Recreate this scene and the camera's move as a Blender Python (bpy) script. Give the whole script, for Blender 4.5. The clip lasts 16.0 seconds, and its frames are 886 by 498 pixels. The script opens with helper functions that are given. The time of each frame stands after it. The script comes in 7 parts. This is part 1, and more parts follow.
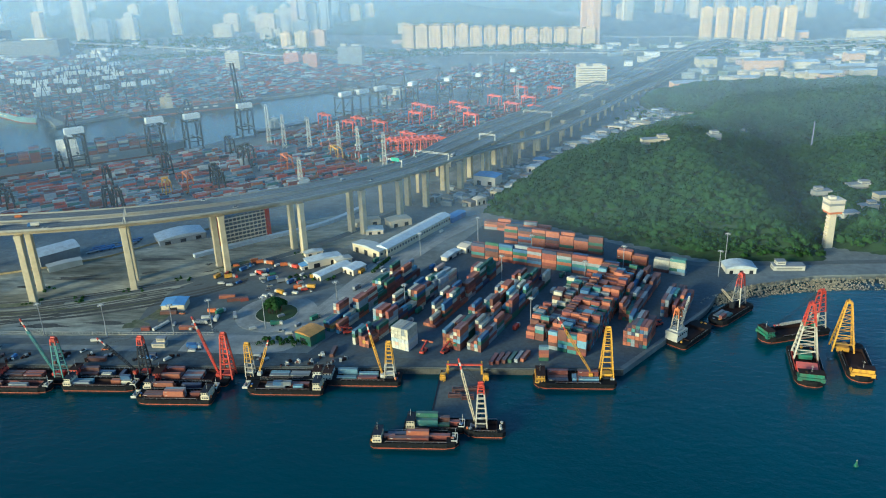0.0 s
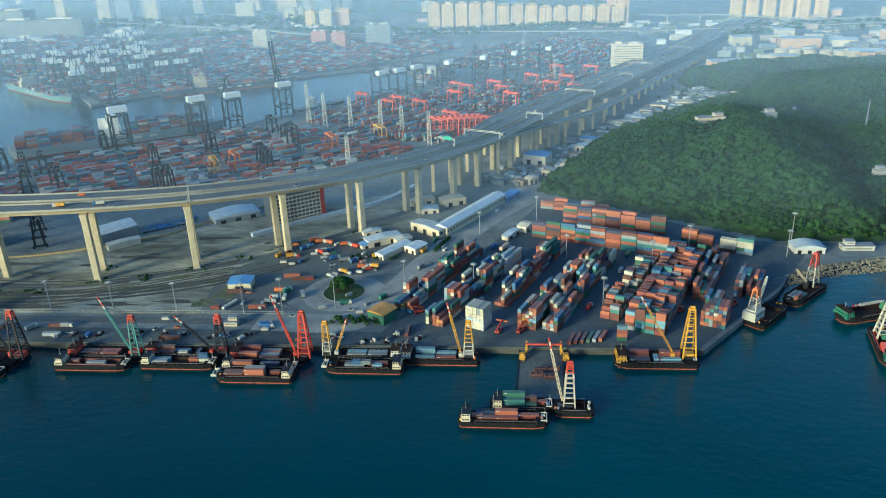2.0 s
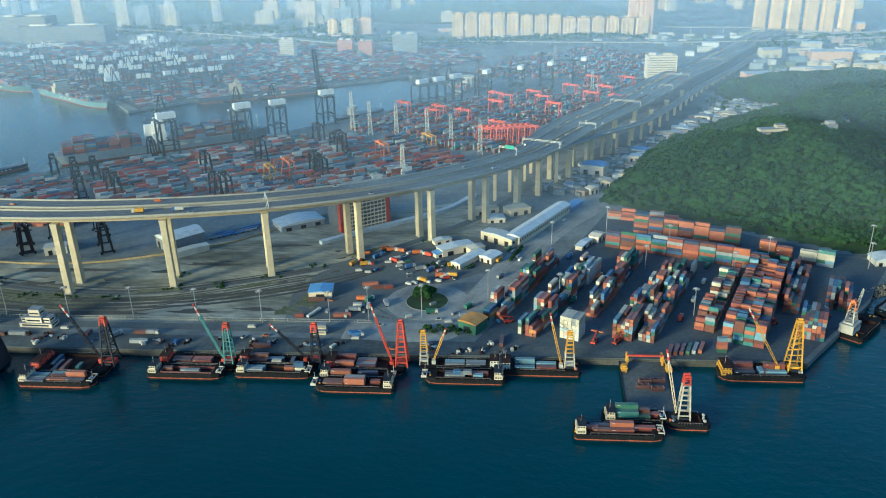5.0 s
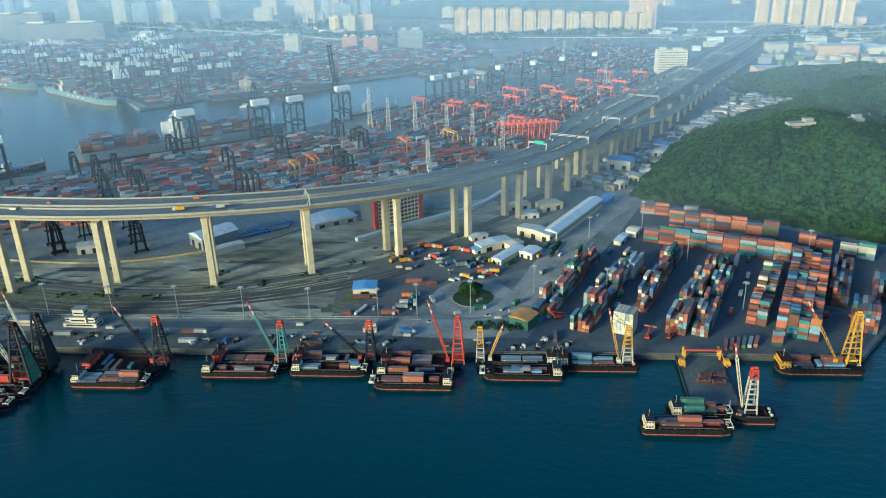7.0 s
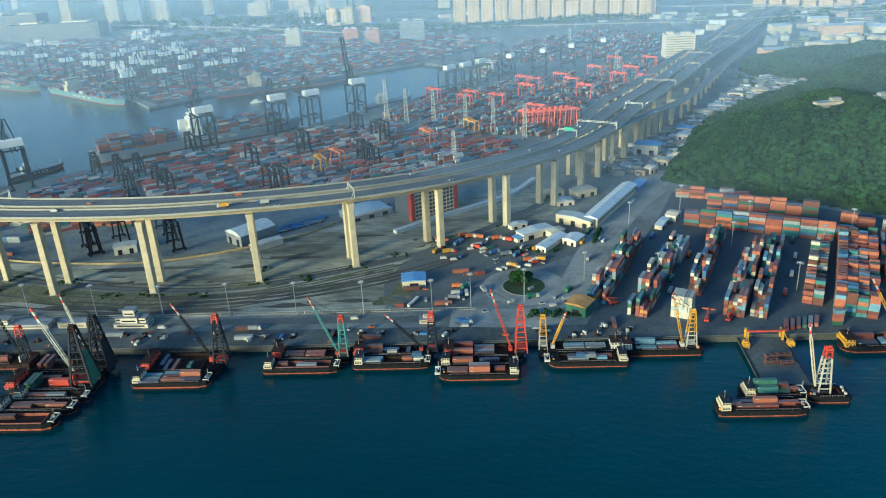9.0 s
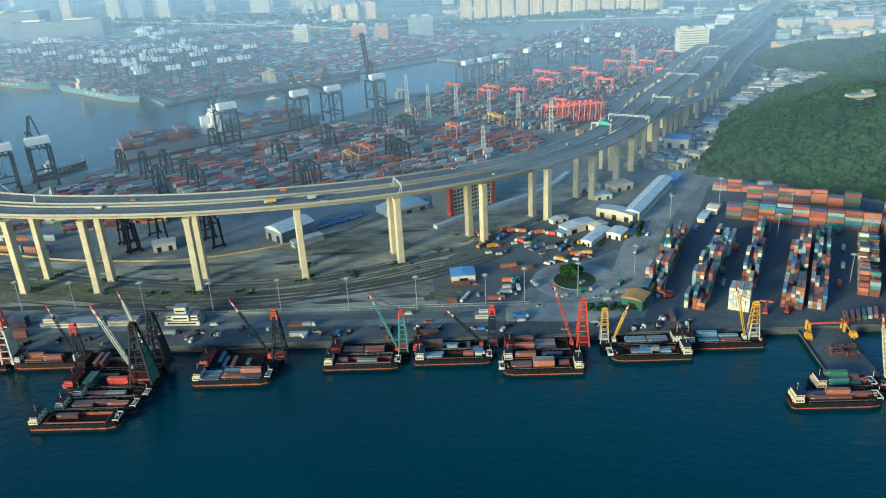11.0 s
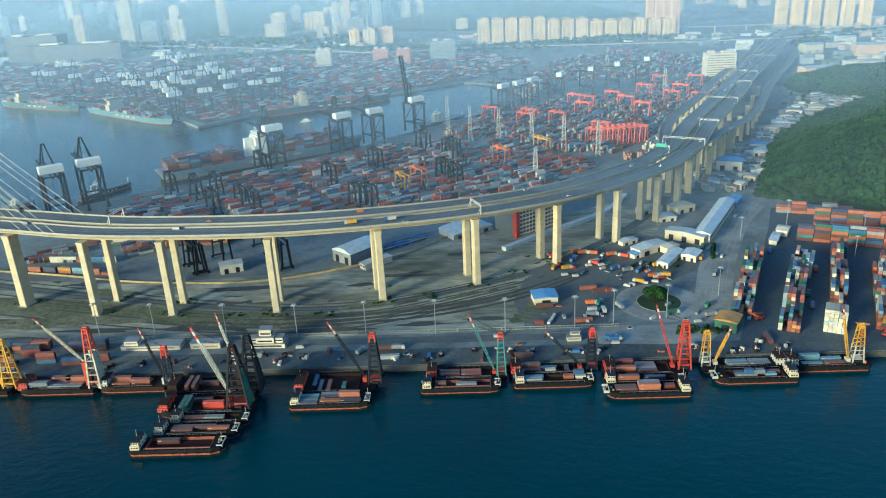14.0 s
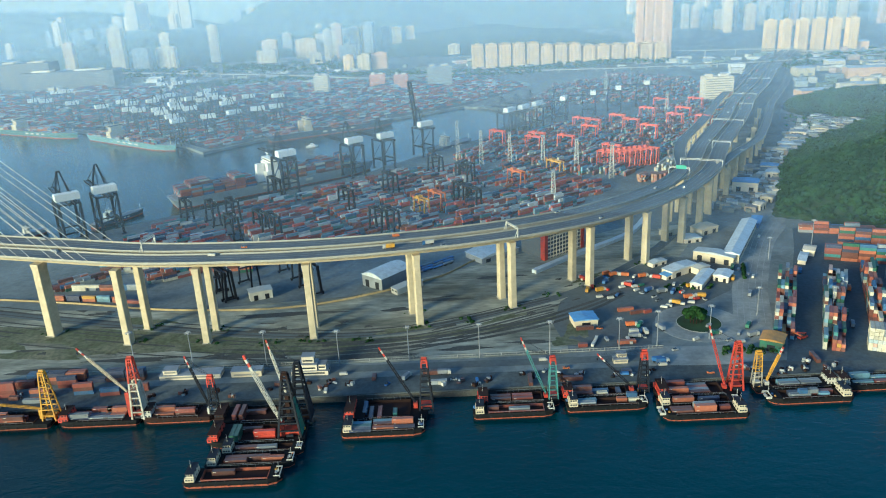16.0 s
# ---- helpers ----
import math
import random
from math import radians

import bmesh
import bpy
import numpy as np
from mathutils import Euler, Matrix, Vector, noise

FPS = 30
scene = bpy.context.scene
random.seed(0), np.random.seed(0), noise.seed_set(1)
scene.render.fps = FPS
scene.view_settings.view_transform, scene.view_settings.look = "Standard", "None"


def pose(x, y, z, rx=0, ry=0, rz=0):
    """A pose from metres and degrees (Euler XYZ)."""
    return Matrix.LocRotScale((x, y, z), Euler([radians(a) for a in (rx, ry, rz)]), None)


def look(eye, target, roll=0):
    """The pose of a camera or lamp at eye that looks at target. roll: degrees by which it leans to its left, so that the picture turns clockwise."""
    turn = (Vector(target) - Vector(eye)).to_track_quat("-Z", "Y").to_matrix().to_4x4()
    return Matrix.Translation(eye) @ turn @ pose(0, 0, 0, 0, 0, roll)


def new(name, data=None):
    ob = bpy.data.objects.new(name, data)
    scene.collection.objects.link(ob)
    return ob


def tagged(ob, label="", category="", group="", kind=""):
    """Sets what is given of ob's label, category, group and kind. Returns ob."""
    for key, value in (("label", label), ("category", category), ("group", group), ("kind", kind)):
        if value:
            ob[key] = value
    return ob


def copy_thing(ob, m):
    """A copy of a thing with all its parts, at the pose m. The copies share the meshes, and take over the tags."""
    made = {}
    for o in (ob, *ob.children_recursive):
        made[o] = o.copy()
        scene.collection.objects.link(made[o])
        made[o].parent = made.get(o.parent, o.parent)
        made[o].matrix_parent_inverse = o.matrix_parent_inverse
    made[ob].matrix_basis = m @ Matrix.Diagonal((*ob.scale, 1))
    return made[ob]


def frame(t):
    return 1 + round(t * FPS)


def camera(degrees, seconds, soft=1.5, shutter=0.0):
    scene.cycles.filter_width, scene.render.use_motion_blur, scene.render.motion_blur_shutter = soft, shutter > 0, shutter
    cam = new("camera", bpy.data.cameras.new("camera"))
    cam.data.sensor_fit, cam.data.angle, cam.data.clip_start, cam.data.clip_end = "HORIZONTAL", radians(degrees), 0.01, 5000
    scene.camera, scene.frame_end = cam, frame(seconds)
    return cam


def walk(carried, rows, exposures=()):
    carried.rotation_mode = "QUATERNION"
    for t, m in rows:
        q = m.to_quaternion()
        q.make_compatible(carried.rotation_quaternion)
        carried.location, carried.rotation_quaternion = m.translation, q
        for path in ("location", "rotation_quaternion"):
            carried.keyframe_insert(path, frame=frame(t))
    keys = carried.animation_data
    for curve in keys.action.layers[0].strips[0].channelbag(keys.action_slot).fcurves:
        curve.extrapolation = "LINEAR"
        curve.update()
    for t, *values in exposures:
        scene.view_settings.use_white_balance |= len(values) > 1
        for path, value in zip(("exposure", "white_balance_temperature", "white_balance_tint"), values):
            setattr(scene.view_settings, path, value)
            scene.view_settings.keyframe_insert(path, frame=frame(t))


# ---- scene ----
cam = camera(60.0, 16.0, 1.05)
PATH = [
    (0, (1.485, -0.841, 250.161), (1.331, 1.015, 249.431), -1.9),
    (0.5, (-9.088, -0.908, 249.781), (-9.238, 0.942, 249.034), -2.0),
    (1, (-19.939, -0.765, 249.369), (-20.095, 1.077, 248.606), -2.0),
    (1.5, (-30.553, -0.678, 248.929), (-30.718, 1.159, 248.158), -2.0),
    (2, (-41.577, -0.366, 248.484), (-41.756, 1.469, 247.709), -2.1),
    (2.5, (-52.028, -0.748, 248.285), (-52.215, 1.087, 247.512), -2.2),
    (3, (-62.763, -1.064, 248.187), (-62.955, 0.772, 247.417), -2.1),
    (3.5, (-73.015, -1.106, 248.377), (-73.204, 0.732, 247.612), -1.8),
    (4, (-83.598, -1.258, 248.237), (-83.777, 0.584, 247.476), -1.8),
    (4.5, (-94.052, -1.473, 248.132), (-94.222, 0.37, 247.374), -1.7),
    (5, (-105.055, -1.457, 248.064), (-105.227, 0.389, 247.312), -1.5),
    (7.5, (-156.849, -1.964, 247.429), (-156.978, -0.121, 246.664), -2.0),
    (8, (-168.056, -1.657, 247.187), (-168.17, 0.185, 246.417), -2.5),
    (8.5, (-178.511, -1.881, 247.035), (-178.623, -0.041, 246.26), -2.8),
    (9, (-189.247, -1.866, 246.722), (-189.363, -0.029, 245.941), -3.0),
    (11.5, (-241.612, -0.472, 245.675), (-241.702, 1.363, 244.886), -3.3),
    (12, (-252.477, 0.05, 245.509), (-252.567, 1.889, 244.727), -3.5),
    (12.5, (-262.991, 0.481, 245.159), (-263.073, 2.323, 244.384), -3.2),
    (13, (-273.844, 1.129, 244.929), (-273.919, 2.975, 244.163), -2.9),
    (13.5, (-283.731, 1.706, 244.98), (-283.804, 3.558, 244.228), -2.9),
    (14, (-294.433, 2.276, 245.154), (-294.51, 4.136, 244.421), -2.9),
    (14.5, (-304.392, 2.858, 245.198), (-304.47, 4.725, 244.485), -2.9),
    (15, (-314.71, 3.552, 245.074), (-314.776, 5.425, 244.377), -2.9),
    (15.5, (-324.957, 4.191, 245.186), (-325.002, 6.069, 244.498), -2.9),
    (16, (-335.61, 4.423, 245.714), (-335.635, 6.305, 245.038), -3.0),
]
walk(cam, [(t, look(eye, target, roll)) for t, eye, target, roll in PATH], [(0, 0.56, 4880, -6), (16, 0.56, 4880, -6)])

# ---- world and sun ----
SUN_AZ, SUN_EL = radians(226), radians(12)  # compass bearing of the sun (y is north), and its height
world = bpy.data.worlds.new("sky")
scene.world = world
world.use_nodes = True
wn = world.node_tree
sky = wn.nodes.new("ShaderNodeTexSky")
sky.sky_type, sky.sun_disc = "NISHITA", False
sky.sun_elevation, sky.sun_rotation = SUN_EL, SUN_AZ
sky.air_density, sky.dust_density, sky.ozone_density = 1.0, 0.6, 3.0
wn.links.new(sky.outputs[0], wn.nodes["Background"].inputs[0])
wn.nodes["Background"].inputs[1].default_value = 0.165
sun = new("sun", bpy.data.lights.new("sun", "SUN"))
sun.data.energy, sun.data.angle, sun.data.color = 5.0, radians(16), (1.0, 0.78, 0.42)
to_sun = Vector((math.sin(SUN_AZ) * math.cos(SUN_EL), math.cos(SUN_AZ) * math.cos(SUN_EL), math.sin(SUN_EL)))
sun.matrix_world = look(to_sun * 3000, (0, 0, 0))

from mathutils.geometry import tessellate_polygon

# ---- materials ----
MATS = {}


def node(nt, kind, **values):
    n = nt.nodes.new(kind)
    for key, value in values.items():
        n.inputs[key.replace("_", " ")].default_value = value
    return n


def material(name, color, rough=0.7, metal=0.0, grain=0.0, scale=1.0, stain=0.0, stain_scale=0.06, stain_color=None,
             bump=0.0, spread=0.0, island=0.0, spec=0.5, dust=0.0, streak=None):
    """A painted or mineral surface: colour, fine grain, large stains, relief, and a spread of tone between objects or loose pieces."""
    m = bpy.data.materials.new(name)
    m.use_nodes = True
    nt = m.node_tree
    b = nt.nodes["Principled BSDF"]
    b.inputs["Roughness"].default_value, b.inputs["Metallic"].default_value = rough, metal
    b.inputs["Specular IOR Level"].default_value = spec
    rgb = node(nt, "ShaderNodeRGB")
    rgb.outputs[0].default_value = (*color, 1)
    out = rgb.outputs[0]
    geo = node(nt, "ShaderNodeNewGeometry")

    def mixed(kind, fac, a, c):
        x = nt.nodes.new("ShaderNodeMix")
        x.data_type, x.blend_type = "RGBA", kind
        for k, v in ((0, fac), (6, a), (7, c)):
            if hasattr(v, "links"):
                nt.links.new(v, x.inputs[k])
            else:
                x.inputs[k].default_value = v
        return x.outputs[2]

    def noisy(size, detail, lo, hi):
        n = node(nt, "ShaderNodeTexNoise", Scale=size, Detail=detail, Roughness=0.62)
        if streak:
            run = node(nt, "ShaderNodeMapping", Scale=streak)
            nt.links.new(geo.outputs["Position"], run.inputs["Vector"])
            nt.links.new(run.outputs[0], n.inputs["Vector"])
        else:
            nt.links.new(geo.outputs["Position"], n.inputs["Vector"])
        r = nt.nodes.new("ShaderNodeMapRange")
        for k, v in enumerate((lo, hi, 0.0, 1.0)):
            r.inputs[k + 1].default_value = v
        nt.links.new(n.outputs[0], r.inputs[0])
        return r.outputs[0]

    if stain:
        dark = stain_color or tuple(c * 0.45 for c in color)
        f = nt.nodes.new("ShaderNodeMath")
        f.operation = "MULTIPLY"
        nt.links.new(noisy(stain_scale, 7, 0.42, 0.66), f.inputs[0])
        f.inputs[1].default_value = stain
        out = mixed("MIX", f.outputs[0], out, (*dark, 1))
    if grain:
        g = noisy(scale, 5, 0.3, 0.7)
        f = nt.nodes.new("ShaderNodeMapRange")
        f.inputs[3].default_value, f.inputs[4].default_value = 1 - grain, 1 + grain
        nt.links.new(g, f.inputs[0])
        out = mixed("MULTIPLY", 1.0, out, f.outputs[0])
    for amount, source in ((spread, "object"), (island, "island")):
        if amount:
            v = nt.nodes.new("ShaderNodeObjectInfo").outputs["Random"] if source == "object" else geo.outputs["Random Per Island"]
            f = nt.nodes.new("ShaderNodeMapRange")
            f.inputs[3].default_value, f.inputs[4].default_value = 1 - amount, 1 + amount
            nt.links.new(v, f.inputs[0])
            out = mixed("MULTIPLY", 1.0, out, f.outputs[0])
    if dust:
        up, lies = nt.nodes.new("ShaderNodeSeparateXYZ"), nt.nodes.new("ShaderNodeMapRange")
        nt.links.new(geo.outputs["Normal"], up.inputs[0])
        nt.links.new(up.outputs[2], lies.inputs[0])
        for k, v in enumerate((0.8, 0.95, 0.0, dust)):
            lies.inputs[k + 1].default_value = v
        out = mixed("MIX", lies.outputs[0], out, (0.15, 0.165, 0.17, 1))
    nt.links.new(out, b.inputs["Base Color"])
    if bump:
        n = node(nt, "ShaderNodeTexNoise", Scale=scale, Detail=6.0)
        nt.links.new(geo.outputs["Position"], n.inputs["Vector"])
        p = node(nt, "ShaderNodeBump", Strength=0.6, Distance=bump)
        nt.links.new(n.outputs[0], p.inputs["Height"])
        nt.links.new(p.outputs[0], b.inputs["Normal"])
    MATS[name] = m
    return m


def paint(name, color, **more):
    """Weathered paint on steel."""
    more = {"rough": 0.55, "grain": 0.12, "scale": 1.5, "stain": 0.5, "stain_scale": 0.25, "stain_color": (0.09, 0.045, 0.025), "spread": 0.18, **more}
    return material(name, color, **more)


def palette(name, colors, rough=0.6, grain=0.22, dust=0.18):
    """Boxes that each take one colour of a list, by their piece."""
    m = material(name, (1, 1, 1), rough, grain=grain, scale=0.4)
    nt = m.node_tree
    b = nt.nodes["Principled BSDF"]
    geo = nt.nodes.new("ShaderNodeNewGeometry")
    ramp = nt.nodes.new("ShaderNodeValToRGB")
    ramp.color_ramp.interpolation = "CONSTANT"
    e = ramp.color_ramp.elements
    while len(e) < len(colors):
        e.new(0.5)
    for k, c in enumerate(colors):
        e[k].position, e[k].color = k / len(colors), (*c, 1)
    nt.links.new(geo.outputs["Random Per Island"], ramp.inputs[0])
    x = nt.nodes.new("ShaderNodeMix")
    x.data_type, x.blend_type = "RGBA", "MULTIPLY"
    x.inputs[0].default_value = 1.0
    link = b.inputs["Base Color"].links[0].from_socket
    nt.links.new(ramp.outputs[0], x.inputs[6])
    nt.links.new(link, x.inputs[7])
    up, lies, dusty = nt.nodes.new("ShaderNodeSeparateXYZ"), nt.nodes.new("ShaderNodeMapRange"), nt.nodes.new("ShaderNodeMix")
    dusty.data_type = "RGBA"
    nt.links.new(geo.outputs["Normal"], up.inputs[0])
    nt.links.new(up.outputs[2], lies.inputs[0])
    for k, v in enumerate((0.8, 0.95, 0.0, dust)):
        lies.inputs[k + 1].default_value = v
    nt.links.new(lies.outputs[0], dusty.inputs[0])
    nt.links.new(x.outputs[2], dusty.inputs[6])
    dusty.inputs[7].default_value = (0.15, 0.165, 0.17, 1)
    nt.links.new(dusty.outputs[2], b.inputs["Base Color"])
    return m


def water_material():
    m = material("sea", (0.0022, 0.042, 0.055), 0.17, stain=0.8, stain_scale=0.006, stain_color=(0.003, 0.058, 0.076), spec=0.24)
    nt = m.node_tree
    b = nt.nodes["Principled BSDF"]
    geo = nt.nodes.new("ShaderNodeNewGeometry")
    total = None
    for size, height in ((0.03, 0.5), (0.12, 0.4), (0.45, 0.16)):
        stretch = node(nt, "ShaderNodeMapping", Scale=(size, size * 1.7, size), Rotation=(0, 0, 0.5))
        nt.links.new(geo.outputs["Position"], stretch.inputs["Vector"])
        n = node(nt, "ShaderNodeTexNoise", Scale=1.0, Detail=4.0, Distortion=0.4)
        nt.links.new(stretch.outputs[0], n.inputs["Vector"])
        p = node(nt, "ShaderNodeBump", Strength=0.7, Distance=height)
        nt.links.new(n.outputs[0], p.inputs["Height"])
        if total:
            nt.links.new(total, p.inputs["Normal"])
        total = p.outputs[0]
    nt.links.new(total, b.inputs["Normal"])
    # The water's uneven brightness is painted into its colour, darker to the west.
    axes, eastward, toned = nt.nodes.new("ShaderNodeSeparateXYZ"), nt.nodes.new("ShaderNodeMapRange"), nt.nodes.new("ShaderNodeMix")
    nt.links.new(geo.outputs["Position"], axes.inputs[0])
    nt.links.new(axes.outputs[0], eastward.inputs[0])
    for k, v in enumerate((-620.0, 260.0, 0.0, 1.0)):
        eastward.inputs[k + 1].default_value = v
    toned.data_type, toned.blend_type = "RGBA", "MULTIPLY"
    toned.inputs[0].default_value = 1.0
    x_tone = nt.nodes.new("ShaderNodeValToRGB")
    x_tone.color_ramp.elements[0].color, x_tone.color_ramp.elements[1].color = (0.4, 0.46, 0.42, 1), (1.0, 1.0, 1.0, 1)
    nt.links.new(eastward.outputs[0], x_tone.inputs[0])
    nt.links.new(b.inputs["Base Color"].links[0].from_socket, toned.inputs[6])
    nt.links.new(x_tone.outputs[0], toned.inputs[7])
    nt.links.new(toned.outputs[2], b.inputs["Base Color"])
    return m


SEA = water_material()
ASPHALT = material("asphalt", (0.045, 0.047, 0.05), 0.85, grain=0.2, scale=0.6, stain=0.6, stain_scale=0.05, stain_color=(0.09, 0.088, 0.085))
YARD = material("yard_paving", (0.058, 0.077, 0.09), 0.8, grain=0.25, scale=0.4, stain=0.7, stain_scale=0.04, stain_color=(0.065, 0.074, 0.076))
QUAY = material("quay_concrete", (0.088, 0.098, 0.094), 0.85, grain=0.3, scale=0.35, stain=0.8, stain_scale=0.03)
EARTH = material("bare_earth", (0.3, 0.29, 0.22), 0.95, grain=0.4, scale=0.16, stain=0.95, stain_scale=0.024, stain_color=(0.085, 0.085, 0.06), streak=(0.45, 1.4, 1))
PORT = material("port_paving", (0.17, 0.185, 0.175), 0.85, grain=0.2, scale=0.2, stain=0.7, stain_scale=0.02)
CONCRETE = material("viaduct_concrete", (0.5, 0.41, 0.255), 0.8, grain=0.1, scale=0.3, stain=0.35, stain_scale=0.08)
DECK = material("carriageway", (0.14, 0.146, 0.14), 0.8, grain=0.15, scale=0.3, stain=0.4, stain_scale=0.03)
BARRIER = material("pale_barrier", (0.33, 0.31, 0.25), 0.7, grain=0.15, scale=0.5)
WHITE = material("white_paint", (0.5, 0.47, 0.39), 0.5, grain=0.1, scale=0.6, stain=0.3, stain_scale=0.15, spread=0.08)
MARKING = material("road_marking", (0.3, 0.3, 0.28), 0.7, grain=0.25, scale=1.5)
CREAM = material("cream_render", (0.54, 0.45, 0.3), 0.75, grain=0.1, scale=0.2, stain=0.3, stain_scale=0.05, spread=0.1)
GREY = material("grey_cladding", (0.22, 0.23, 0.24), 0.6, grain=0.12, scale=0.3, stain=0.4, spread=0.15)
BLACK = material("black_steel", (0.012, 0.014, 0.02), 0.6, spec=0.3, grain=0.2, scale=0.6, spread=0.2)
RED = paint("red_paint", (0.45, 0.045, 0.024))
YELLOW = paint("yellow_paint", (0.54, 0.28, 0.02))
GREEN = paint("green_paint", (0.03, 0.14, 0.085))
ORANGE = paint("orange_paint", (0.52, 0.14, 0.035))
BLUE = paint("blue_paint", (0.05, 0.14, 0.32))
RUST = paint("rusty_steel", (0.026, 0.013, 0.01), rough=0.85, spec=0.2, stain_color=(0.04, 0.02, 0.014))
HULL = paint("black_hull", (0.008, 0.009, 0.01), rough=0.8, spec=0.15, stain=0.2, stain_color=(0.03, 0.022, 0.018))
ANTIFOUL = paint("antifouling", (0.32, 0.075, 0.032), rough=0.75, stain=0.75, stain_scale=0.5, stain_color=(0.07, 0.035, 0.025))
LEAF = material("foliage", (0.042, 0.098, 0.022), 0.85, grain=0.28, scale=0.07, stain=0.85, stain_scale=0.014, stain_color=(0.02, 0.052, 0.017), island=0.3, spec=0.2)
lt = LEAF.node_tree
through_leaf, leaf_mix = lt.nodes.new("ShaderNodeBsdfTranslucent"), lt.nodes.new("ShaderNodeMixShader")
leaf_mix.inputs[0].default_value = 0.45
lt.links.new(lt.nodes["Principled BSDF"].inputs["Base Color"].links[0].from_socket, through_leaf.inputs[0])
lt.links.new(lt.nodes["Principled BSDF"].outputs[0], leaf_mix.inputs[1])
lt.links.new(through_leaf.outputs[0], leaf_mix.inputs[2])
lt.links.new(leaf_mix.outputs[0], lt.nodes["Material Output"].inputs[0])
SOIL = material("forest_floor", (0.02, 0.045, 0.013), 0.95, grain=0.4, scale=0.1)
GLASS = material("dark_window", (0.03, 0.04, 0.05), 0.15, spec=0.8)
ROOF_BLUE = paint("blue_roof", (0.13, 0.29, 0.52), stain=0.25)
ROOF_PALE = paint("pale_roof", (0.46, 0.5, 0.51), stain=0.25)
ROCK = material("armour_rock", (0.25, 0.22, 0.15), 0.9, grain=0.3, scale=0.4, stain=0.5, stain_scale=0.1, island=0.4)


# ---- building helpers ----
class Shape:
    """Gathers corners and faces of one mesh."""

    def __init__(self):
        self.v, self.f = [], []

    def face(self, *points):
        n = len(self.v)
        self.v += [tuple(p) for p in points]
        self.f.append(tuple(range(n, n + len(points))))
        return self

    def solid(self, low, high):
        """A closed prism between two rings of equally many corners."""
        n, k = len(self.v), len(low)
        self.v += [tuple(p) for p in low] + [tuple(p) for p in high]
        self.f.append(tuple(range(n + k - 1, n - 1, -1)))
        self.f.append(tuple(range(n + k, n + 2 * k)))
        self.f += [(n + a, n + (a + 1) % k, n + k + (a + 1) % k, n + k + a) for a in range(k)]
        return self

    def box(self, x, y, z, sx, sy, sz, yaw=0.0, taper=1.0):
        """A box whose base's middle is x, y, z."""
        c, s = math.cos(yaw), math.sin(yaw)
        ring = [(-sx / 2, -sy / 2), (sx / 2, -sy / 2), (sx / 2, sy / 2), (-sx / 2, sy / 2)]
        return self.solid([(x + a * c - b * s, y + a * s + b * c, z) for a, b in ring],
                          [(x + (a * c - b * s) * taper, y + (a * s + b * c) * taper, z + sz) for a, b in ring])

    def prism(self, ring, z0, z1):
        return self.solid([(x, y, z0) for x, y in ring], [(x, y, z1) for x, y in ring])

    def bar(self, p, q, w, h=None, w1=None):
        """A straight member of w by h from p to q."""
        p, q, h = Vector(p), Vector(q), h or w
        d = (q - p).normalized()
        a = d.cross((0, 0, 1)) if abs(d.z) < 0.95 else d.cross((0, 1, 0))
        a.normalize()
        b = d.cross(a)
        k = (w1 or w) / w
        ring = [(-w / 2, -h / 2), (w / 2, -h / 2), (w / 2, h / 2), (-w / 2, h / 2)]
        return self.solid([p + a * u + b * v for u, v in ring], [q + a * u * k + b * v * k for u, v in ring])

    def tube(self, p, q, r, r1=None, n=8):
        p, q = Vector(p), Vector(q)
        d = (q - p).normalized()
        a = d.cross((0, 0, 1)) if abs(d.z) < 0.95 else d.cross((0, 1, 0))
        a.normalize()
        b = d.cross(a)
        turn = [(math.cos(2 * math.pi * k / n), math.sin(2 * math.pi * k / n)) for k in range(n)]
        return self.solid([p + (a * u + b * v) * r for u, v in turn], [q + (a * u + b * v) * (r if r1 is None else r1) for u, v in turn])

    def sweep(self, line, section, closed=True):
        """A section of (across, up) drawn along a line of points, across lying level to the right."""
        n, k = len(self.v), len(section)
        for i, p in enumerate(line):
            d = Vector(line[min(i + 1, len(line) - 1)]) - Vector(line[max(i - 1, 0)])
            r = Vector((d.y, -d.x, 0)).normalized()
            self.v += [tuple(Vector(p) + r * a + Vector((0, 0, u))) for a, u in section]
        for i in range(len(line) - 1):
            for j in range(k if closed else k - 1):
                a, b = n + i * k + j, n + i * k + (j + 1) % k
                self.f.append((a, a + k, b + k, b))
        if closed:
            self.f.append(tuple(range(n, n + k)))
            e = n + (len(line) - 1) * k
            self.f.append(tuple(range(e + k - 1, e - 1, -1)))
        return self

    def mesh(self, name, mat):
        me = bpy.data.meshes.new(name)
        me.from_pydata(self.v, [], self.f)
        me.materials.append(mat)
        me.update()
        return me


def part(name, shape, mat, parent=None, label=""):
    ob = new(name, shape.mesh(name, mat) if isinstance(shape, Shape) else shape)
    ob.parent = parent
    return tagged(ob, label)


def thing(name, label, category, m=None, group="", kind=""):
    """An empty at a thing's base, for its parts to hang on."""
    ob = new(name)
    ob.empty_display_size = 1
    if m is not None:
        ob.matrix_world = m
    return tagged(ob, label, category, group, kind)


def setting(name, shape, mat, label, category):
    return tagged(part(name, shape, mat), label, category, kind="structure")


def at(x, y, z=4.0, yaw=0.0):
    return Matrix.Translation((x, y, z)) @ Matrix.Rotation(radians(yaw), 4, "Z")


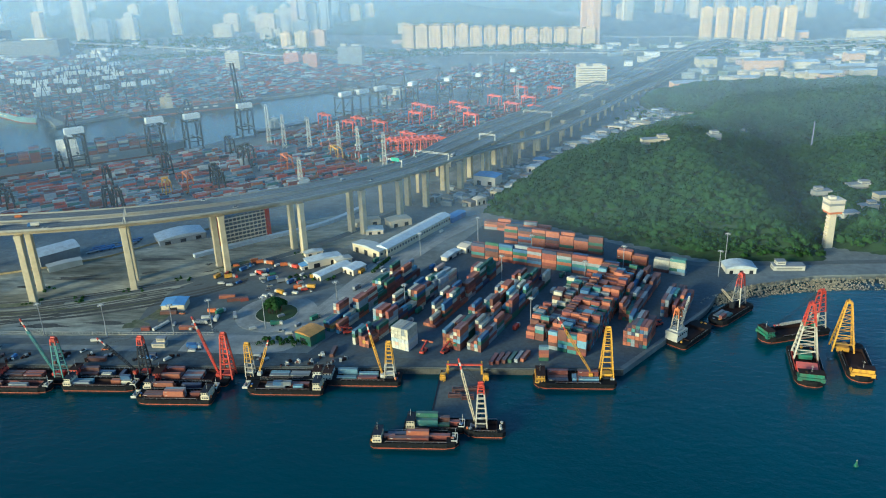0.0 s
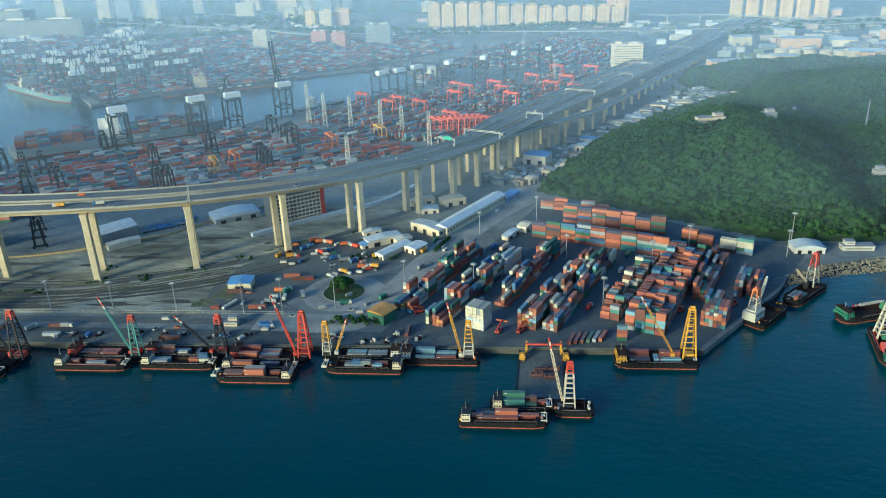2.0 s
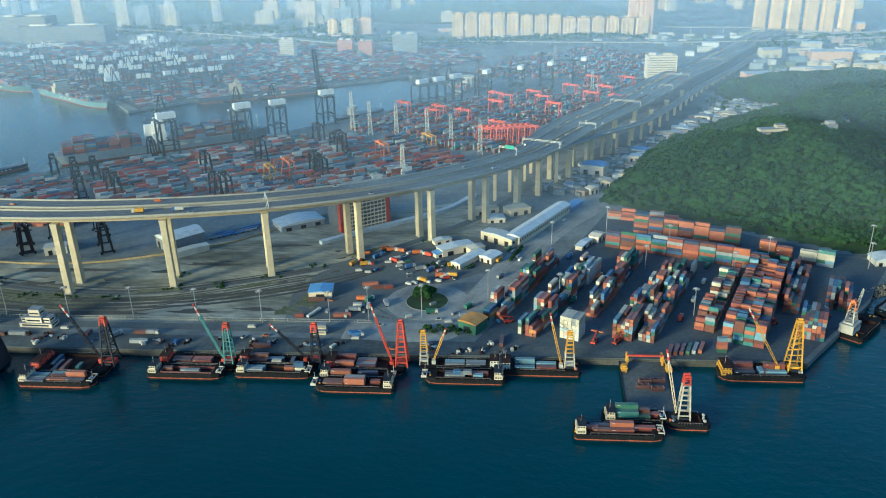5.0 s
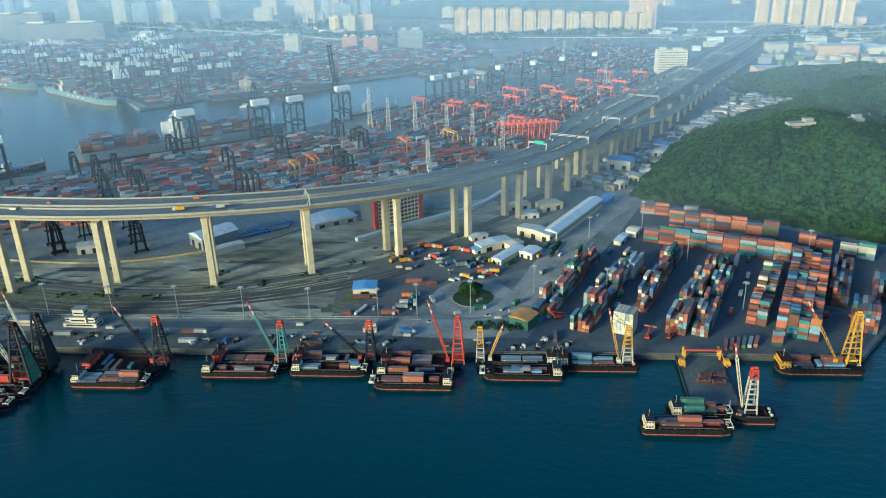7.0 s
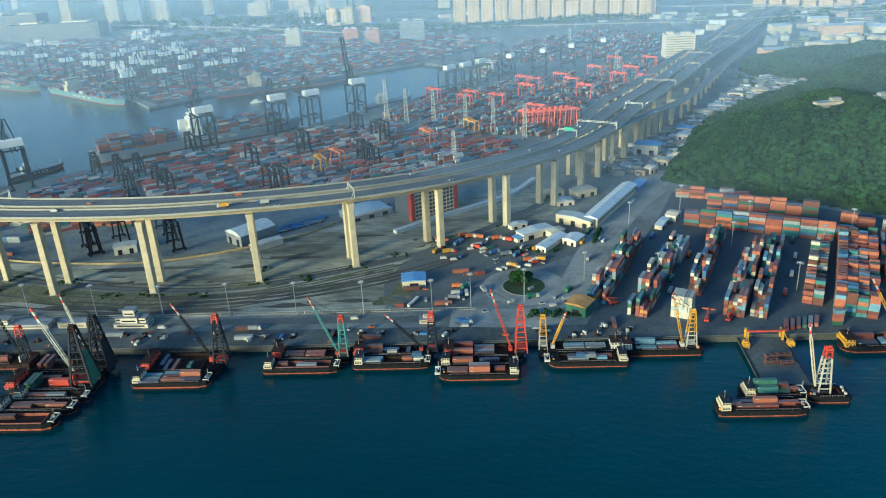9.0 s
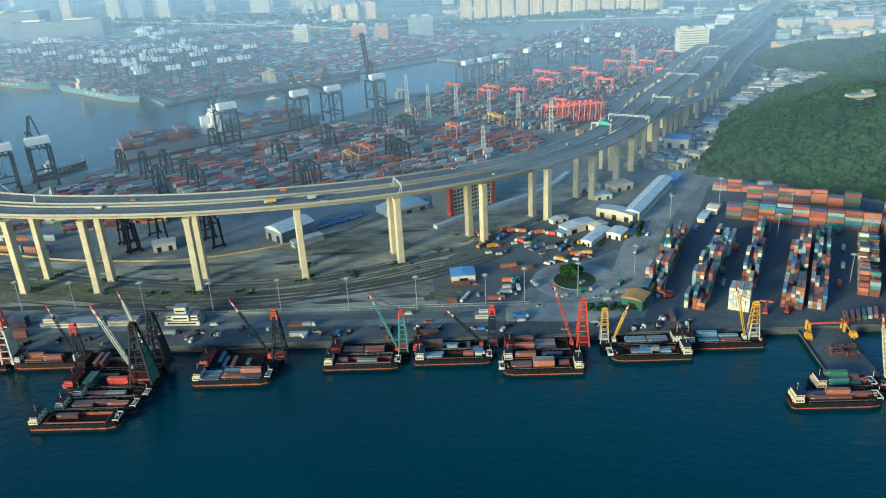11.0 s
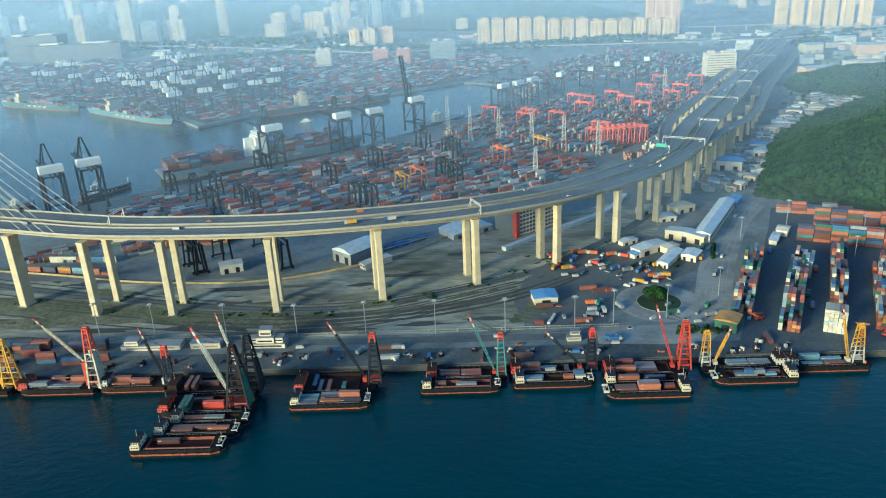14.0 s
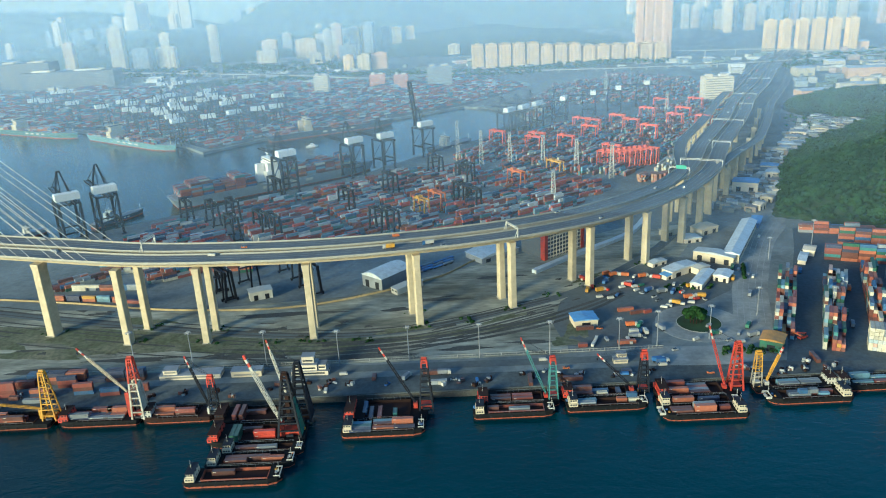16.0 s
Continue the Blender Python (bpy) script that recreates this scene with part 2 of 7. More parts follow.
def glide(points, step=8.0):
    """A smooth line through points, about step metres between its corners."""
    p = [Vector(q) for q in points]
    p = [p[0] * 2 - p[1]] + p + [p[-1] * 2 - p[-2]]
    out = []
    for i in range(1, len(p) - 2):
        n = max(2, int((p[i + 1] - p[i]).length / step))
        for k in range(n):
            t = k / n
            out.append(0.5 * (2 * p[i] + (p[i + 1] - p[i - 1]) * t + (2 * p[i - 1] - 5 * p[i] + 4 * p[i + 1] - p[i + 2]) * t * t
                              + (3 * p[i] - p[i - 1] - 3 * p[i + 1] + p[i + 2]) * t ** 3))
    return out + [p[-2]]


def shifted(line, side, up=0.0):
    """A line moved to its right by side and up."""
    out = []
    for i, p in enumerate(line):
        d = line[min(i + 1, len(line) - 1)] - line[max(i - 1, 0)]
        out.append(p + Vector((d.y, -d.x, 0)).normalized() * side + Vector((0, 0, up)))
    return out


# ---- ground and water ----
LAND = 4.0
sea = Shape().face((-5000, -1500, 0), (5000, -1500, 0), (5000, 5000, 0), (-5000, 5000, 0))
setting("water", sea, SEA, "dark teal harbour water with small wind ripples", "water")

SHORE = [(-1100, 417), (76, 420), (147, 505), (163, 534), (197, 551), (243, 566), (297, 569), (700, 585), (4900, 720), (4900, 4900), (-4900, 4900),
         (-4900, 3300), (-1900, 1960), (-1163, 1490), (-985, 1400), (-765, 1236), (-712, 1168), (-640, 1252), (-440, 1377), (-300, 1478), (-222, 1415), (-190, 1290),
         (-300, 1150), (-398, 1045), (-449, 978), (-640, 836), (-760, 745), (-1100, 470)]


def land_mesh():
    s = Shape()
    s.v = [(x, y, LAND) for x, y in SHORE] + [(x, y, -3) for x, y in SHORE]
    n = len(SHORE)
    s.f = [tuple(t) for t in tessellate_polygon([[Vector((x, y, 0)) for x, y in SHORE]])]
    s.f += [(k, n + k, n + (k + 1) % n, (k + 1) % n) for k in range(n)]
    return s


tagged(part("ground", land_mesh(), PORT), "grey paved port land ending in concrete quay walls", "ground", kind="structure")


def slab(name, ring, mat, label, category, up):
    return setting(name, Shape().prism(ring, LAND - 0.5, LAND + up), mat, label, category)


slab("quay", [(-1100, 417.5), (75, 420.5), (72, 436), (-1100, 447)], QUAY, "worn grey concrete quay apron along the water", "quay", 0.06)
slab("waste_ground", [(-1100, 462), (-262, 460), (-258, 500), (-225, 540), (-150, 610), (-110, 680), (-160, 720), (-300, 640), (-420, 575), (-560, 560), (-1100, 640)],
     EARTH, "bare brown earth and dry grass under the viaduct", "ground", 0.05)
slab("container_yard_paving", [(-128, 436), (75, 424), (150, 512), (190, 575), (150, 600), (60, 665), (-15, 690), (-35, 640)],
     YARD, "dark asphalt paving of the container yard", "paving", 0.07)

# ---- viaduct ----
SOUTH = glide([(-900, 620, 66), (-760, 572, 66), (-700, 552, 66), (-640, 535, 66), (-573, 516, 66), (-515, 509, 65.7), (-438, 508, 65), (-362, 521, 63.3), (-291, 545, 60.6), (-226, 580, 57.6),
               (-174, 622, 54.3), (-130, 670, 50.6), (-103, 708, 47.6), (-62, 780, 43.2), (-6, 911, 36.5), (90, 1110, 28), (182, 1314, 21), (285, 1510, 16.5), (384, 1710, 14), (520, 1960, 12), (700, 2250, 12)], 9)
NORTH = shifted(SOUTH, -24)


def carriageway(line, name):
    v = thing(name, "long curved concrete viaduct carriageway on tall piers", "viaduct")
    girder = Shape().sweep(line, [(-8.8, -0.4), (-8.8, -1.3), (-4.2, -1.9), (-3.2, -4.6), (3.2, -4.6), (4.2, -1.9), (8.8, -1.3), (8.8, -0.4)])
    part("girder", girder, CONCRETE, v)
    part("road_surface", Shape().sweep(line, [(-8.3, -0.4), (8.3, -0.4), (8.3, 0.02), (-8.3, 0.02)]), DECK, v, "dark grey asphalt carriageway")
    for side in (-8.55, 8.55):
        part("parapet", Shape().sweep(line, [(side - 0.25, -1.3), (side + 0.25, -1.3), (side + 0.25, 1.15), (side - 0.25, 1.15)]), BARRIER, v)
    for side in (-4.0, 0.0, 4.0, -7.6, 7.6):
        part("lane_line", Shape().sweep(line, [(side - 0.12, 0.02), (side + 0.12, 0.02), (side + 0.12, 0.05), (side - 0.12, 0.05)]), MARKING, v)
    return v


south_deck = carriageway(SOUTH, "viaduct")
north_deck = carriageway(NORTH, "viaduct")


def height_over(line, x, y):
    return min(line, key=lambda p: (p.x - x) ** 2 + (p.y - y) ** 2).z


def pier(parent, line, x, y, yaw, w=5.0, d=5.8):
    """A plain concrete shaft with a chamfered head and a low footing."""
    top = height_over(line, x, y) - 4.5
    a = radians(yaw)
    c, n = math.cos(a), math.sin(a)

    def ring(u, v, z, cut=0.35):
        flat = [(-u, -v + cut), (-u + cut, -v), (u - cut, -v), (u, -v + cut), (u, v - cut), (u - cut, v), (-u + cut, v), (-u, v - cut)]
        return [(x + p * c - q * n, y + p * n + q * c, z) for p, q in flat]

    s = Shape().solid(ring(w * 0.5, d * 0.5, LAND - 1), ring(w * 0.46, d * 0.47, top - 5))
    s.solid(ring(w * 0.46, d * 0.47, top - 5), ring(w * 0.56, d * 0.52, top + 0.3))
    part("pier", s, CONCRETE, parent)
    part("footing", Shape().box(x, y, LAND, w * 1.25, d * 1.2, 0.45, a), BARRIER, parent)


for x, y, yaw in ((-638, 529, -16), (-573, 507, -12), (-515, 503, 0), (-438, 502, 4), (-362, 516, 15), (-292, 540, 22), (-227, 575, 32), (-172, 617, 40), (-127, 665, 48),
                  (-98, 706, 55), (-76, 745, 60), (-43, 790, 62), (-14, 850, 64), (11, 892, 65), (48, 970, 65), (85, 1050, 65), (120, 1130, 65), (160, 1220, 64)):
    pier(south_deck, SOUTH, x, y, yaw, *((6.6, 9.5) if x < -600 else (5.4, 6.2) if x < -550 else (5.0, 5.8)))
for x, y, yaw in ((-568, 532, -12), (-514, 524, 0), (-440, 522, 4), (-368, 537, 15), (-299, 558, 22), (-239, 588, 32), (-184, 628, 40), (-140, 672, 48), (-95, 749, 58),
                  (-62, 801, 62), (-35, 850, 64), (-8, 905, 65), (28, 980, 65), (65, 1060, 65)):
    pier(north_deck, NORTH, x, y, yaw)

# ---- hill ----
def hill_height(x, y):
    """Height of the wooded point over the port's level."""
    edge = np.interp(y, (720, 850, 1000, 1060, 1120, 1300), (-22, 32, 116, 186, 266, 620)) + 9 * noise.noise((x / 50, y / 50, 7))
    d1 = (x + 9) * 0.56 + (y - 720) * 0.83
    d2 = (x - edge) * 0.88
    d4 = (264 - x) * 0.95 + (y - 600) * 0.28
    m = min(d1 / 125, d2 / 150, d4 / 122, (y - 596) / 90)
    z = 0.0
    if m > 0:
        z = 54 * math.sin(min(1, m) * math.pi / 2) ** 1.15 * (1 - 0.5 * min(1, max(0, (y - 775) / 220)))
    for cx, cy, rx, ry, h, free in ((300, 930, 190, 200, 16, 0), (460, 1050, 240, 190, 46, 0), (560, 800, 280, 200, 46, 0), (360, 720, 130, 115, 20, 0), (410, 1265, 185, 125, 25, 1), (640, 1230, 220, 160, 30, 1)):
        r = ((x - cx) / rx) ** 2 + ((y - cy) / ry) ** 2
        if r < 1 and (free or d2 > 0):
            z = max(z, h * (1 - r) ** 0.8 * (1 if free else min(1, d2 / 60)))
    return z + (8 * noise.noise((x / 52, y / 64, 0)) + 4.5 * noise.noise((x / 24, y / 30, 2)) + 1.6 * noise.noise((x / 12, y / 12, 5))) * min(1, z / 15)


def hill():
    s = Shape()
    nx, ny, x0, y0, step = 130, 115, -40, 594, 7.0
    for j in range(ny):
        for i in range(nx):
            x, y = x0 + i * step, y0 + j * step
            s.v.append((x, y, LAND - 0.4 + hill_height(x, y)))
    s.f = [(j * nx + i, j * nx + i + 1, (j + 1) * nx + i + 1, (j + 1) * nx + i) for j in range(ny - 1) for i in range(nx - 1)]
    setting("hill", s, SOIL, "wooded hill behind the container yard", "hill")


hill()


def forest(name, spots, label, clumps=26, size=1.5, seed=5, flat=1.0):
    """Many crowns in one mesh, each a loose cloud of leaf clumps."""
    gen = np.random.default_rng(seed)
    spots = np.array(spots)
    n = len(spots)
    r = np.repeat(spots[:, 3], clumps)[:, None]
    d = gen.normal(size=(n * clumps, 3))
    d /= np.linalg.norm(d, axis=1)[:, None]
    d[:, 2] = (np.abs(d[:, 2]) * 1.1 - 0.25) * flat
    p = np.repeat(spots[:, :3], clumps, axis=0) + d * r * gen.uniform(0.6, 1.1, (n * clumps, 1))
    p[:, 2] += r[:, 0] * 0.7
    a = np.cross(d, gen.normal(size=(n * clumps, 3)))
    a /= np.linalg.norm(a, axis=1)[:, None] + 1e-6
    b = np.cross(d, a)
    k = size * gen.uniform(0.6, 1.3, (n * clumps, 1)) * r / 3.5
    quads = np.stack((p - a * k - b * k, p + a * k - b * k * 0.8, p + a * k * 0.8 + b * k + d * k * 0.5, p - a * k + b * k * 0.9), 1)
    me = bpy.data.meshes.new(name)
    me.from_pydata(quads.reshape(-1, 3), [], np.arange(n * clumps * 4).reshape(-1, 4))
    me.materials.append(LEAF)
    return tagged(part(name, me, None), label, "trees", kind="stuff")


def hill_spots():
    out, rng = [], np.random.default_rng(3)
    for x in np.arange(-36, 800, 4.2):
        for y in np.arange(598, 1390, 4.2):
            px, py = x + rng.uniform(-3.2, 3.2), y + rng.uniform(-3.2, 3.2)
            h = hill_height(px, py)
            by_tower = abs(px - 273) < 10 and py < 636
            by_house = any(abs(px - cx) < w and -d < py - cy < 8 for cx, cy, w, d in ((157, 782, 20, 26), (223, 810, 12, 24), (308, 668, 10, 8), (330, 682, 13, 9), (302, 716, 11, 9), (352, 700, 15, 10), (345, 740, 13, 9)))
            if h > 1.5 and not by_tower and not by_house:
                r = rng.uniform(2.3, 4.6) * (1.15 + 0.7 * noise.noise((px / 22, py / 22, 9)))
                out.append((px, py, LAND + h + rng.uniform(-0.8, 1.8) + 2.2 * noise.noise((px / 11, py / 11, 3)), max(1.6, r)))
    return out


forest("woodland", hill_spots(), "dense green subtropical woodland covering the hill", 34, 0.95, 5, 0.38)

# ---- containers ----
BOX_COLOURS = {"rust_red": (0.2, 0.052, 0.036), "orange": (0.33, 0.105, 0.05), "brown": (0.11, 0.04, 0.028), "blue": (0.04, 0.1, 0.2), "pale_blue": (0.15, 0.27, 0.34),
               "green": (0.026, 0.095, 0.06), "teal": (0.05, 0.16, 0.15), "grey": (0.22, 0.24, 0.25), "white": (0.46, 0.42, 0.31), "navy": (0.025, 0.035, 0.075), "yellow": (0.45, 0.25, 0.03), "bright_red": (0.55, 0.06, 0.03)}
for key, c in BOX_COLOURS.items():
    paint("box_" + key, c, stain=0.3, spread=0.28, grain=0.18, stain_color=(0.13, 0.11, 0.1), dust=0.3)
FAR_BOXES = palette("many_boxes", [BOX_COLOURS[k] for k in ("rust_red", "orange", "brown", "blue", "grey", "pale_blue", "green", "brown", "rust_red", "grey", "white", "orange", "green", "teal", "brown", "navy", "white", "rust_red", "green", "grey", "white", "orange")])
SMALL_BOXES = palette("small_boxes", [BOX_COLOURS[k] for k in ("rust_red", "orange", "brown", "pale_blue", "orange", "teal", "rust_red", "brown", "grey", "orange", "green", "blue", "orange", "pale_blue")])
PALE_BOXES = palette("pale_boxes", [(0.46, 0.43, 0.34), (0.4, 0.4, 0.38), (0.5, 0.45, 0.32), (0.45, 0.3, 0.22), (0.3, 0.36, 0.38)])
MIXED_BOXES = palette("mixed_boxes", [BOX_COLOURS[k] for k in ("white", "rust_red", "teal", "white", "orange", "rust_red", "grey", "green", "brown")])
BOX_MESH = {}


def container_mesh(length, colour):
    """A ribbed steel box with corner posts and rails."""
    if (length, colour) in BOX_MESH:
        return BOX_MESH[length, colour]
    s, w, h = Shape(), 2.44, 2.6
    s.box(0, 0, 0.08, length - 0.12, w - 0.14, h - 0.16)
    for a in (-1, 1):
        for b in (-1, 1):
            s.box(a * (length / 2 - 0.09), b * (w / 2 - 0.09), 0, 0.18, 0.18, h)
        s.box(0, a * (w / 2 - 0.06), h - 0.14, length - 0.2, 0.12, 0.14)
        s.box(0, a * (w / 2 - 0.06), 0.02, length - 0.2, 0.12, 0.16)
    for k in range(int(length / 0.9)):
        for b in (-1, 1):
            s.box(-length / 2 + 0.6 + k * 0.9, b * (w / 2 - 0.05), 0.18, 0.4, 0.08, h - 0.34)
    for b in (-0.9, -0.35, 0.35, 0.9):
        s.box(length / 2 - 0.03, b, 0.2, 0.07, 0.07, h - 0.4)
    marks = Shape().box(-length / 2 + 1.6, -w / 2 + 0.05, 1.95, 1.6, 0.12, 0.3)
    BOX_MESH[length, colour] = (s.mesh("container", MATS["box_" + colour]), marks.mesh("marking", WHITE))
    return BOX_MESH[length, colour]


def container(x, y, z, yaw, length, colour, group="containers in the yard", marked=False):
    body, marks = container_mesh(length, colour)
    ob = new("container", body)
    ob.matrix_world = at(x, y, z, yaw)
    size = "forty-foot" if length > 8 else "twenty-foot"
    if marked:
        part("marking", marks, None, ob, "white lettering bar")
    return tagged(ob, f"{colour.replace('_', ' ')} ribbed steel {size} shipping container", "container", group)


rng_yard = random.Random(11)
MIX = ["rust_red"] * 5 + ["orange"] * 6 + ["brown"] * 3 + ["blue"] * 2 + ["pale_blue"] + ["green"] * 3 + ["teal"] + ["grey"] * 2 + ["white"] * 4 + ["navy"] + ["yellow"]
BACK_MIX = ["rust_red"] * 5 + ["orange"] * 4 + ["brown"] * 3 + ["teal", "grey", "navy", "white"]
rest = {"long": Shape(), "small": Shape(), "pale": Shape(), "mixed": Shape(), "back": Shape()}


def stack_row(start, end, wide, low, high, length=12.2, across=False, mix=MIX, bulk="long", gap=0.45, empty=0.05, singles=0):
    """A row of stacks from start to end; wide counts to the right. The first singles containers are objects, the others join the bulk."""
    a, b = Vector(start), Vector(end)
    d = (b - a).normalized()
    n = Vector((d.y, -d.x))
    pitch = (2.44 + 0.12 if across else length + gap)
    yaw = math.degrees(math.atan2(d.y, d.x)) + (90 if across else 0)
    for i in range(max(1, int((b - a).length / pitch))):
        for j in range(wide):
            if rng_yard.random() < empty:
                continue
            p = a + d * (pitch * (i + 0.5)) + n * ((length + 0.35 if across else 2.62) * (j + 0.5))
            t = 0.5 + 1.3 * noise.noise((p.x / 11, p.y / 11, 3)) + rng_yard.uniform(-0.55, 0.55)
            tall = low + round((high - low) * min(1, max(0, t)))
            for k in range(tall):
                wob = rng_yard.uniform(-0.12, 0.12)
                if singles > 0 and k >= tall - 3:
                    singles -= 1
                    container(p.x + wob, p.y, LAND + 0.1 + 2.61 * k, yaw, length, rng_yard.choice(mix), marked=rng_yard.random() < 0.35)
                else:
                    if length > 8 and bulk != "back" and rng_yard.random() < 0.12:
                        for half in (-3.06, 3.06):
                            rest[bulk].box(p.x + wob + half * math.cos(radians(yaw)), p.y + half * math.sin(radians(yaw)), LAND + 0.1 + 2.61 * k, 6.05, 2.44, 2.58, radians(yaw))
                    else:
                        rest[bulk].box(p.x + wob, p.y, LAND + 0.1 + 2.61 * k, length, 2.44, 2.58, radians(yaw))


stack_row((-123, 470), (-75, 578), 5, 1, 6, singles=12)
stack_row((-99, 450), (-42, 572), 5, 2, 6, singles=16)
stack_row((-72, 446), (-66, 459), 5, 6, 6, bulk="pale", mix=["white", "white", "white", "white", "grey"], empty=0, singles=42)
stack_row((-54, 478), (-4, 590), 4, 1, 6, singles=10)
stack_row((-57, 534), (-43, 562), 5, 4, 6, mix=["white", "white", "grey"], bulk="pale")
stack_row((-38, 447), (14, 562), 5, 2, 6, singles=16)
stack_row((-22, 444), (30, 560), 4, 2, 6, singles=14)
stack_row((17, 461), (60, 556), 2, 2, 5, length=6.1, across=True, bulk="mixed")
stack_row((31, 446), (82, 562), 4, 4, 6, length=6.1, across=True, bulk="small")
stack_row((80, 490), (117, 570), 5, 2, 5, bulk="back", mix=BACK_MIX, singles=8)
stack_row((80, 452), (94, 484), 6, 4, 6, bulk="back", mix=BACK_MIX + ["pale_blue", "blue"], singles=12)
stack_row((112, 494), (128, 530), 6, 3, 5, bulk="back", mix=BACK_MIX, singles=8)
stack_row((-14, 681), (50, 662), 2, 3, 4, bulk="back", mix=BACK_MIX, empty=0, singles=6)
stack_row((5, 645), (92, 612), 2, 4, 6, bulk="back", mix=BACK_MIX, empty=0.03, singles=4)
stack_row((-23, 611), (104, 558), 2, 5, 6, bulk="back", mix=BACK_MIX, empty=0.03, singles=10)
stack_row((97, 594), (123, 581), 2, 4, 5, mix=["orange", "rust_red", "orange"], empty=0, singles=20)
stack_row((124, 580.5), (150, 568), 2, 4, 5, mix=["white", "white", "white", "teal"], empty=0, singles=20)
BACK_BOXES = palette("back_row_boxes", [BOX_COLOURS[k] for k in ("rust_red", "orange", "rust_red", "brown", "grey", "teal", "orange", "grey", "brown", "rust_red", "orange", "navy", "blue", "orange", "green", "brown")])
for key, mat, words in (("back", BACK_BOXES, "mostly rust red and orange"), ("long", FAR_BOXES, "mixed red, orange, blue and green"), ("small", SMALL_BOXES, "twenty-foot orange, grey and blue"), ("pale", PALE_BOXES, "white and pale grey"), ("mixed", MIXED_BOXES, "cream, white, teal and orange")):
    tagged(part("container_stacks", rest[key], mat), f"{words} shipping containers stacked in the yard", "containers", kind="stuff")
for k, (x, colour) in enumerate(((-6, "rust_red"), (-2, "rust_red"), (2, "brown"), (6, "green"), (10, "grey"), (14, "orange"))):
    container(x + 2, 430 + k * 0.8, LAND + 0.1, 72 - k, 12.2, colour, "containers lying by the quay")
for k, colour in enumerate(("green", "orange", "rust_red", "pale_blue")):
    container(27.5, 431, LAND + 0.1 + 2.6 * k, 0, 6.1, colour, "containers lying by the quay")

# ---- barges and derricks ----
STRIPE = (WHITE, RED)


def tyre_mesh():
    s, n = Shape(), 12
    for k in range(n):
        t = 2 * math.pi * k / n
        s.v += [(math.cos(t) * r, h, math.sin(t) * r) for r, h in ((0.3, -0.15), (0.62, -0.17), (0.66, 0.0), (0.62, 0.17), (0.3, 0.15))]
    s.f = [(k * 5 + j, k * 5 + (j + 1) % 5, (k + 1) % n * 5 + (j + 1) % 5, (k + 1) % n * 5 + j) for k in range(n) for j in range(5)]
    return s.mesh("tyre", BLACK)


TYRE = tyre_mesh()


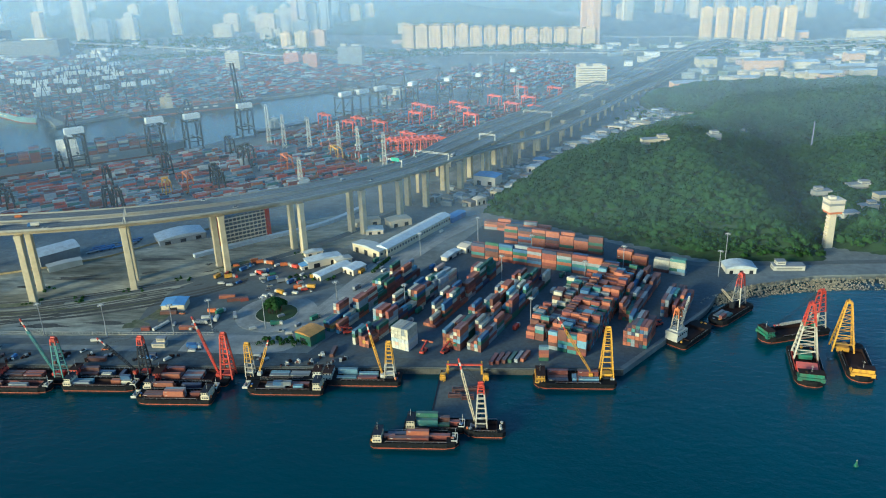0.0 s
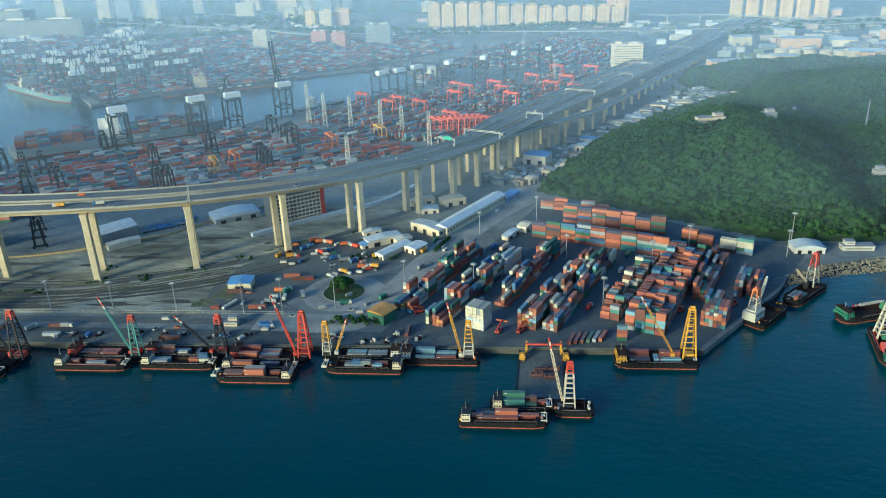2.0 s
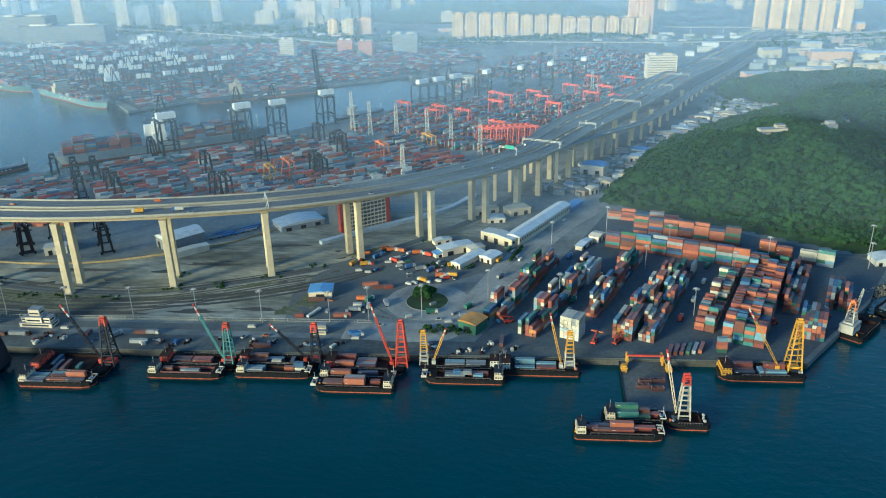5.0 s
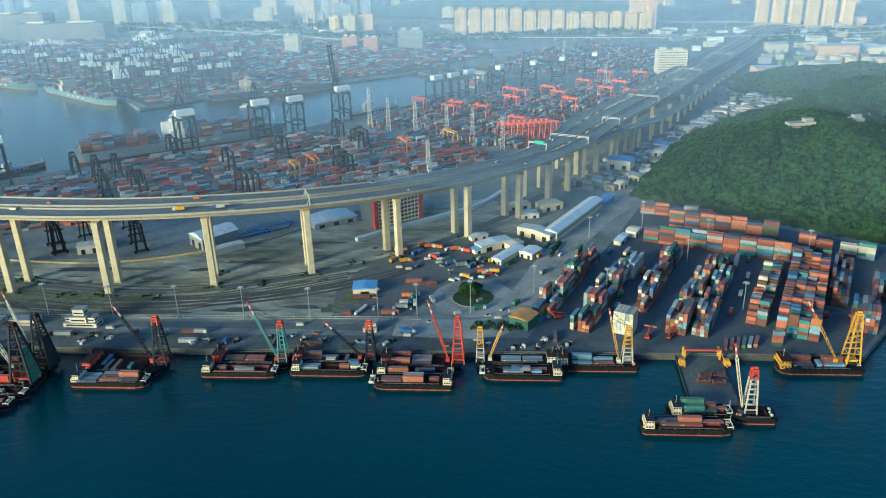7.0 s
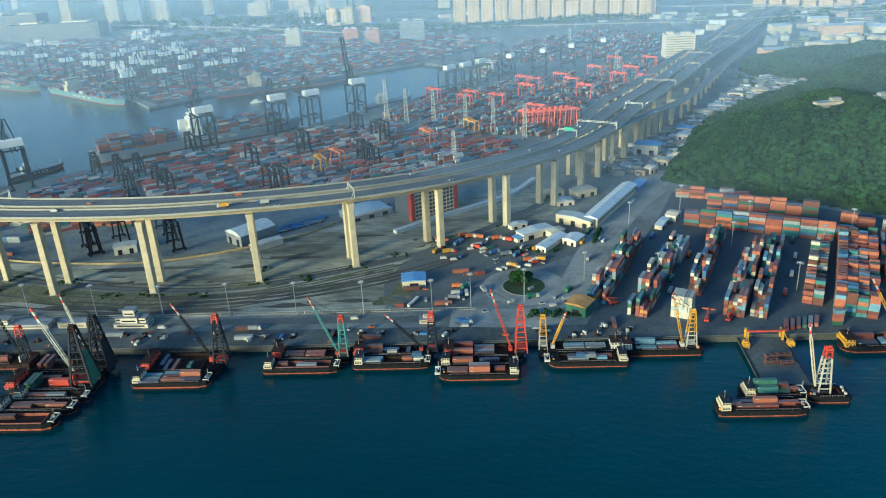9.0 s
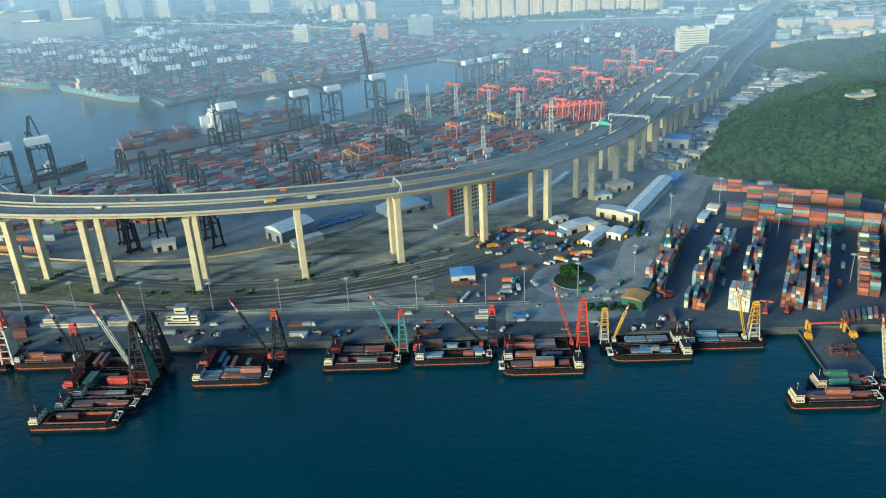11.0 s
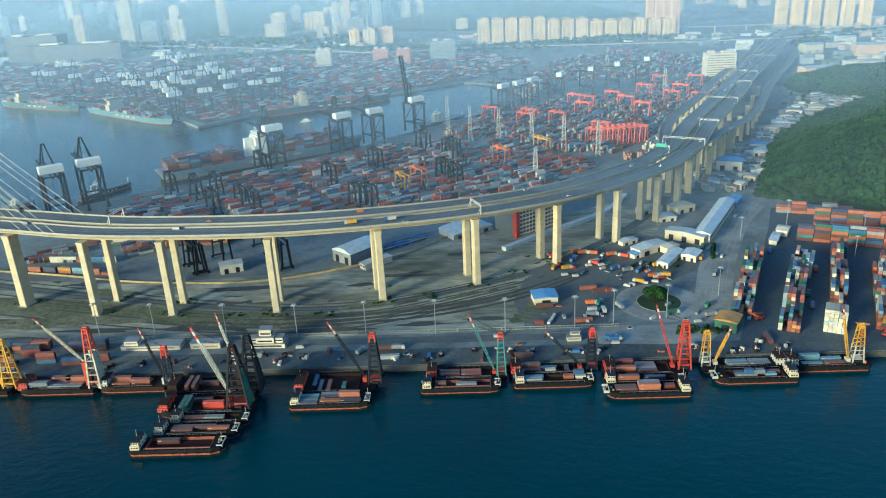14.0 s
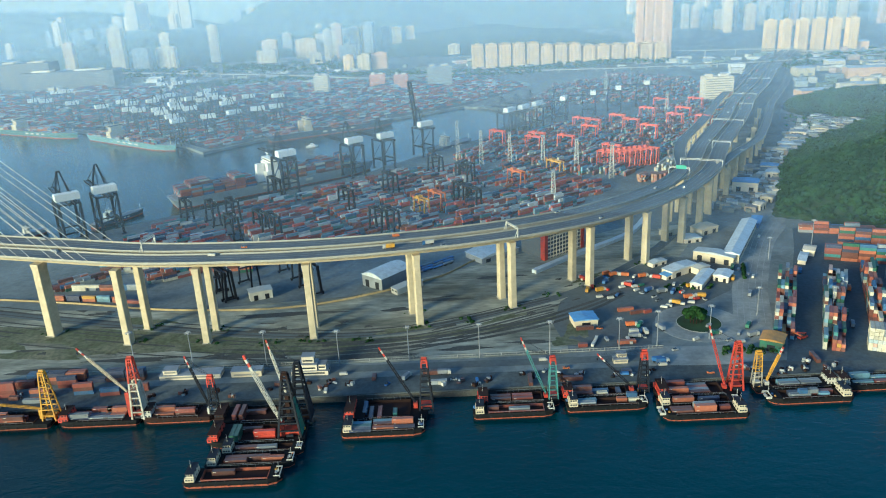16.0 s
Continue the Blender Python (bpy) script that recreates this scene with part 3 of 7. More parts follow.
def open_hull(b, L, W, deck=3.2, floor=2.3, bow=1, hold=(0.18, 0.86), hull_mat=None, inner=None, band=0.75):
    """A barge's hull with raked ends, side decks and an open hold; local x runs along it."""
    l, w = L / 2, W / 2
    ring = [(-l, -w * 0.78), (-l + 1.6, -w), (l - 7, -w), (l - 2.2, -w * 0.78), (l, -w * 0.3), (l, w * 0.3), (l - 2.2, w * 0.78), (l - 7, w), (-l + 1.6, w), (-l, w * 0.78)]
    ring = [(p * bow, q * bow) for p, q in ring]
    part("hull", Shape().solid([(p * 0.985, q * 0.97, band) for p, q in ring], [(p, q, floor) for p, q in ring]), hull_mat or HULL, b)
    part("waterline_band", Shape().solid([(p * 0.95, q * 0.9, -1.2) for p, q in ring], [(p * 0.985, q * 0.97, band) for p, q in ring]), ANTIFOUL, b, "orange red band along the waterline")
    x0, x1 = sorted((bow * (-l + L * hold[0]), bow * (-l + L * hold[1])))
    for s in (-1, 1):
        side = Shape().box((x0 + x1) / 2, s * (w - 0.9), floor, x1 - x0, 1.8, deck - floor)
        side.box((x0 + x1) / 2, s * (w - 0.12), deck, x1 - x0, 0.2, 0.55)
        part("side_deck", side, hull_mat or HULL, b)
    for e0, e1 in ((None, x0), (x1, None)):
        r = [(p, q) for p, q in ring]
        if e0 is None:
            pts = [(p, q) for p, q in r if p < x0]
            edge = x0
        else:
            pts = [(p, q) for p, q in r if p > x1]
            edge = x1
        pts = [(edge, -w)] + [v for v in sorted(pts, key=lambda v: v[1])] + [(edge, w)]
        if e0 is None:
            pts = pts[::-1]
        part("end_deck", Shape().prism(pts, floor, deck + (0.9 if (e0 is None) != (bow > 0) else 0.2)), hull_mat or HULL, b)
    walls = Shape()
    for s in (-1, 1):
        walls.box((x0 + x1) / 2, s * (w - 1.95), floor, x1 - x0, 0.3, deck - floor + 0.9)
        walls.box(x0 + 0.15 if s < 0 else x1 - 0.15, 0, floor, 0.3, W - 3.6, deck - floor + 0.9)
    part("coaming", walls, inner or RUST, b, "rust red hold coaming")
    gear = random.Random(int(L * 10 + W * 7 + bow))
    for k in range(5):
        end_x = (-l + 2.2) if k < 3 else (l - 3)
        part("deck_gear", Shape().box(bow * end_x + gear.uniform(-1, 1), gear.uniform(-w * 0.6, w * 0.6), deck + 0.2, gear.uniform(0.6, 1.5), gear.uniform(0.6, 1.6), gear.uniform(0.9, 1.7), gear.uniform(0, 3)), gear.choice((YELLOW, ORANGE, WHITE, GREY, BLUE)), b)
    part("hold_floor", Shape().box((x0 + x1) / 2, 0, floor, x1 - x0 - 0.4, W - 4.0, 0.05), RUST, b)
    for s in (-bow,) if bow > 0 else (bow,):
        for k in range(7):
            t = part("tyre", TYRE, None, b)
            t.location = (-l + 4 + k * (L - 11) / 6, s * (w + 0.17), 1.7)
    rail = Shape()
    for s in (-1, 1):
        for k in range(9):
            rail.box(x0 + (x1 - x0) * k / 8, s * (w - 0.2), deck, 0.09, 0.09, 1.5)
        rail.bar((x0, s * (w - 0.2), deck + 1.5), (x1, s * (w - 0.2), deck + 1.5), 0.09)
    part("railing", rail, GREY, b)
    return x0, x1


def wheelhouse(b, x, W, mat, roof, storeys=2, deck=3.2, deep=5.0, facing=1):
    w = W * 0.84
    house = part("deckhouse", Shape().box(x, 0, deck, deep, w, 2.5), mat, b)
    top = Shape()
    for k in range(1, storeys):
        top.box(x + 0.3 * facing, 0, deck + 2.5 * k, deep - 1.0, w * 0.9, 2.4)
    part("bridge", top, mat, house)
    part("roof", Shape().box(x + 0.3 * facing, 0, deck + 2.5 * storeys - 0.1, deep - 0.2, w * 0.98, 0.25).box(x - facing * 0.9, w * 0.2, deck + 2.5 * storeys + 0.1, 1.2, 1.6, 0.9), roof, house, "dark flat roof")
    for k in range(storeys):
        z = deck + 2.5 * k + 1.0
        for s in (-1, 1):
            for j in range(3):
                part("window", Shape().box(x - deep / 2 + 1.1 + j * (deep - 2.2) / 2, s * w * (0.5 if k == 0 else 0.45), z, 1.0, 0.1, 0.9), GLASS, house)
        for j in range(3):
            part("window", Shape().box(x + (0.3 * facing if k else 0) + facing * (deep / 2 - (0.5 if k else 0)), -w * 0.3 + j * w * 0.3, z, 0.1, 1.4, 0.9), GLASS, house)
    mast = Shape().tube((x, 0, deck + 2.5 * storeys), (x, 0, deck + 2.5 * storeys + 5), 0.09, 0.05, 6).bar((x, -1, deck + 2.5 * storeys + 3.6), (x, 1, deck + 2.5 * storeys + 3.6), 0.08)
    part("mast", mast, WHITE, house)
    return house


def bow_gear(b, x, W, mat, deck=3.2):
    part("bulwark", Shape().box(x, 0, deck, 0.35, W * 0.62, 1.6).box(x - 1.6, W * 0.31, deck, 3.2, 0.3, 1.5).box(x - 1.6, -W * 0.31, deck, 3.2, 0.3, 1.5), mat, b, "white bow bulwark")
    part("windlass", Shape().box(x - 2.4, 0, deck, 1.4, 2.6, 1.1).tube((x - 2.4, -1.6, deck + 1), (x - 2.4, 1.6, deck + 1), 0.55), GREY, b)
    part("foremast", Shape().tube((x - 1, 0, deck), (x - 1, 0, deck + 7), 0.14, 0.07, 6).bar((x - 1, -0.9, deck + 5), (x - 1, 0.9, deck + 5), 0.1), WHITE, b)


def load(bx, by, yaw, items, floor=2.36):
    """Containers in a hold: along, across, tier, turned, length, colour."""
    m = at(bx, by, 0, yaw)
    for u, v, k, turned, length, colour in items:
        p = m @ Vector((u, v, 0))
        container(p.x, p.y, floor + 2.6 * k, yaw + (90 if turned else 0), length, colour, "containers on the barges", marked=length > 8)


def cargo_barge(x, y, label, items=(), length=48.5, width=11.5, bow=1, house=CREAM, hull=None, inner=None, band=0.75):
    b = thing("cargo_barge", label, "barge", at(x, y, 0), "barges along the quay")
    open_hull(b, length, width, bow=bow, hull_mat=hull, inner=inner, band=band)
    wheelhouse(b, -bow * (length / 2 - 4), width, house, BLACK, 2, facing=bow)
    bow_gear(b, bow * (length / 2 - 1.2), width, WHITE)
    load(x, y, 0, items)
    return b


def lattice_boom(b, foot, tip, mat, wide=1.1, bands=STRIPE, label=""):
    """A four-chord boom with lacing and a banded head."""
    foot, tip = Vector(foot), Vector(tip)
    d = (tip - foot).normalized()
    a = d.cross((0, 0, 1)).normalized()
    c = d.cross(a)
    length = (tip - foot).length
    s = Shape()
    corners = [(-1, -1), (1, -1), (1, 1), (-1, 1)]
    reach = 0.78 if bands else 1.0

    def spot(t, k):
        h = wide / 2 * (0.55 + 0.45 * min(1, 4 * t, 4 * (1.06 - t)))
        u, v = corners[k % 4]
        return foot + d * length * t + a * h * u + c * h * v

    n = 10
    for j in range(n):
        t0, t1 = reach * j / n, reach * (j + 1) / n
        for k in range(4):
            s.bar(spot(t0, k), spot(t1, k), 0.3)
            s.bar(spot(t0, k), spot(t1, k + 1), 0.17)
    boom = part("boom", s, mat, b, label)
    if bands:
        for j in range(4):
            t0, t1 = reach + (1 - reach) * j / 4, reach + (1 - reach) * (j + 1) / 4
            part("boom_band", Shape().bar(foot + d * length * t0, foot + d * length * t1, wide * 0.8, wide * 0.8), bands[j % 2], boom)
    part("hook_block", Shape().bar(tip, tip - Vector((0, 0, 3)), 0.12).box(tip.x, tip.y, tip.z - 4.2, 0.8, 0.6, 1.3), BLACK, boom)
    return boom


WORN_WHITE = paint("worn_white", (0.44, 0.4, 0.31), stain=0.5, stain_color=(0.16, 0.1, 0.06))


def derrick_frame(b, x, y, z0, z1, base, deep, low, high, red_from=0.62, rungs=8, beam=0.62):
    """A tapering four-legged tower with rungs on its wide faces; the head has its own paint."""
    f = thing("derrick_frame", "", "")
    f.parent = b
    top, beam = 1.4, beam * 0.95
    low, high = (WORN_WHITE if m in (WHITE, CREAM) else m for m in (low, high))

    def leg(sx, sy, t):
        return Vector((x + sx * (base / 2 * (1 - t) + top * t), y + sy * (deep / 2 * (1 - t) + top * t), z0 + (z1 - z0) * t))

    for sx in (-1, 1):
        for sy in (-1, 1):
            part("leg", Shape().bar(leg(sx, sy, 0), leg(sx, sy, red_from), beam * 1.25, beam * 1.25), low, f)
            part("leg", Shape().bar(leg(sx, sy, red_from), leg(sx, sy, 1), beam * 1.15, beam * 1.15), high, f)
    for k in range(1, rungs + 1):
        t = k / (rungs + 0.4)
        mat = low if t < red_from else high
        for sy in (-1, 1):
            part("rung", Shape().bar(leg(-1, sy, t), leg(1, sy, t), beam * 0.9, beam * 0.9), mat, f)
        if k % 2 == 0:
            for sx in (-1, 1):
                part("side_brace", Shape().bar(leg(sx, -1, t), leg(sx, 1, t), beam * 0.6, beam * 0.6).bar(leg(sx, -1, t), leg(sx, 1, t - 1 / (rungs + 0.4)), beam * 0.45, beam * 0.45), mat, f)
    part("head", Shape().box(x, y, z1 - 0.6, top * 2.4, top * 2.4, 1.2).tube((x - top, y, z1 + 1), (x + top, y, z1 + 1), 0.7), high, f, "sheave head")
    return Vector((x, y, z1 + 0.8))


def derrick_barge(x, y, label, frame, boom, low, high, boom_mat, items=(), length=50.0, width=15.0, yaw=0.0, end=1, house=RED, hull=None, base=8.5, deep=9.0, red_from=0.62,
                  bands=STRIPE, cabin=True, beam=0.62, rungs=8, wide=1.1, inner=None, block=None, plate=None):
    """A crane barge. frame: x, y, height of the derrick's head in the world; boom: world points of its foot and tip, or None."""
    m = at(x, y, 0, yaw)
    b = thing("crane_barge", label, "crane barge", m, "crane barges")
    open_hull(b, length, width, bow=-end, hold=(0.2, 0.74), hull_mat=hull, deck=3.4, inner=inner)
    inv = m.inverted()
    p = inv @ Vector((frame[0], frame[1], 0))
    apex = derrick_frame(b, p.x, p.y, 3.2, frame[2], base, deep, low, high, red_from, rungs, beam)
    part("winch_house", Shape().box(p.x, p.y, 3.2, base * 0.8, deep * 0.55, 3.0), house, b)
    if block:
        tall = part("machinery_block", Shape().box(p.x, p.y, 3.2, block[0], block[1], block[2]).box(p.x, p.y, 3.2 + block[2], block[0] * 0.7, block[1] * 0.7, 1.2), house, b, "tall pale machinery house under the derrick")
        for k in range(5):
            part("window", Shape().box(p.x - block[0] * 0.4 + k * block[0] * 0.2, p.y, 3.2 + block[2] * 0.6, block[0] * 0.09, block[1] + 0.12, 1.1), GLASS, tall)
    if plate:
        z0, z1, e0, e1, d0, d1 = 3.4, frame[2] * 0.62, base / 2, base * 0.26, deep * 0.46, deep * 0.25
        part("side_plate", Shape().solid([(p.x + e0, p.y - d0, z0), (p.x + e0 + 0.3, p.y - d0, z0), (p.x + e0 + 0.3, p.y + d0, z0), (p.x + e0, p.y + d0, z0)],
                                         [(p.x + e1, p.y - d1, z1), (p.x + e1 + 0.3, p.y - d1, z1), (p.x + e1 + 0.3, p.y + d1, z1), (p.x + e1, p.y + d1, z1)]), plate, b, "plated side of the derrick")
    part("winch", Shape().tube((p.x - 2, p.y - deep * 0.42, 4.4), (p.x + 2, p.y - deep * 0.42, 4.4), 0.9, n=10), BLACK, b)
    if cabin:
        wheelhouse(b, -end * (length / 2 - 4.2), width, house, RUST, 2, deck=3.4, deep=6, facing=end)
    if boom:
        foot, tip = inv @ Vector(boom[0]), inv @ Vector(boom[1])
        bm = lattice_boom(b, foot, tip, boom_mat, wide, bands)
        lines = Shape()
        for k in (0.98, 0.8):
            for s in (-0.5, 0.5):
                lines.bar(apex + Vector((0, s, 0)), foot.lerp(tip, k) + Vector((0, s, 0)), 0.11)
        part("rigging", lines, BLACK, b)
        part("boom_seat", Shape().box(foot.x, foot.y, 3.2, 2.4, 3.4, max(0.6, foot.z - 3.4)), house, b)
    load(x, y, yaw, items)
    return b


def hold_load(seed, rows, span, tiers=1, colours=("brown", "rust_red", "orange", "navy", "grey", "rust_red"), turned=False):
    r = random.Random(seed)
    out = []
    for v in rows:
        for u in span:
            for k in range(r.randint(1, tiers)):
                out.append((u, v, k, turned, 12.2, r.choice(colours)))
    return out


# the pier with its two barges
jetty = Shape().prism([(-39, 367), (-13, 365), (-10, 419), (-36.5, 419)], -2, 3.0)
setting("jetty", jetty, QUAY, "grey concrete floating ramp jetty reaching out from the quay", "jetty")
jetty_edge = thing("jetty_fenders", "dark timber fender beams along the jetty's edges", "fenders", kind="structure")
for a, b in (((-39.2, 366.8, 2.6), (-36.7, 419, 2.6)), ((-12.8, 364.8, 2.6), (-9.8, 419, 2.6)), ((-39.2, 366.8, 2.6), (-12.8, 364.8, 2.6))):
    part("beam", Shape().bar(a, b, 0.7, 1.2), BLACK, jetty_edge)
ramp = thing("ramp_gantry", "red and yellow steel gantry over the jetty's ramp", "gantry", at(-22, 417, 3))
for s in (-1, 1):
    part("tower", Shape().box(s * 10.5, -2, 0, 1.2, 1.2, 6.4).box(s * 10.5, 2.5, 0, 1.0, 1.0, 6.4).bar((s * 10.5, -2, 6), (s * 10.5, 2.5, 6), 0.7), YELLOW, ramp)
    part("winch_cabin", Shape().box(s * 13.2, -8, 0, 3.6, 4.2, 2.6).box(s * 13.2, -8, 2.6, 2.6, 3, 1.0), YELLOW, ramp, "yellow winch cabin")
    part("stay", Shape().bar((s * 10.5, -2, 6.2), (s * 12.5, -12, 0.3), 0.4), YELLOW, ramp)
part("cross_beam", Shape().box(0, -2, 6.0, 22.2, 1.0, 1.0), RED, ramp)
for x, y in ((-25, 395), (-19, 387), (-17, 396), (-27, 389)):
    crate = thing("scrap_rack", "rust brown steel spreader frames stacked on the jetty", "rack", at(x, y, 3.0, 4), "steel racks")
    for k in range(3):
        part("frame", Shape().box(0, -1.1, k * 0.9, 7.5, 0.4, 0.5).box(0, 1.1, k * 0.9, 7.5, 0.4, 0.5).box(-3.4, 0, k * 0.9, 0.4, 2.6, 0.9).box(3.4, 0, k * 0.9, 0.4, 2.6, 0.9).box(0, 0, k * 0.9, 0.4, 2.2, 0.6), MATS["box_brown"], crate)

cargo_barge(-46, 346.8, "black cargo barge with a white wheelhouse and orange and brown containers", [(-14, 0.5, 0, 0, 6.1, "orange"), (-9, 2.6, 0, 0, 12.2, "navy"), (1.5, 1.3, 1, 0, 12.2, "orange"), (1.5, -1.3, 0, 0, 12.2, "rust_red"), (1.5, 1.3, 0, 0, 12.2, "brown"), (13, 1.4, 0, 0, 12.2, "rust_red"), (-8, -1.3, 0, 0, 12.2, "brown")])
cargo_barge(-36, 360, "black cargo barge carrying green containers beside the jetty", [(-4.5, 1.4, 0, 0, 12.2, "green"), (-4.5, 1.4, 1, 0, 12.2, "green"), (-4.5, 1.4, 2, 0, 12.2, "green"), (-4.5, -1.4, 0, 0, 12.2, "teal"), (-4.5, -1.4, 1, 0, 12.2, "teal"), (5, 1.4, 0, 0, 6.1, "brown"), (5, -1.4, 0, 0, 6.1, "green"), (5, 1.4, 1, 0, 6.1, "brown"), (10.5, 1.2, 0, 0, 6.1, "rust_red")], length=35)
derrick_barge(-8.5, 358, "crane barge with a white derrick and red head", (-10.3, 359.5, 29.8), ((-14, 360, 6), (-22.1, 360, 45)), CREAM, RED, CREAM, length=23, width=12, base=6.4, deep=6, red_from=0.8, cabin=False, house=HULL, items=[(-5, 0, 0, 0, 6.1, "navy")])
derrick_barge(45, 410.5, "crane barge with a yellow derrick, yellow cabin and brown containers", (64.5, 413, 36), ((55, 412, 7), (34.2, 412, 44)), YELLOW, YELLOW, YELLOW, house=YELLOW, bands=(RED, WHITE), red_from=0.9, base=8, deep=8.5,
              items=[(-10, -3, 0, 0, 12.2, "navy"), (-10, 0, 0, 0, 12.2, "brown"), (-10, 3, 0, 0, 12.2, "rust_red"), (-10, 3, 1, 0, 12.2, "rust_red"), (0, 0, 0, 1, 6.1, "pale_blue"), (2.5, 0, 0, 1, 6.1, "brown"), (8.5, -2, 0, 0, 12.2, "pale_blue"), (8.5, 2, 0, 0, 12.2, "orange"), (8.5, 2, 1, 0, 12.2, "rust_red")])
derrick_barge(-86, 410, "crane barge with a yellow and white derrick and a white cabin", (-68, 410, 27), ((-73, 410, 6), (-80.5, 410, 40)), WHITE, YELLOW, YELLOW, house=WHITE, width=13, base=6.5, deep=6, red_from=0.45, beam=0.5,
              items=hold_load(3, (-2.6, 2.6), (-9, 4), 2, ("orange", "rust_red", "pale_blue")))
cargo_barge(-131, 398.2, "black cargo barge with red waterline and blue and grey containers", [(-6, -1.4, 0, 0, 12.2, "grey"), (-6, 1.4, 0, 0, 12.2, "navy"), (1, -1.4, 1, 0, 6.1, "grey"), (-4, -1.4, 1, 0, 6.1, "blue"), (8, -1.4, 0, 0, 6.1, "pale_blue"), (8, 1.4, 0, 0, 12.2, "rust_red")], bow=-1)
derrick_barge(-134, 411, "crane barge with a small yellow derrick close to the quay", (-157, 411, 25), ((-151, 411, 6), (-143, 411, 28)), WHITE, YELLOW, YELLOW, end=-1, width=11, base=5, deep=5, beam=0.45, rungs=6, red_from=0.45, house=WHITE, wide=1.1,
              items=hold_load(5, (-1.5, 1.5), (-4, 9), 1, ("rust_red", "pale_blue", "grey")), cabin=True)
cargo_barge(-196, 386.2, "black cargo barge with white end houses and brown containers", [(-13, 1.4, 0, 0, 12.2, "brown"), (-13, -1.4, 0, 0, 12.2, "brown"), (0, -1.4, 0, 0, 12.2, "orange"), (0, 1.4, 0, 0, 12.2, "grey"), (0, -1.4, 1, 0, 12.2, "orange"), (0, 1.4, 1, 0, 12.2, "grey"), (12, 1.6, 0, 0, 6.1, "rust_red")], bow=-1, inner=RUST)
cargo_barge(-196, 396.2, "second black cargo barge moored inside, with a brown container", [(-10, 0, 0, 0, 12.2, "brown"), (-10, -2, 1, 0, 12.2, "orange"), (6, 1, 0, 0, 12.2, "navy")], width=9)
derrick_barge(-194, 408.6, "crane barge with a tall bright red derrick and boom", (-170.5, 409, 33), ((-177, 409, 6), (-188.4, 409, 45)), RED, RED, RED, width=15, base=7.5, deep=8, red_from=0.5, beam=0.75, items=hold_load(7, (-4, -1.3, 1.4, 4), (-12, 1), 2, ("brown", "rust_red", "brown", "orange", "grey")))
cargo_barge(-249, 399.5, "black cargo barge with a cream deckhouse carrying trucks and flat loads", [(-13, -1.4, 0, 0, 12.2, "grey"), (-12, 1.4, 0, 0, 12.2, "pale_blue"), (9, 1.5, 0, 0, 6.1, "orange"), (16, 0.8, 0, 0, 6.1, "white"), (15, 2.4, 1, 0, 6.1, "blue")], width=10.5, house=CREAM)
derrick_barge(-250, 410.5, "crane barge with a black derrick and a red head", (-225, 411, 29), ((-232, 411, 6), (-252.9, 411, 29)), BLACK, RED, BLACK, width=11, base=6, deep=6, red_from=0.82, items=[(-2, 1, 0, 0, 12.2, "blue"), (10, 0, 0, 1, 6.1, "navy"), (0, -2, 0, 0, 6.1, "white"), (-12, -1.6, 0, 0, 12.2, "brown"), (-12, 1.2, 0, 0, 12.2, "rust_red"), (-12, 1.2, 1, 0, 12.2, "brown")])
cargo_barge(-304, 396.5, "black cargo barge with a cream deckhouse and a nearly empty hold", [(3, -1, 0, 0, 12.2, "grey"), (-12, 1.2, 0, 0, 6.1, "brown")], width=10.5, house=CREAM, inner=MATS["box_rust_red"])
derrick_barge(-301, 408.8, "crane barge with a teal derrick, red head and pale boom", (-279.7, 408, 29.6), ((-284, 408, 6), (-298.4, 408, 43.5)), MATS["box_teal"], RED, MATS["box_teal"], width=13, base=5.5, deep=7, red_from=0.85, beam=0.55, bands=(WHITE, RED), items=hold_load(23, (-2, 1.2), (-10, 3), 1, ("brown", "brown", "rust_red")))
cargo_barge(-380, 384, "black cargo barge with an orange waterline loaded with mixed containers", hold_load(9, (-2.6,), (-13, 0, 12), 1, ("navy", "orange", "grey")) + [(-13, 0, 0, 0, 12.2, "teal"), (-13, 2.6, 0, 0, 12.2, "pale_blue"), (11, 1.3, 0, 0, 12.2, "orange"), (11, 1.3, 1, 0, 12.2, "orange"), (0, 1.3, 0, 0, 12.2, "brown"), (0, 4, 0, 0, 12.2, "pale_blue"), (-13, -4.2, 0, 0, 12.2, "navy")], width=12.5, band=1.1)
derrick_barge(-380, 402, "crane barge with a tall black derrick, red head and red cabin", (-355.5, 403, 35), ((-362, 403, 7), (-381.1, 403, 44)), BLACK, RED, BLACK, width=22, base=8, deep=9, red_from=0.86, beam=0.75, items=[(-8, -4, 0, 1, 12.2, "navy"), (-3, -4, 0, 1, 12.2, "rust_red"), (6, -4, 0, 1, 6.1, "teal"), (-12, 2, 0, 1, 12.2, "blue")])
cargo_barge(-456, 344.5, "black barge with a broad orange waterline and empty hold", [(-6, 2, 0, 0, 12.2, "brown")], width=13, length=52, inner=ANTIFOUL, band=1.2)
cargo_barge(-450, 357.3, "second black barge of the raft with an orange container", [(12, 0, 0, 0, 12.2, "orange"), (-8, -1.4, 0, 0, 12.2, "brown"), (-8, 1.4, 0, 0, 12.2, "brown"), (4, 1.4, 0, 0, 12.2, "brown")], width=11)
cargo_barge(-446, 367.8, "third black barge of the raft with a rust red hold", [(2, 0, 0, 0, 12.2, "grey"), (-9, 0, 0, 0, 12.2, "brown")], width=9, length=46)
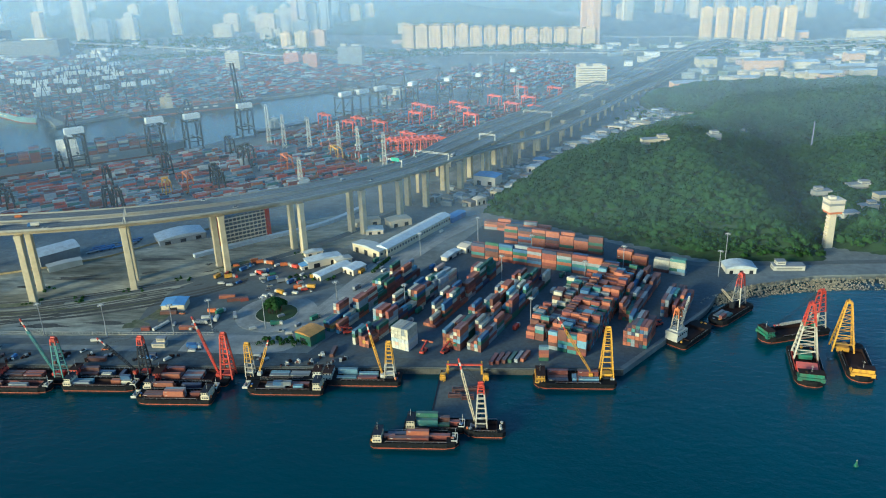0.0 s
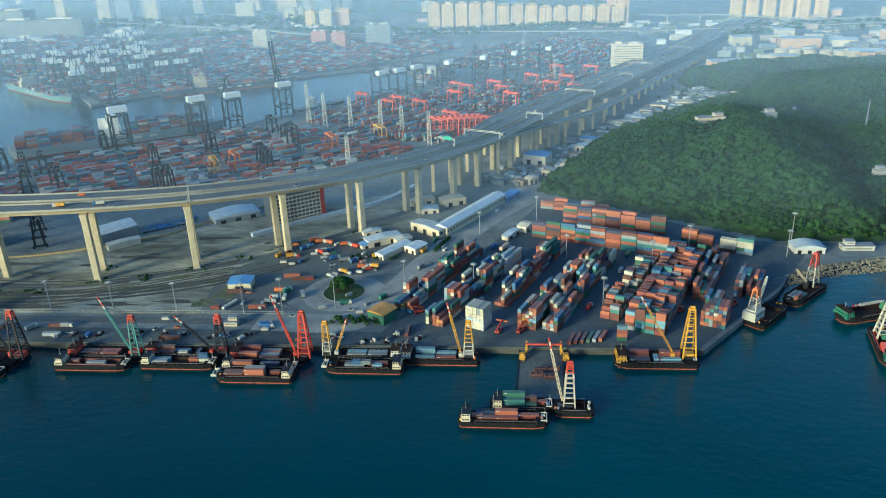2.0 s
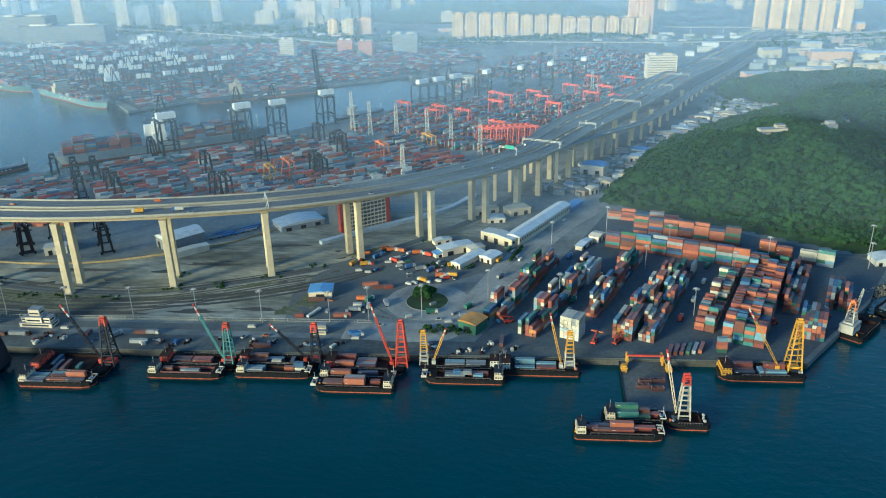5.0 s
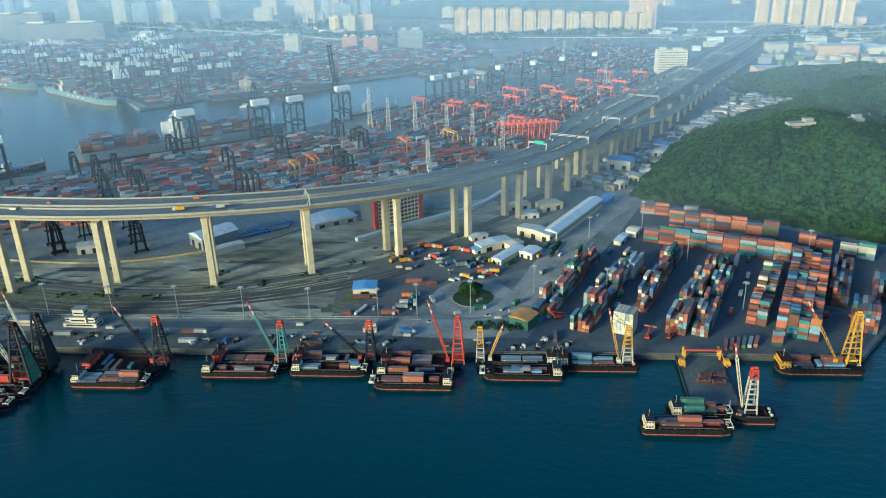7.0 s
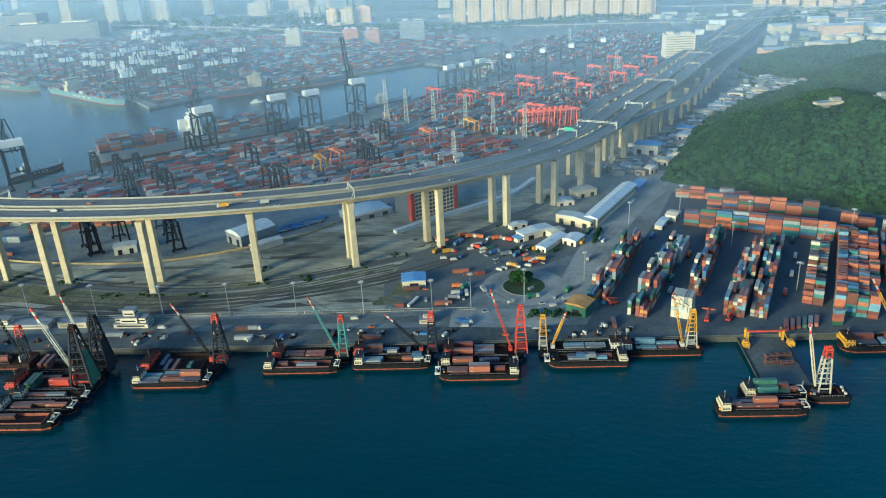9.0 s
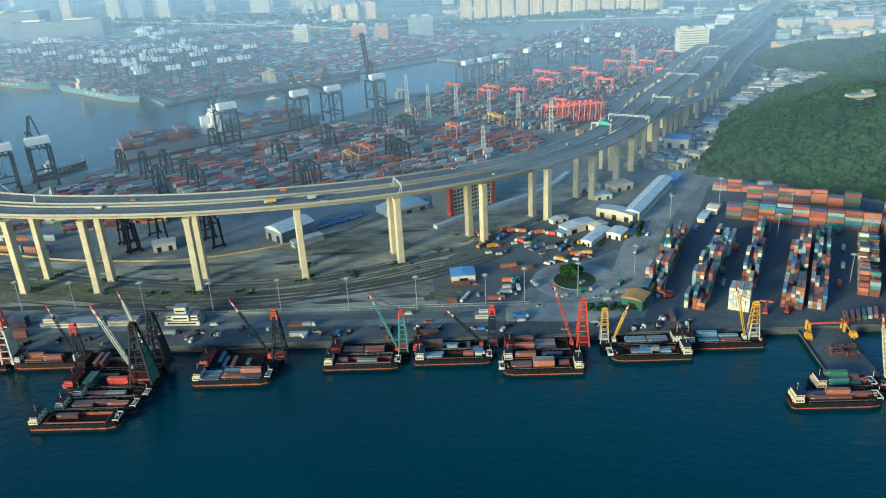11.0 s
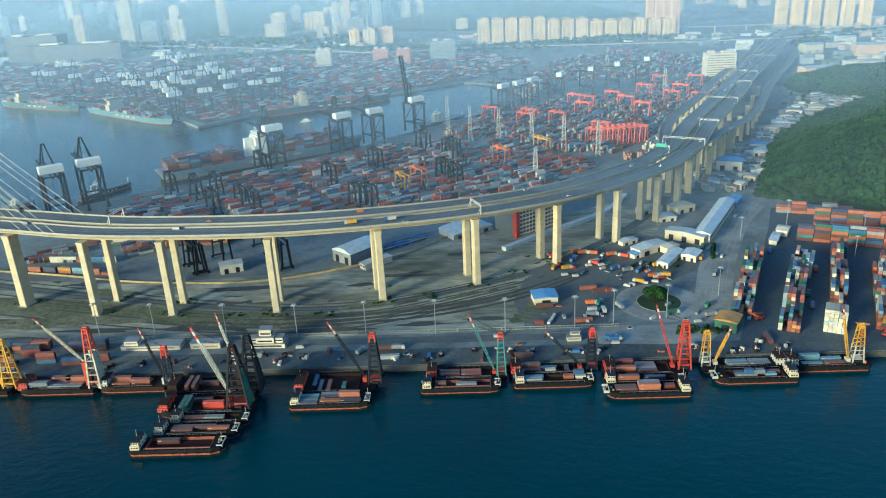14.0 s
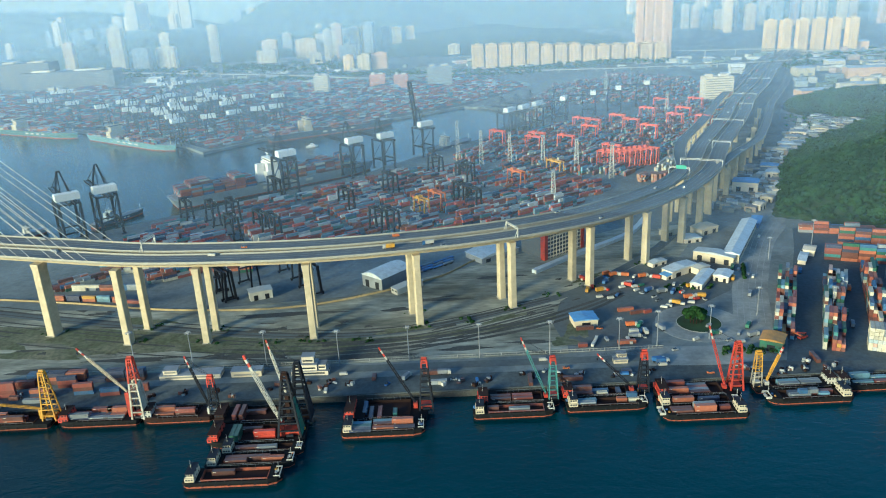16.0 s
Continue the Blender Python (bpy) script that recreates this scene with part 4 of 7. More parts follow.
derrick_barge(-452, 382.5, "large crane barge with a massive dark derrick and white booms", (-432.4, 382, 41), ((-437, 380, 12), (-452.7, 380, 54.5)), BLACK, RUST, WHITE, width=19, length=56, base=13, deep=12, red_from=0.93, beam=0.95, wide=1.7, house=RED, plate=GREEN, items=[(5, -3.6, 0, 0, 12.2, "bright_red"), (5, -3.6, 1, 0, 12.2, "bright_red"), (-13, -2, 0, 1, 12.2, "green"), (-10.4, -2, 0, 1, 12.2, "green"), (-13, -2, 1, 1, 12.2, "green"), (-10.4, -2, 1, 1, 12.2, "green"), (-4, 4, 0, 0, 12.2, "brown")])
derrick_barge(-455, 402.5, "dark crane barge with a second heavy derrick behind the raft", (-428.6, 398, 39), ((-436, 396, 20), (-443.7, 396, 55.5)), BLACK, BLACK, WHITE, width=17, length=54, base=11, deep=11, red_from=0.5, beam=0.9, house=RUST, plate=BLACK, items=[(-14, 0, 0, 1, 12.2, "orange"), (-14, 0, 1, 1, 12.2, "rust_red"), (-10, 0, 0, 1, 12.2, "rust_red"), (-10, 0, 1, 1, 12.2, "brown"), (-3, 3, 0, 0, 12.2, "brown")])
derrick_barge(-506, 409, "rust brown barge with a small red derrick and dark boom", (-483, 407, 28), ((-486, 407, 8), (-495.9, 407, 42)), BLACK, RED, BLACK, width=13, length=44, base=5, deep=5, red_from=0.75, beam=0.5, wide=1.0, hull=RUST, house=WHITE, items=hold_load(29, (-2, 1), (-8, 5), 2, ("brown", "orange", "rust_red")))
derrick_barge(-553, 409, "crane barge with a white lower derrick, red head and white boom", (-528.5, 408, 42), ((-534, 408, 20), (-558.5, 408, 50)), CREAM, RED, CREAM, width=14, base=7.2, deep=9, red_from=0.6, beam=0.8, plate=WORN_WHITE,
              items=hold_load(13, (-3, 0, 3), (-12, 0, 9), 2, ("rust_red", "grey", "navy", "orange")))
derrick_barge(-607, 409.5, "crane barge with a yellow derrick and a level yellow boom", (-583.5, 410, 34.5), ((-589, 410, 10), (-614.5, 410, 14)), YELLOW, YELLOW, YELLOW, width=14, base=8, deep=8, red_from=0.9, house=YELLOW, bands=None,
              items=hold_load(17, (-3, 1), (-10, 2), 2, ("orange", "rust_red", "brown")))
# barges lying off the point
derrick_barge(189, 430, "red crane barge with a white and red derrick, green cabin", (191.5, 440, 40), None, CREAM, RED, RED, yaw=78, length=46, width=18, base=10, deep=14, red_from=0.62, beam=0.8, rungs=11, house=GREEN, inner=RED, items=[])
derrick_barge(221, 436, "dark crane barge with a yellow derrick and a yellow cabin", (218, 450, 36.4), None, YELLOW, YELLOW, YELLOW, yaw=78, length=46, width=16, base=9.5, deep=13, red_from=0.95, beam=0.7, rungs=11, house=YELLOW)
derrick_barge(196, 475, "dark crane barge with a green cabin and white derrick", (214, 481, 30), ((205, 479, 9), (182, 471, 9)), WHITE, RED, WHITE, yaw=18, length=50, width=15, base=8, deep=8, red_from=0.45, beam=0.6, house=GREEN)
derrick_barge(128, 471, "crane barge with a white derrick house and an orange derrick head", (117, 464, 24.5), ((121, 470, 9), (126, 474, 29)), WHITE, ORANGE, WHITE, yaw=48, length=40, width=15, end=-1, base=8.5, deep=6.5, red_from=0.72, house=WHITE, cabin=False, bands=None, block=(13, 9, 6.5))
derrick_barge(163, 504, "crane barge with a cream derrick, red head and pale blue containers", (172, 516, 27), ((166, 510, 8), (156, 505, 20)), CREAM, RED, CREAM, yaw=46, length=44, width=14, base=8.5, deep=6.5, red_from=0.6, house=BLACK, bands=None, cabin=False,
              items=[(-10, -3, 0, 0, 12.2, "teal"), (-10, 0, 0, 0, 12.2, "pale_blue"), (-10, 3, 0, 0, 12.2, "grey"), (-16, -3, 1, 0, 6.1, "rust_red")])
lined = thing("deck_cover", "bright red sloping steel deck cover on the crane barge", "deck cover", at(186.6, 421.5, 3.6, 78))
part("plate", Shape().solid([(-6, -6, 0), (5, -6, 0), (5, 6, 0), (-6, 6, 0)], [(-6, -6, 0.4), (5, -6, 3.2), (5, 6, 3.2), (-6, 6, 0.4)]), MATS["box_bright_red"], lined)
buoy = thing("channel_buoy", "small green channel buoy on the water", "buoy", at(179.5, 333.7, -0.4))
part("float", Shape().tube((0, 0, 0), (0, 0, 1.0), 1.1, 1.1, 12), GREEN, buoy)
part("cage", Shape().tube((0, 0, 1.0), (0, 0, 3.6), 0.7, 0.3, 6), GREEN, buoy)
part("lantern", Shape().tube((0, 0, 3.6), (0, 0, 4.1), 0.25, 0.2, 8), WHITE, buoy)

# ---- terminal across the viaduct ----
def field(name, polygon, yaw, mat, label, lanes=6, lane_gap=9.0, tiers=(1, 2, 2, 3, 3, 4), fill=0.8, length=12.4, seed=1, keep=None):
    """Rows of stacked boxes filling a patch of the plan."""
    r = random.Random(seed)
    c, s = math.cos(radians(yaw)), math.sin(radians(yaw))
    flat = [(x * c + y * s, -x * s + y * c) for x, y in polygon]
    out = Shape()

    def inside(p, q):
        hit = False
        for k in range(len(flat)):
            (a, b), (e, f) = flat[k - 1], flat[k]
            if (b > q) != (f > q) and p < (e - a) * (q - b) / (f - b) + a:
                hit = not hit
        return hit

    q, row = min(v[1] for v in flat), 0
    p0, p1 = min(v[0] for v in flat), max(v[0] for v in flat)
    while q < max(v[1] for v in flat):
        p, shift = p0, r.uniform(0, 8)
        while p < p1:
            if int((p - p0) / length) % 8 == 7:
                p += length * 0.8
                continue
            busy = 0.5 + noise.noise((p / 45, q / 45, seed))
            if inside(p + shift, q) and r.random() < fill * min(1.15, 0.45 + busy):
                for k in range(max(1, min(r.choice(tiers), int(1 + busy * 4.4)))):
                    out.box((p + shift) * c - q * s, (p + shift) * s + q * c, LAND + 0.1 + 2.6 * k, 12.2 if r.random() < 0.85 else 6.1, 2.45, 2.6, radians(yaw))
            p += length
        row += 1
        q += 2.9 if row % lanes else lane_gap
    return tagged(part(name, out, mat), label, "containers", kind="stuff")


TERMINAL_MIX = palette("terminal_boxes", [(0.32, 0.06, 0.045), (0.14, 0.045, 0.036), (0.3, 0.32, 0.32), (0.045, 0.09, 0.16), (0.36, 0.065, 0.045), (0.5, 0.49, 0.44), (0.05, 0.13, 0.13), (0.15, 0.04, 0.035), (0.02, 0.03, 0.06), (0.13, 0.2, 0.25), (0.3, 0.1, 0.04), (0.2, 0.045, 0.032), (0.3, 0.32, 0.33)])
RED_MIX = palette("red_terminal_boxes", [BOX_COLOURS[k] for k in ("rust_red", "pale_blue", "rust_red", "grey", "rust_red", "brown", "teal", "blue", "rust_red", "grey", "rust_red", "white", "rust_red", "orange", "navy")])
field("terminal_containers", [(-670, 742), (-600, 684), (-430, 676), (-310, 715), (-225, 765), (-168, 832), (-146, 868), (-190, 915), (-335, 1000), (-430, 935), (-630, 805)], 34, TERMINAL_MIX, "rows of stacked shipping containers in the near terminal", seed=2, fill=0.8, tiers=(2, 3, 4, 4, 5), lanes=6, lane_gap=12)
field("terminal_containers", [(-330, 1045), (-240, 945), (-120, 905), (-95, 935), (90, 1200), (180, 1360), (60, 1370), (-20, 1300), (-170, 1225), (-280, 1130)], 48, RED_MIX, "rows of stacked containers under the red yard cranes", seed=3, tiers=(3, 4, 4, 5), fill=0.85)
OLD_BOXES = palette("old_boxes", [(0.3, 0.17, 0.1), (0.22, 0.1, 0.06), (0.34, 0.2, 0.12), (0.26, 0.22, 0.18), (0.3, 0.09, 0.05)])
field("terminal_containers", [(-118, 872), (-84, 868), (-72, 900), (-105, 905)], 50, OLD_BOXES, "tall block of old pale brown containers beside the viaduct", tiers=(6, 7, 7), fill=1.4, seed=4)
field("terminal_containers", [(-84, 925), (-70, 915), (70, 1170), (52, 1185)], 58, PALE_BOXES, "pale containers in a line beside the viaduct", tiers=(2, 3, 4), fill=1.2, seed=5)
field("terminal_containers", [(-705, 1200), (-625, 1290), (-430, 1410), (-270, 1530), (-140, 1720), (-330, 1930), (-900, 2000), (-1250, 2050), (-1700, 1880), (-1150, 1520), (-960, 1420), (-765, 1270)], 35, TERMINAL_MIX, "container rows of the far terminal across the channel", lanes=5, lane_gap=16, fill=0.7, seed=6)
field("terminal_containers", [(-190, 1440), (120, 1430), (240, 1640), (60, 1830), (-100, 1690)], 55, TERMINAL_MIX, "container rows and parked trailers beyond the basin", lanes=4, lane_gap=16, tiers=(1, 1, 2, 3), seed=7)
field("terminal_containers", [(-690, 616), (-605, 608), (-605, 613), (-690, 622)], -5, FAR_BOXES, "orange and blue containers in a short line by the rail sidings", tiers=(2, 2), lanes=2, fill=1.2, seed=8)

field("terminal_containers", [(-575, 648), (-515, 640), (-508, 668), (-565, 676)], 10, FAR_BOXES, "block of red and orange containers behind the viaduct", tiers=(3, 4), fill=1.1, seed=9)
field("terminal_containers", [(-660, 655), (-610, 648), (-606, 662), (-655, 670)], 10, FAR_BOXES, "blue and red containers behind the viaduct", tiers=(1, 2), fill=0.9, seed=10)


FAR_YARD = material("far_yard_paving", (0.04, 0.048, 0.054), 0.85, grain=0.25, scale=0.1, stain=0.6, stain_scale=0.02)
slab("far_terminal_paving", [(-705, 1185), (-625, 1275), (-430, 1395), (-285, 1500), (-140, 1720), (-330, 1930), (-900, 2000), (-1250, 2050), (-1700, 1880), (-1150, 1505), (-970, 1408), (-765, 1250)], FAR_YARD, "dark paving of the far container terminal", "paving", 0.06)
HOUSE_WHITE = material("machinery_white", (0.82, 0.78, 0.68), 0.5, grain=0.06, scale=0.4, stain=0.15, stain_scale=0.1)


def quay_crane(x, y, yaw, boom_up, label, scale=1.0, colour=BLACK, simple=False):
    """A ship-to-shore crane; local +y points over the water."""
    k = scale
    m = at(x, y, LAND, yaw)
    c = thing("quay_crane", label, "crane", m, "quay cranes")
    w, g, h, apex = 9 * k, 12 * k, 40 * k, 66 * k
    for sx in (-1, 1):
        for sy in (-1, 1):
            part("leg", Shape().bar((sx * w, sy * g, 0), (sx * w, sy * g, h), 2.1 * k, 2.0 * k).box(sx * w, sy * g, 0, 4 * k, 1.6 * k, 1.4 * k), colour, c)
        part("portal_beam", Shape().bar((sx * w, -g, 14 * k), (sx * w, g, 14 * k), 1.9 * k).bar((sx * w, -g, h - 1), (sx * w, g, h - 1), 1.8 * k), colour, c)
        part("brace", Shape().bar((sx * w, -g, h), (sx * w, g, 14 * k), 0.8 * k), colour, c)
    for sy in (-1, 1):
        part("cross_beam", Shape().bar((-w, sy * g, 12 * k), (w, sy * g, 12 * k), 1.3 * k).bar((-w, sy * g, h - 1), (w, sy * g, h - 1), 1.4 * k), colour, c)
    part("back_girder", Shape().box(-2.2 * k, -6 * k, h + 0.2, 1.1 * k, 44 * k, 2.2 * k).box(2.2 * k, -6 * k, h + 0.2, 1.1 * k, 44 * k, 2.2 * k), colour, c)
    part("machinery_house", Shape().box(0, -7 * k, h + 2.4 * k, 21 * k, 9.5 * k, 6.2 * k).box(0, -7 * k, h + 8.6 * k, 20 * k, 8.5 * k, 0.4), HOUSE_WHITE, c, "white machinery house")
    top = (0, g - 3, apex)
    frame = Shape()
    for sx in (-1, 1):
        frame.bar((sx * w * 0.75, g, h), (sx * 1.4, g - 3, apex), 1.2 * k).bar((sx * w * 0.6, -g, h + 2), (sx * 1.2, g - 3, apex), 0.8 * k)
    part("apex_frame", frame.bar((-2, g - 3, apex), (2, g - 3, apex), 1.2), colour, c)
    boom = Shape()
    if boom_up:
        end = (0, g + 14 * k, h + 62 * k)
        for sx in (-1, 1):
            boom.bar((sx * 2.2 * k, g + 2, h + 1), (sx * 2.2 * k, end[1], end[2]), 2.0 * k, 2.4 * k)
        for t in (0.2, 0.4, 0.6, 0.8, 0.98):
            boom.bar((-2.2 * k, g + 2 + 12 * k * t, h + 61 * k * t), (2.2 * k, g + 2 + 12 * k * t, h + 61 * k * t), 0.8 * k)
    else:
        end = (0, g + 50 * k, h + 1)
        for sx in (-1, 1):
            boom.bar((sx * 2.2 * k, g, h + 1.2), (sx * 2.2 * k, end[1], h + 1.2), 1.1 * k, 2.0 * k)
        for t in (0.25, 0.5, 0.75, 1.0):
            boom.bar((-2.2 * k, g + 50 * k * t, h + 1), (2.2 * k, g + 50 * k * t, h + 1), 0.8 * k)
        part("stay", Shape().bar(top, (0, g + 24 * k, h + 2), 0.5).bar(top, (0, g + 47 * k, h + 2), 0.5), colour, c)
    part("boom", boom, colour, c)
    part("driver_cabin", Shape().box(0, g - 6 * k, h - 3.4, 2.6, 3, 2.8), WHITE, c)
    part("spreader", Shape().box(0, 0, 17 * k, 2.4, 12, 0.6).bar((0, 0, 17 * k), (0, 0, h), 0.3), colour, c)
    return c


WATERSIDE = 37.0
for x, y, up, size in ((-724, 753, False, 1.1), (-696, 777, False, 1.1), (-534, 912, False, 1.08), (-459, 976, False, 1.05), (-421, 1008, False, 1.0), (-370, 1077, True, 1.0)):
    quay_crane(x, y, WATERSIDE, up, "black quay crane with a raised boom and white machinery house" if up else "black quay crane with a white machinery house and lowered boom", size)
for x, y, yaw in ((-244, 1176, 47), (-220, 1196, 47), (-196, 1222, 47), (-150, 1260, 70), (-95, 1300, 80), (-44, 1340, 80), (16, 1385, 80)):
    quay_crane(x, y, yaw, False, "dark quay crane with a white machinery house at the inner basin", 0.92)
far = random.Random(21)


def far_crane(x, y, yaw):
    """A quay crane in fewer parts, for the quays across the channel."""
    c = thing("quay_crane", "dark quay crane with white machinery house at the far terminal", "crane", at(x, y, LAND, yaw), "far quay cranes")
    legs = Shape()
    for sx in (-7, 7):
        for sy in (-10, 10):
            legs.bar((sx, sy, 0), (sx, sy, 33), 1.4)
        legs.bar((sx, -10, 12), (sx, 10, 12), 1.2).bar((sx, -10, 32), (sx, 10, 14), 0.8)
    for sy in (-10, 10):
        legs.bar((-7, sy, 11), (7, sy, 11), 1.2).bar((-7, sy, 32), (7, sy, 32), 1.2)
    part("portal", legs, BLACK, c)
    part("girder", Shape().box(0, 16, 33, 4.5, 80, 2.2), BLACK, c)
    part("machinery_house", Shape().box(0, -8, 35.2, 23, 10, 6.6), HOUSE_WHITE, c, "white machinery house")
    part("apex_frame", Shape().bar((-5, 9, 33), (0, 7, 54), 1.1).bar((5, 9, 33), (0, 7, 54), 1.1).bar((0, 7, 54), (0, 45, 35), 0.5).bar((0, 7, 54), (0, -14, 36), 0.6), BLACK, c)
    return c


proto = far_crane(-790, 1285, 213)
FAR_CRANES = ((-1183, 1697), (-1162, 1709), (-1170, 1578), (-1062, 1513), (-1138, 1562), (-974, 1442), (-958, 1495), (-925, 1464), (-904, 1391), (-880, 1373), (-894, 1485), (-896, 1534), (-881, 1556), (-846, 1477), (-833, 1431), (-814, 1382), (-786, 1366), (-821, 1491), (-791, 1463), (-815, 1545), (-816, 1603), (-791, 1524), (-768, 1488), (-731, 1409), (-739, 1454), (-726, 1268), (-766, 1241), (-689, 1299), (-656, 1324), (-708, 1482), (-627, 1342), (-650, 1473), (-967, 1752), (-933, 1753), (-905, 1773), (-843, 1369), (-826, 1332))
for x, y in FAR_CRANES:
    copy_thing(proto, at(x, y, LAND, far.choice((208, 213, 219)) + far.uniform(-4, 4)))


def yard_crane(x, y, yaw, colour, label, span=24.0, high=24.0, lamps=False, beam=1.2):
    """A rubber-tyred gantry crane; local x is its span."""
    c = thing("yard_crane", label, "crane", at(x, y, LAND, yaw), "yard cranes")
    for sx in (-1, 1):
        for sy in (-1, 1):
            part("leg", Shape().bar((sx * span / 2, sy * 4, 1.5), (sx * span / 2, sy * 2.6, high), beam, beam), colour, c)
            part("wheel", Shape().tube((sx * span / 2 - 0.5, sy * 5, 0.9), (sx * span / 2 + 0.5, sy * 5, 0.9), 0.9, n=10), BLACK, c)
        part("sill_beam", Shape().box(sx * span / 2, 0, 1.4, 1.1, 12, 1.2), colour, c)
    for sy in (-1, 1):
        part("girder", Shape().box(0, sy * 2.6, high, span + 3, beam * 0.9, 1.8), colour, c)
    part("trolley", Shape().box(span * 0.2, 0, high + 1.7, 5, 6, 1.8).box(span * 0.2, 0, high - 3, 2, 2.2, 2.4), colour, c)
    part("spreader", Shape().box(span * 0.2, 0, high - 8, 2.4, 12, 0.7).bar((span * 0.2, 0, high - 8), (span * 0.2, 0, high), 0.3), BLACK, c)
    if lamps:
        part("floodlight", Shape().box(-span * 0.4, -3.3, high + 1.7, 1, 0.6, 0.8).box(0, -3.3, high + 1.7, 1, 0.6, 0.8).box(span * 0.4, -3.3, high + 1.7, 1, 0.6, 0.8), WHITE, c)
    return c


CROSS = 34 + 90
for x, y in ((-590, 790), (-405, 880), (-318, 905), (-312, 800), (-528, 745), (-408, 735), (-622, 803), (-569, 794), (-555, 736), (-513, 732), (-542, 882), (-450, 819), (-396, 734), (-523, 586), (-454, 590), (-352, 957), (-314, 915), (-322, 818)):
    yard_crane(x, y, CROSS, BLACK, "black rubber-tyred yard crane standing over container stacks", lamps=True, beam=1.8)
yard_crane(-366, 786, CROSS, YELLOW, "yellow rubber-tyred yard crane standing over container stacks", span=20, high=18)
yard_crane(-350, 806, CROSS, ORANGE, "orange rubber-tyred yard crane standing over container stacks", high=19)
yard_crane(-257, 882, CROSS, ORANGE, "orange rubber-tyred yard crane standing over container stacks", high=19)
yard_crane(-205, 925, CROSS, YELLOW, "yellow rubber-tyred yard crane beside the lattice masts", high=18)
CRANE_RED = paint("crane_red", (0.62, 0.09, 0.045), stain=0.2)
for k in range(9):
    yard_crane(-136 + k * 7.0, 953 + k * 1.4, 138, CRANE_RED, "bright red yard crane parked in a close line", span=24, high=20)
for x, y in ((-262, 1120), (-207, 1092), (-215, 1068), (-170, 1064), (-122, 990), (-128, 1190), (-112, 1172), (-126, 1125), (-69, 1200), (-57, 1160), (-43, 1108), (17, 1185), (44, 1235), (34, 1330), (90, 1318), (52, 1158), (-10, 1250)):
    yard_crane(x, y, 138, CRANE_RED, "bright red rubber-tyred yard crane over container stacks", high=20)


def lattice_mast(x, y, high, label="white lattice floodlight mast in the terminal"):
    m = thing("lattice_mast", label, "mast", at(x, y, LAND), "lattice masts")
    s, n = Shape(), 9

    def corner(k, t):
        r = 2.6 * (1 - 0.45 * t)
        return Vector((r * (1, -1, -1, 1)[k % 4], r * (1, 1, -1, -1)[k % 4], high * t))

    for k in range(4):
        part("leg", Shape().bar(corner(k, 0), corner(k, 1), 0.45), WHITE, m)
        for j in range(n):
            s.bar(corner(k, j / n), corner(k + 1, (j + 1) / n), 0.28).bar(corner(k, (j + 1) / n), corner(k + 1, (j + 1) / n), 0.24)
    part("lacing", s, WHITE, m)
    part("platform", Shape().box(0, 0, high, 5, 5, 0.5).box(0, 0, high + 0.5, 3.6, 3.6, 1.8), GREY, m)


for x, y, h in ((-255, 990, 42), (-213, 980, 38), (-178, 930, 42), (-141, 900, 41), (-223, 812, 34), (-292, 1000, 44), (-322, 1031, 52), (27, 1270, 40), (-20, 1530, 45)):
    lattice_mast(x, y, h)


